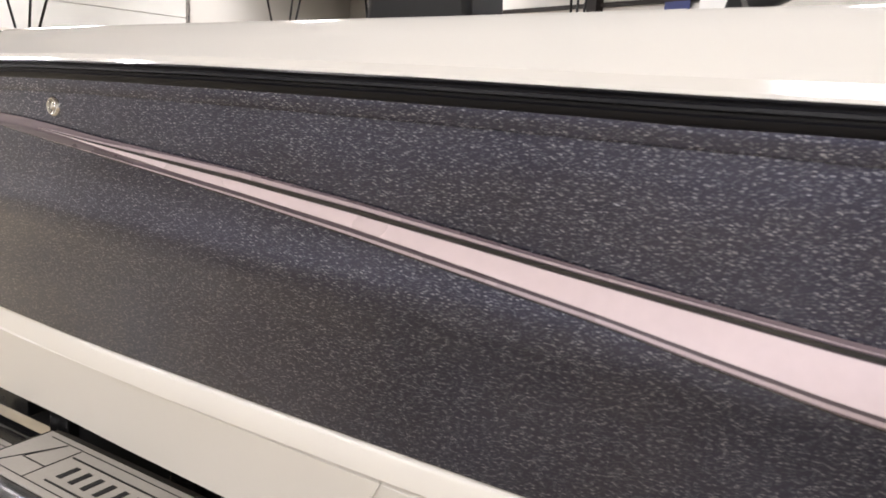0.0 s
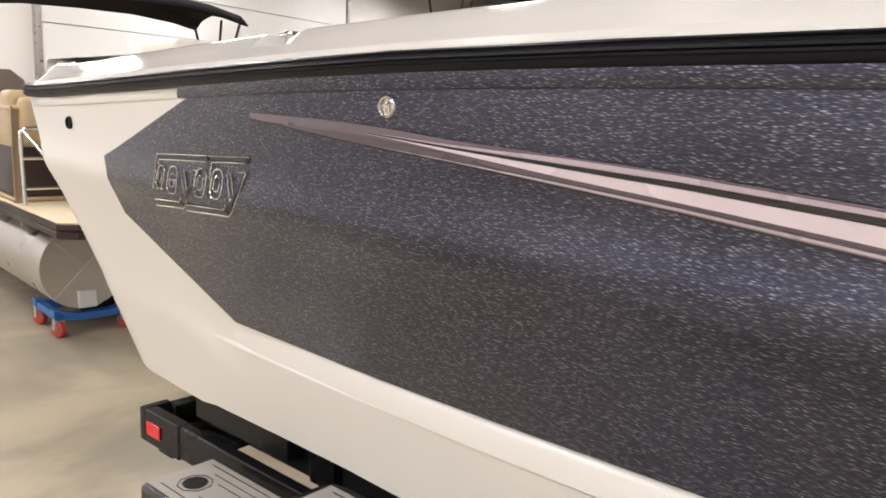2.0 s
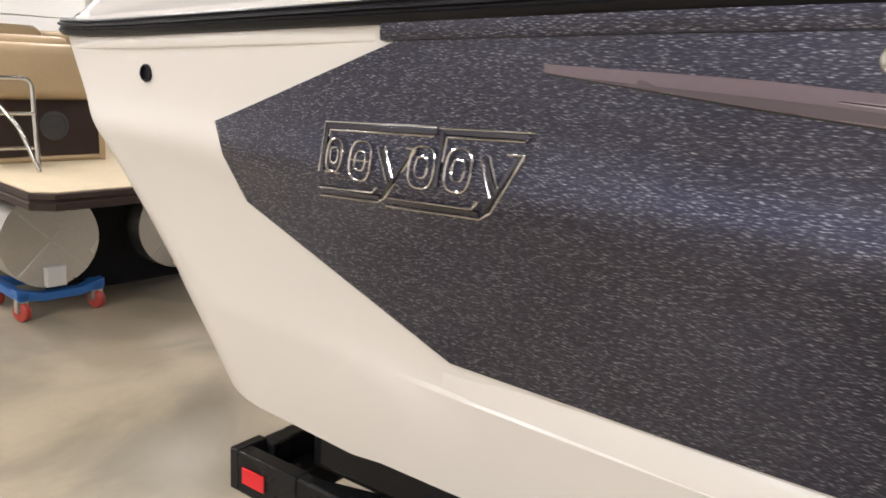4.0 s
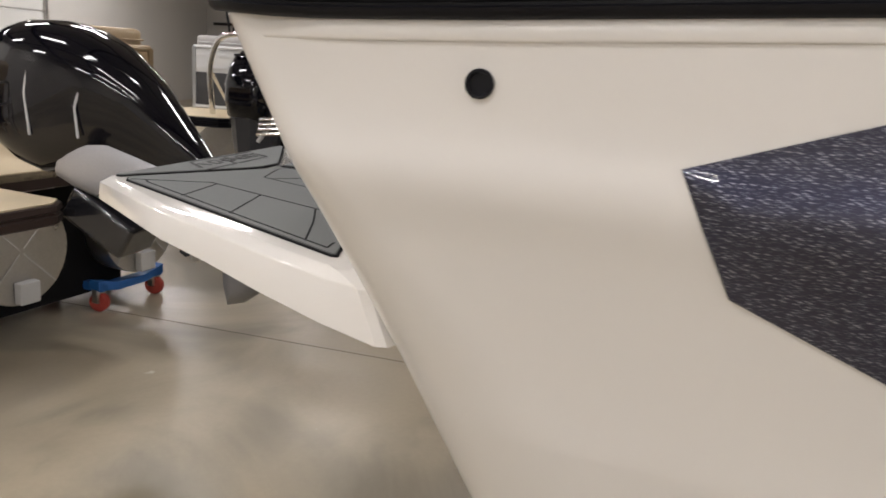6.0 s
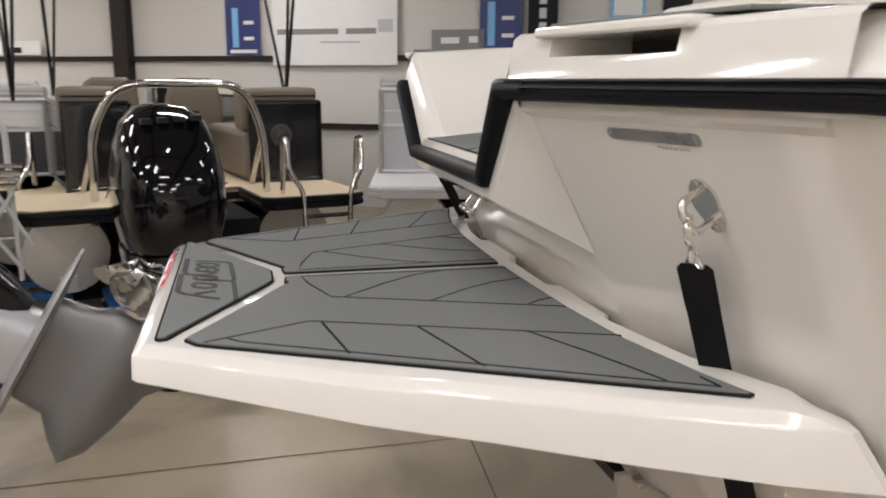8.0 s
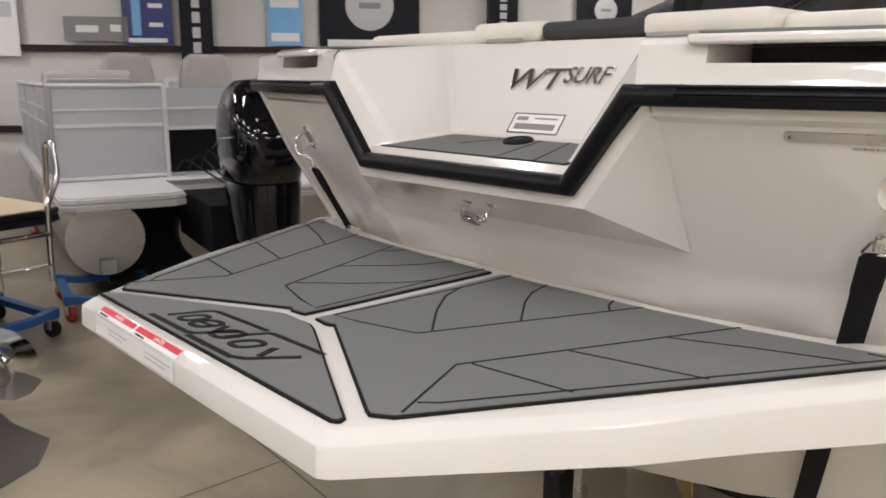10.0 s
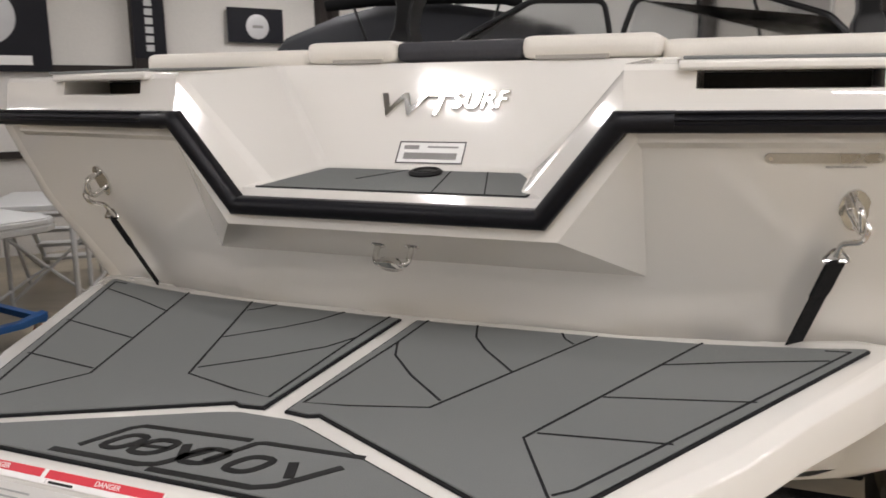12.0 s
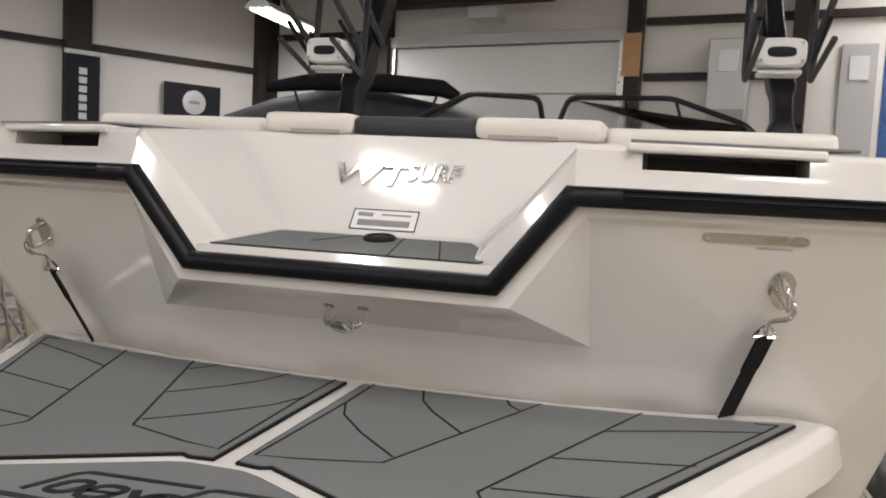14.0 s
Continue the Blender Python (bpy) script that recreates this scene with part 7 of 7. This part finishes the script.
for sx in (-1, 1):
    rod([L(sx * 0.16 + 0.03, -0.05, 0.62), L(-sx * 0.14 + 0.03, -0.05, 1.08)], 0.014, ALULIGHT, "ladder_strut", grey)
    rod([L(sx * 0.14 + 0.02, 0.0, 1.3), L(sx * 0.16 + 0.02, -0.05, 0.55)], 0.014, ALULIGHT, "ladder_strut", grey)
    rod([L(sx * 0.08, -0.03, 1.10), L(sx * 0.20 + 0.06, -0.06, 0.76)], 0.012, ALULIGHT, "ladder_strut", grey)

# ---- covered runabout and boarding steps near the wall ----
def covered_boat(m, label, hullmat, covermat, boot=True):
    """Local: the boat runs along y, bow towards +y."""
    cov = thing("covered_boat", m, label, "boat")
    bm = BM()
    loft(bm, [[(-w, y, 1.35), (-w * 0.85, y, 0.75), (0, y, 0.5 + l), (w * 0.85, y, 0.75), (w, y, 1.35)] for y, w, l in ((-1.9, 0.95, 0.0), (-0.5, 1.0, 0.0), (0.8, 0.85, 0.05), (1.7, 0.4, 0.25), (2.1, 0.05, 0.6))], True)
    part("hull", bm, hullmat, cov, "gelcoat hull")
    bm = BM()
    loft(bm, [[(-w, y, 1.33), (-w * 0.93, y, 1.55 + h * 0.25), (-w * 0.6, y, 1.70 + h * 0.55), (-w * 0.3, y, 1.78 + h * 0.9), (0, y, 1.8 + h), (w * 0.3, y, 1.78 + h * 0.86), (w * 0.6, y, 1.70 + h * 0.5), (w * 0.93, y, 1.55 + h * 0.25), (w, y, 1.33)] for y, w, h in ((-1.92, 0.97, -0.1), (-1.4, 1.0, 0.52), (-0.9, 1.02, 0.72), (-0.4, 1.02, 0.84), (0.1, 1.02, 0.86), (0.5, 1.02, 0.80), (0.9, 1.0, 0.74), (1.4, 0.9, 0.62), (1.75, 0.7, 0.35), (2.12, 0.06, -0.3))], False)
    cv = part("cover", bm, covermat, cov, "fabric boat cover")
    for y in (-1.2, 0.0, 1.0):
        bm = BM()
        tube(bm, [(-1.01, y, 1.35), (-0.93, y, 1.1)], 0.008, 6)
        part("cover_strap", bm, STRAP, cv)
    if boot:
        bm = BM()
        tube(bm, [(0.40, -0.95, 2.58), (0.40, -0.5, 2.66), (0.40, 0.2, 2.69), (0.40, 0.75, 2.67), (0.40, 0.90, 2.60)], [0.05, 0.085, 0.09, 0.085, 0.05], 12)
        part("bimini_boot", bm, BLACKFABSHADE, cov, "rolled black bimini in its boot")
        for y in (-0.7, 0.7):
            rod([(0.75, y * 0.5, 1.7), (0.40, y, 2.62)], 0.014, BLK, "bimini_bow", cov)
    for y in (-1.2, 0.7):
        bm = BM()
        box(bm, -0.5, 0.5, y - 0.06, y + 0.06, 0.0, 0.66)
        part("stand", bm, WOOD, cov, "timber stand")


covered_boat(pose(-2.45, 6.15, 0, 0, 0, -68), "runabout under a dark grey fabric cover", GELDULL, FABRIC)

steps = thing("boarding_steps", pose(-5.62, 4.55, 0, 0, 0, 215), "white aluminium boarding steps with cross braces", "steps")
for s in (-0.32, 0.32):
    rod([(s, -0.25, 0.02), (s, 0.75, 0.92), (s, 1.75, 0.92), (s, 1.75, 0.02)], 0.022, ALULIGHT, "side_frame", steps)
    rod([(s, 1.2, 0.92), (s, 1.2, 0.0)], 0.02, ALULIGHT, "leg", steps)
    rod([(s, -0.2, 0.08), (s, 1.75, 0.16)], 0.014, ALULIGHT, "brace", steps)
    rod([(s, 0.1, 0.12), (s, 1.2, 0.62)], 0.016, ALULIGHT, "brace", steps)
    rod([(s, 0.55, 0.04), (s, 1.2, 0.9)], 0.016, ALULIGHT, "brace", steps)
for k in range(5):
    bm = BM()
    box(bm, -0.32, 0.32, -0.16 + 0.19 * k, 0.04 + 0.19 * k, 0.17 * (k + 1), 0.17 * (k + 1) + 0.03)
    part("tread", bm, ALULIGHT, steps, "", 0.004)
bm = BM()
box(bm, -0.34, 0.34, 0.74, 1.78, 0.90, 0.94)
part("top_platform", bm, ALULIGHT, steps, "", 0.004)
rod([(-0.32, 1.2, 0.04), (0.32, 1.2, 0.6)], 0.014, ALULIGHT, "brace", steps)
rod([(0.32, 1.2, 0.04), (-0.32, 1.2, 0.6)], 0.014, ALULIGHT, "brace", steps)
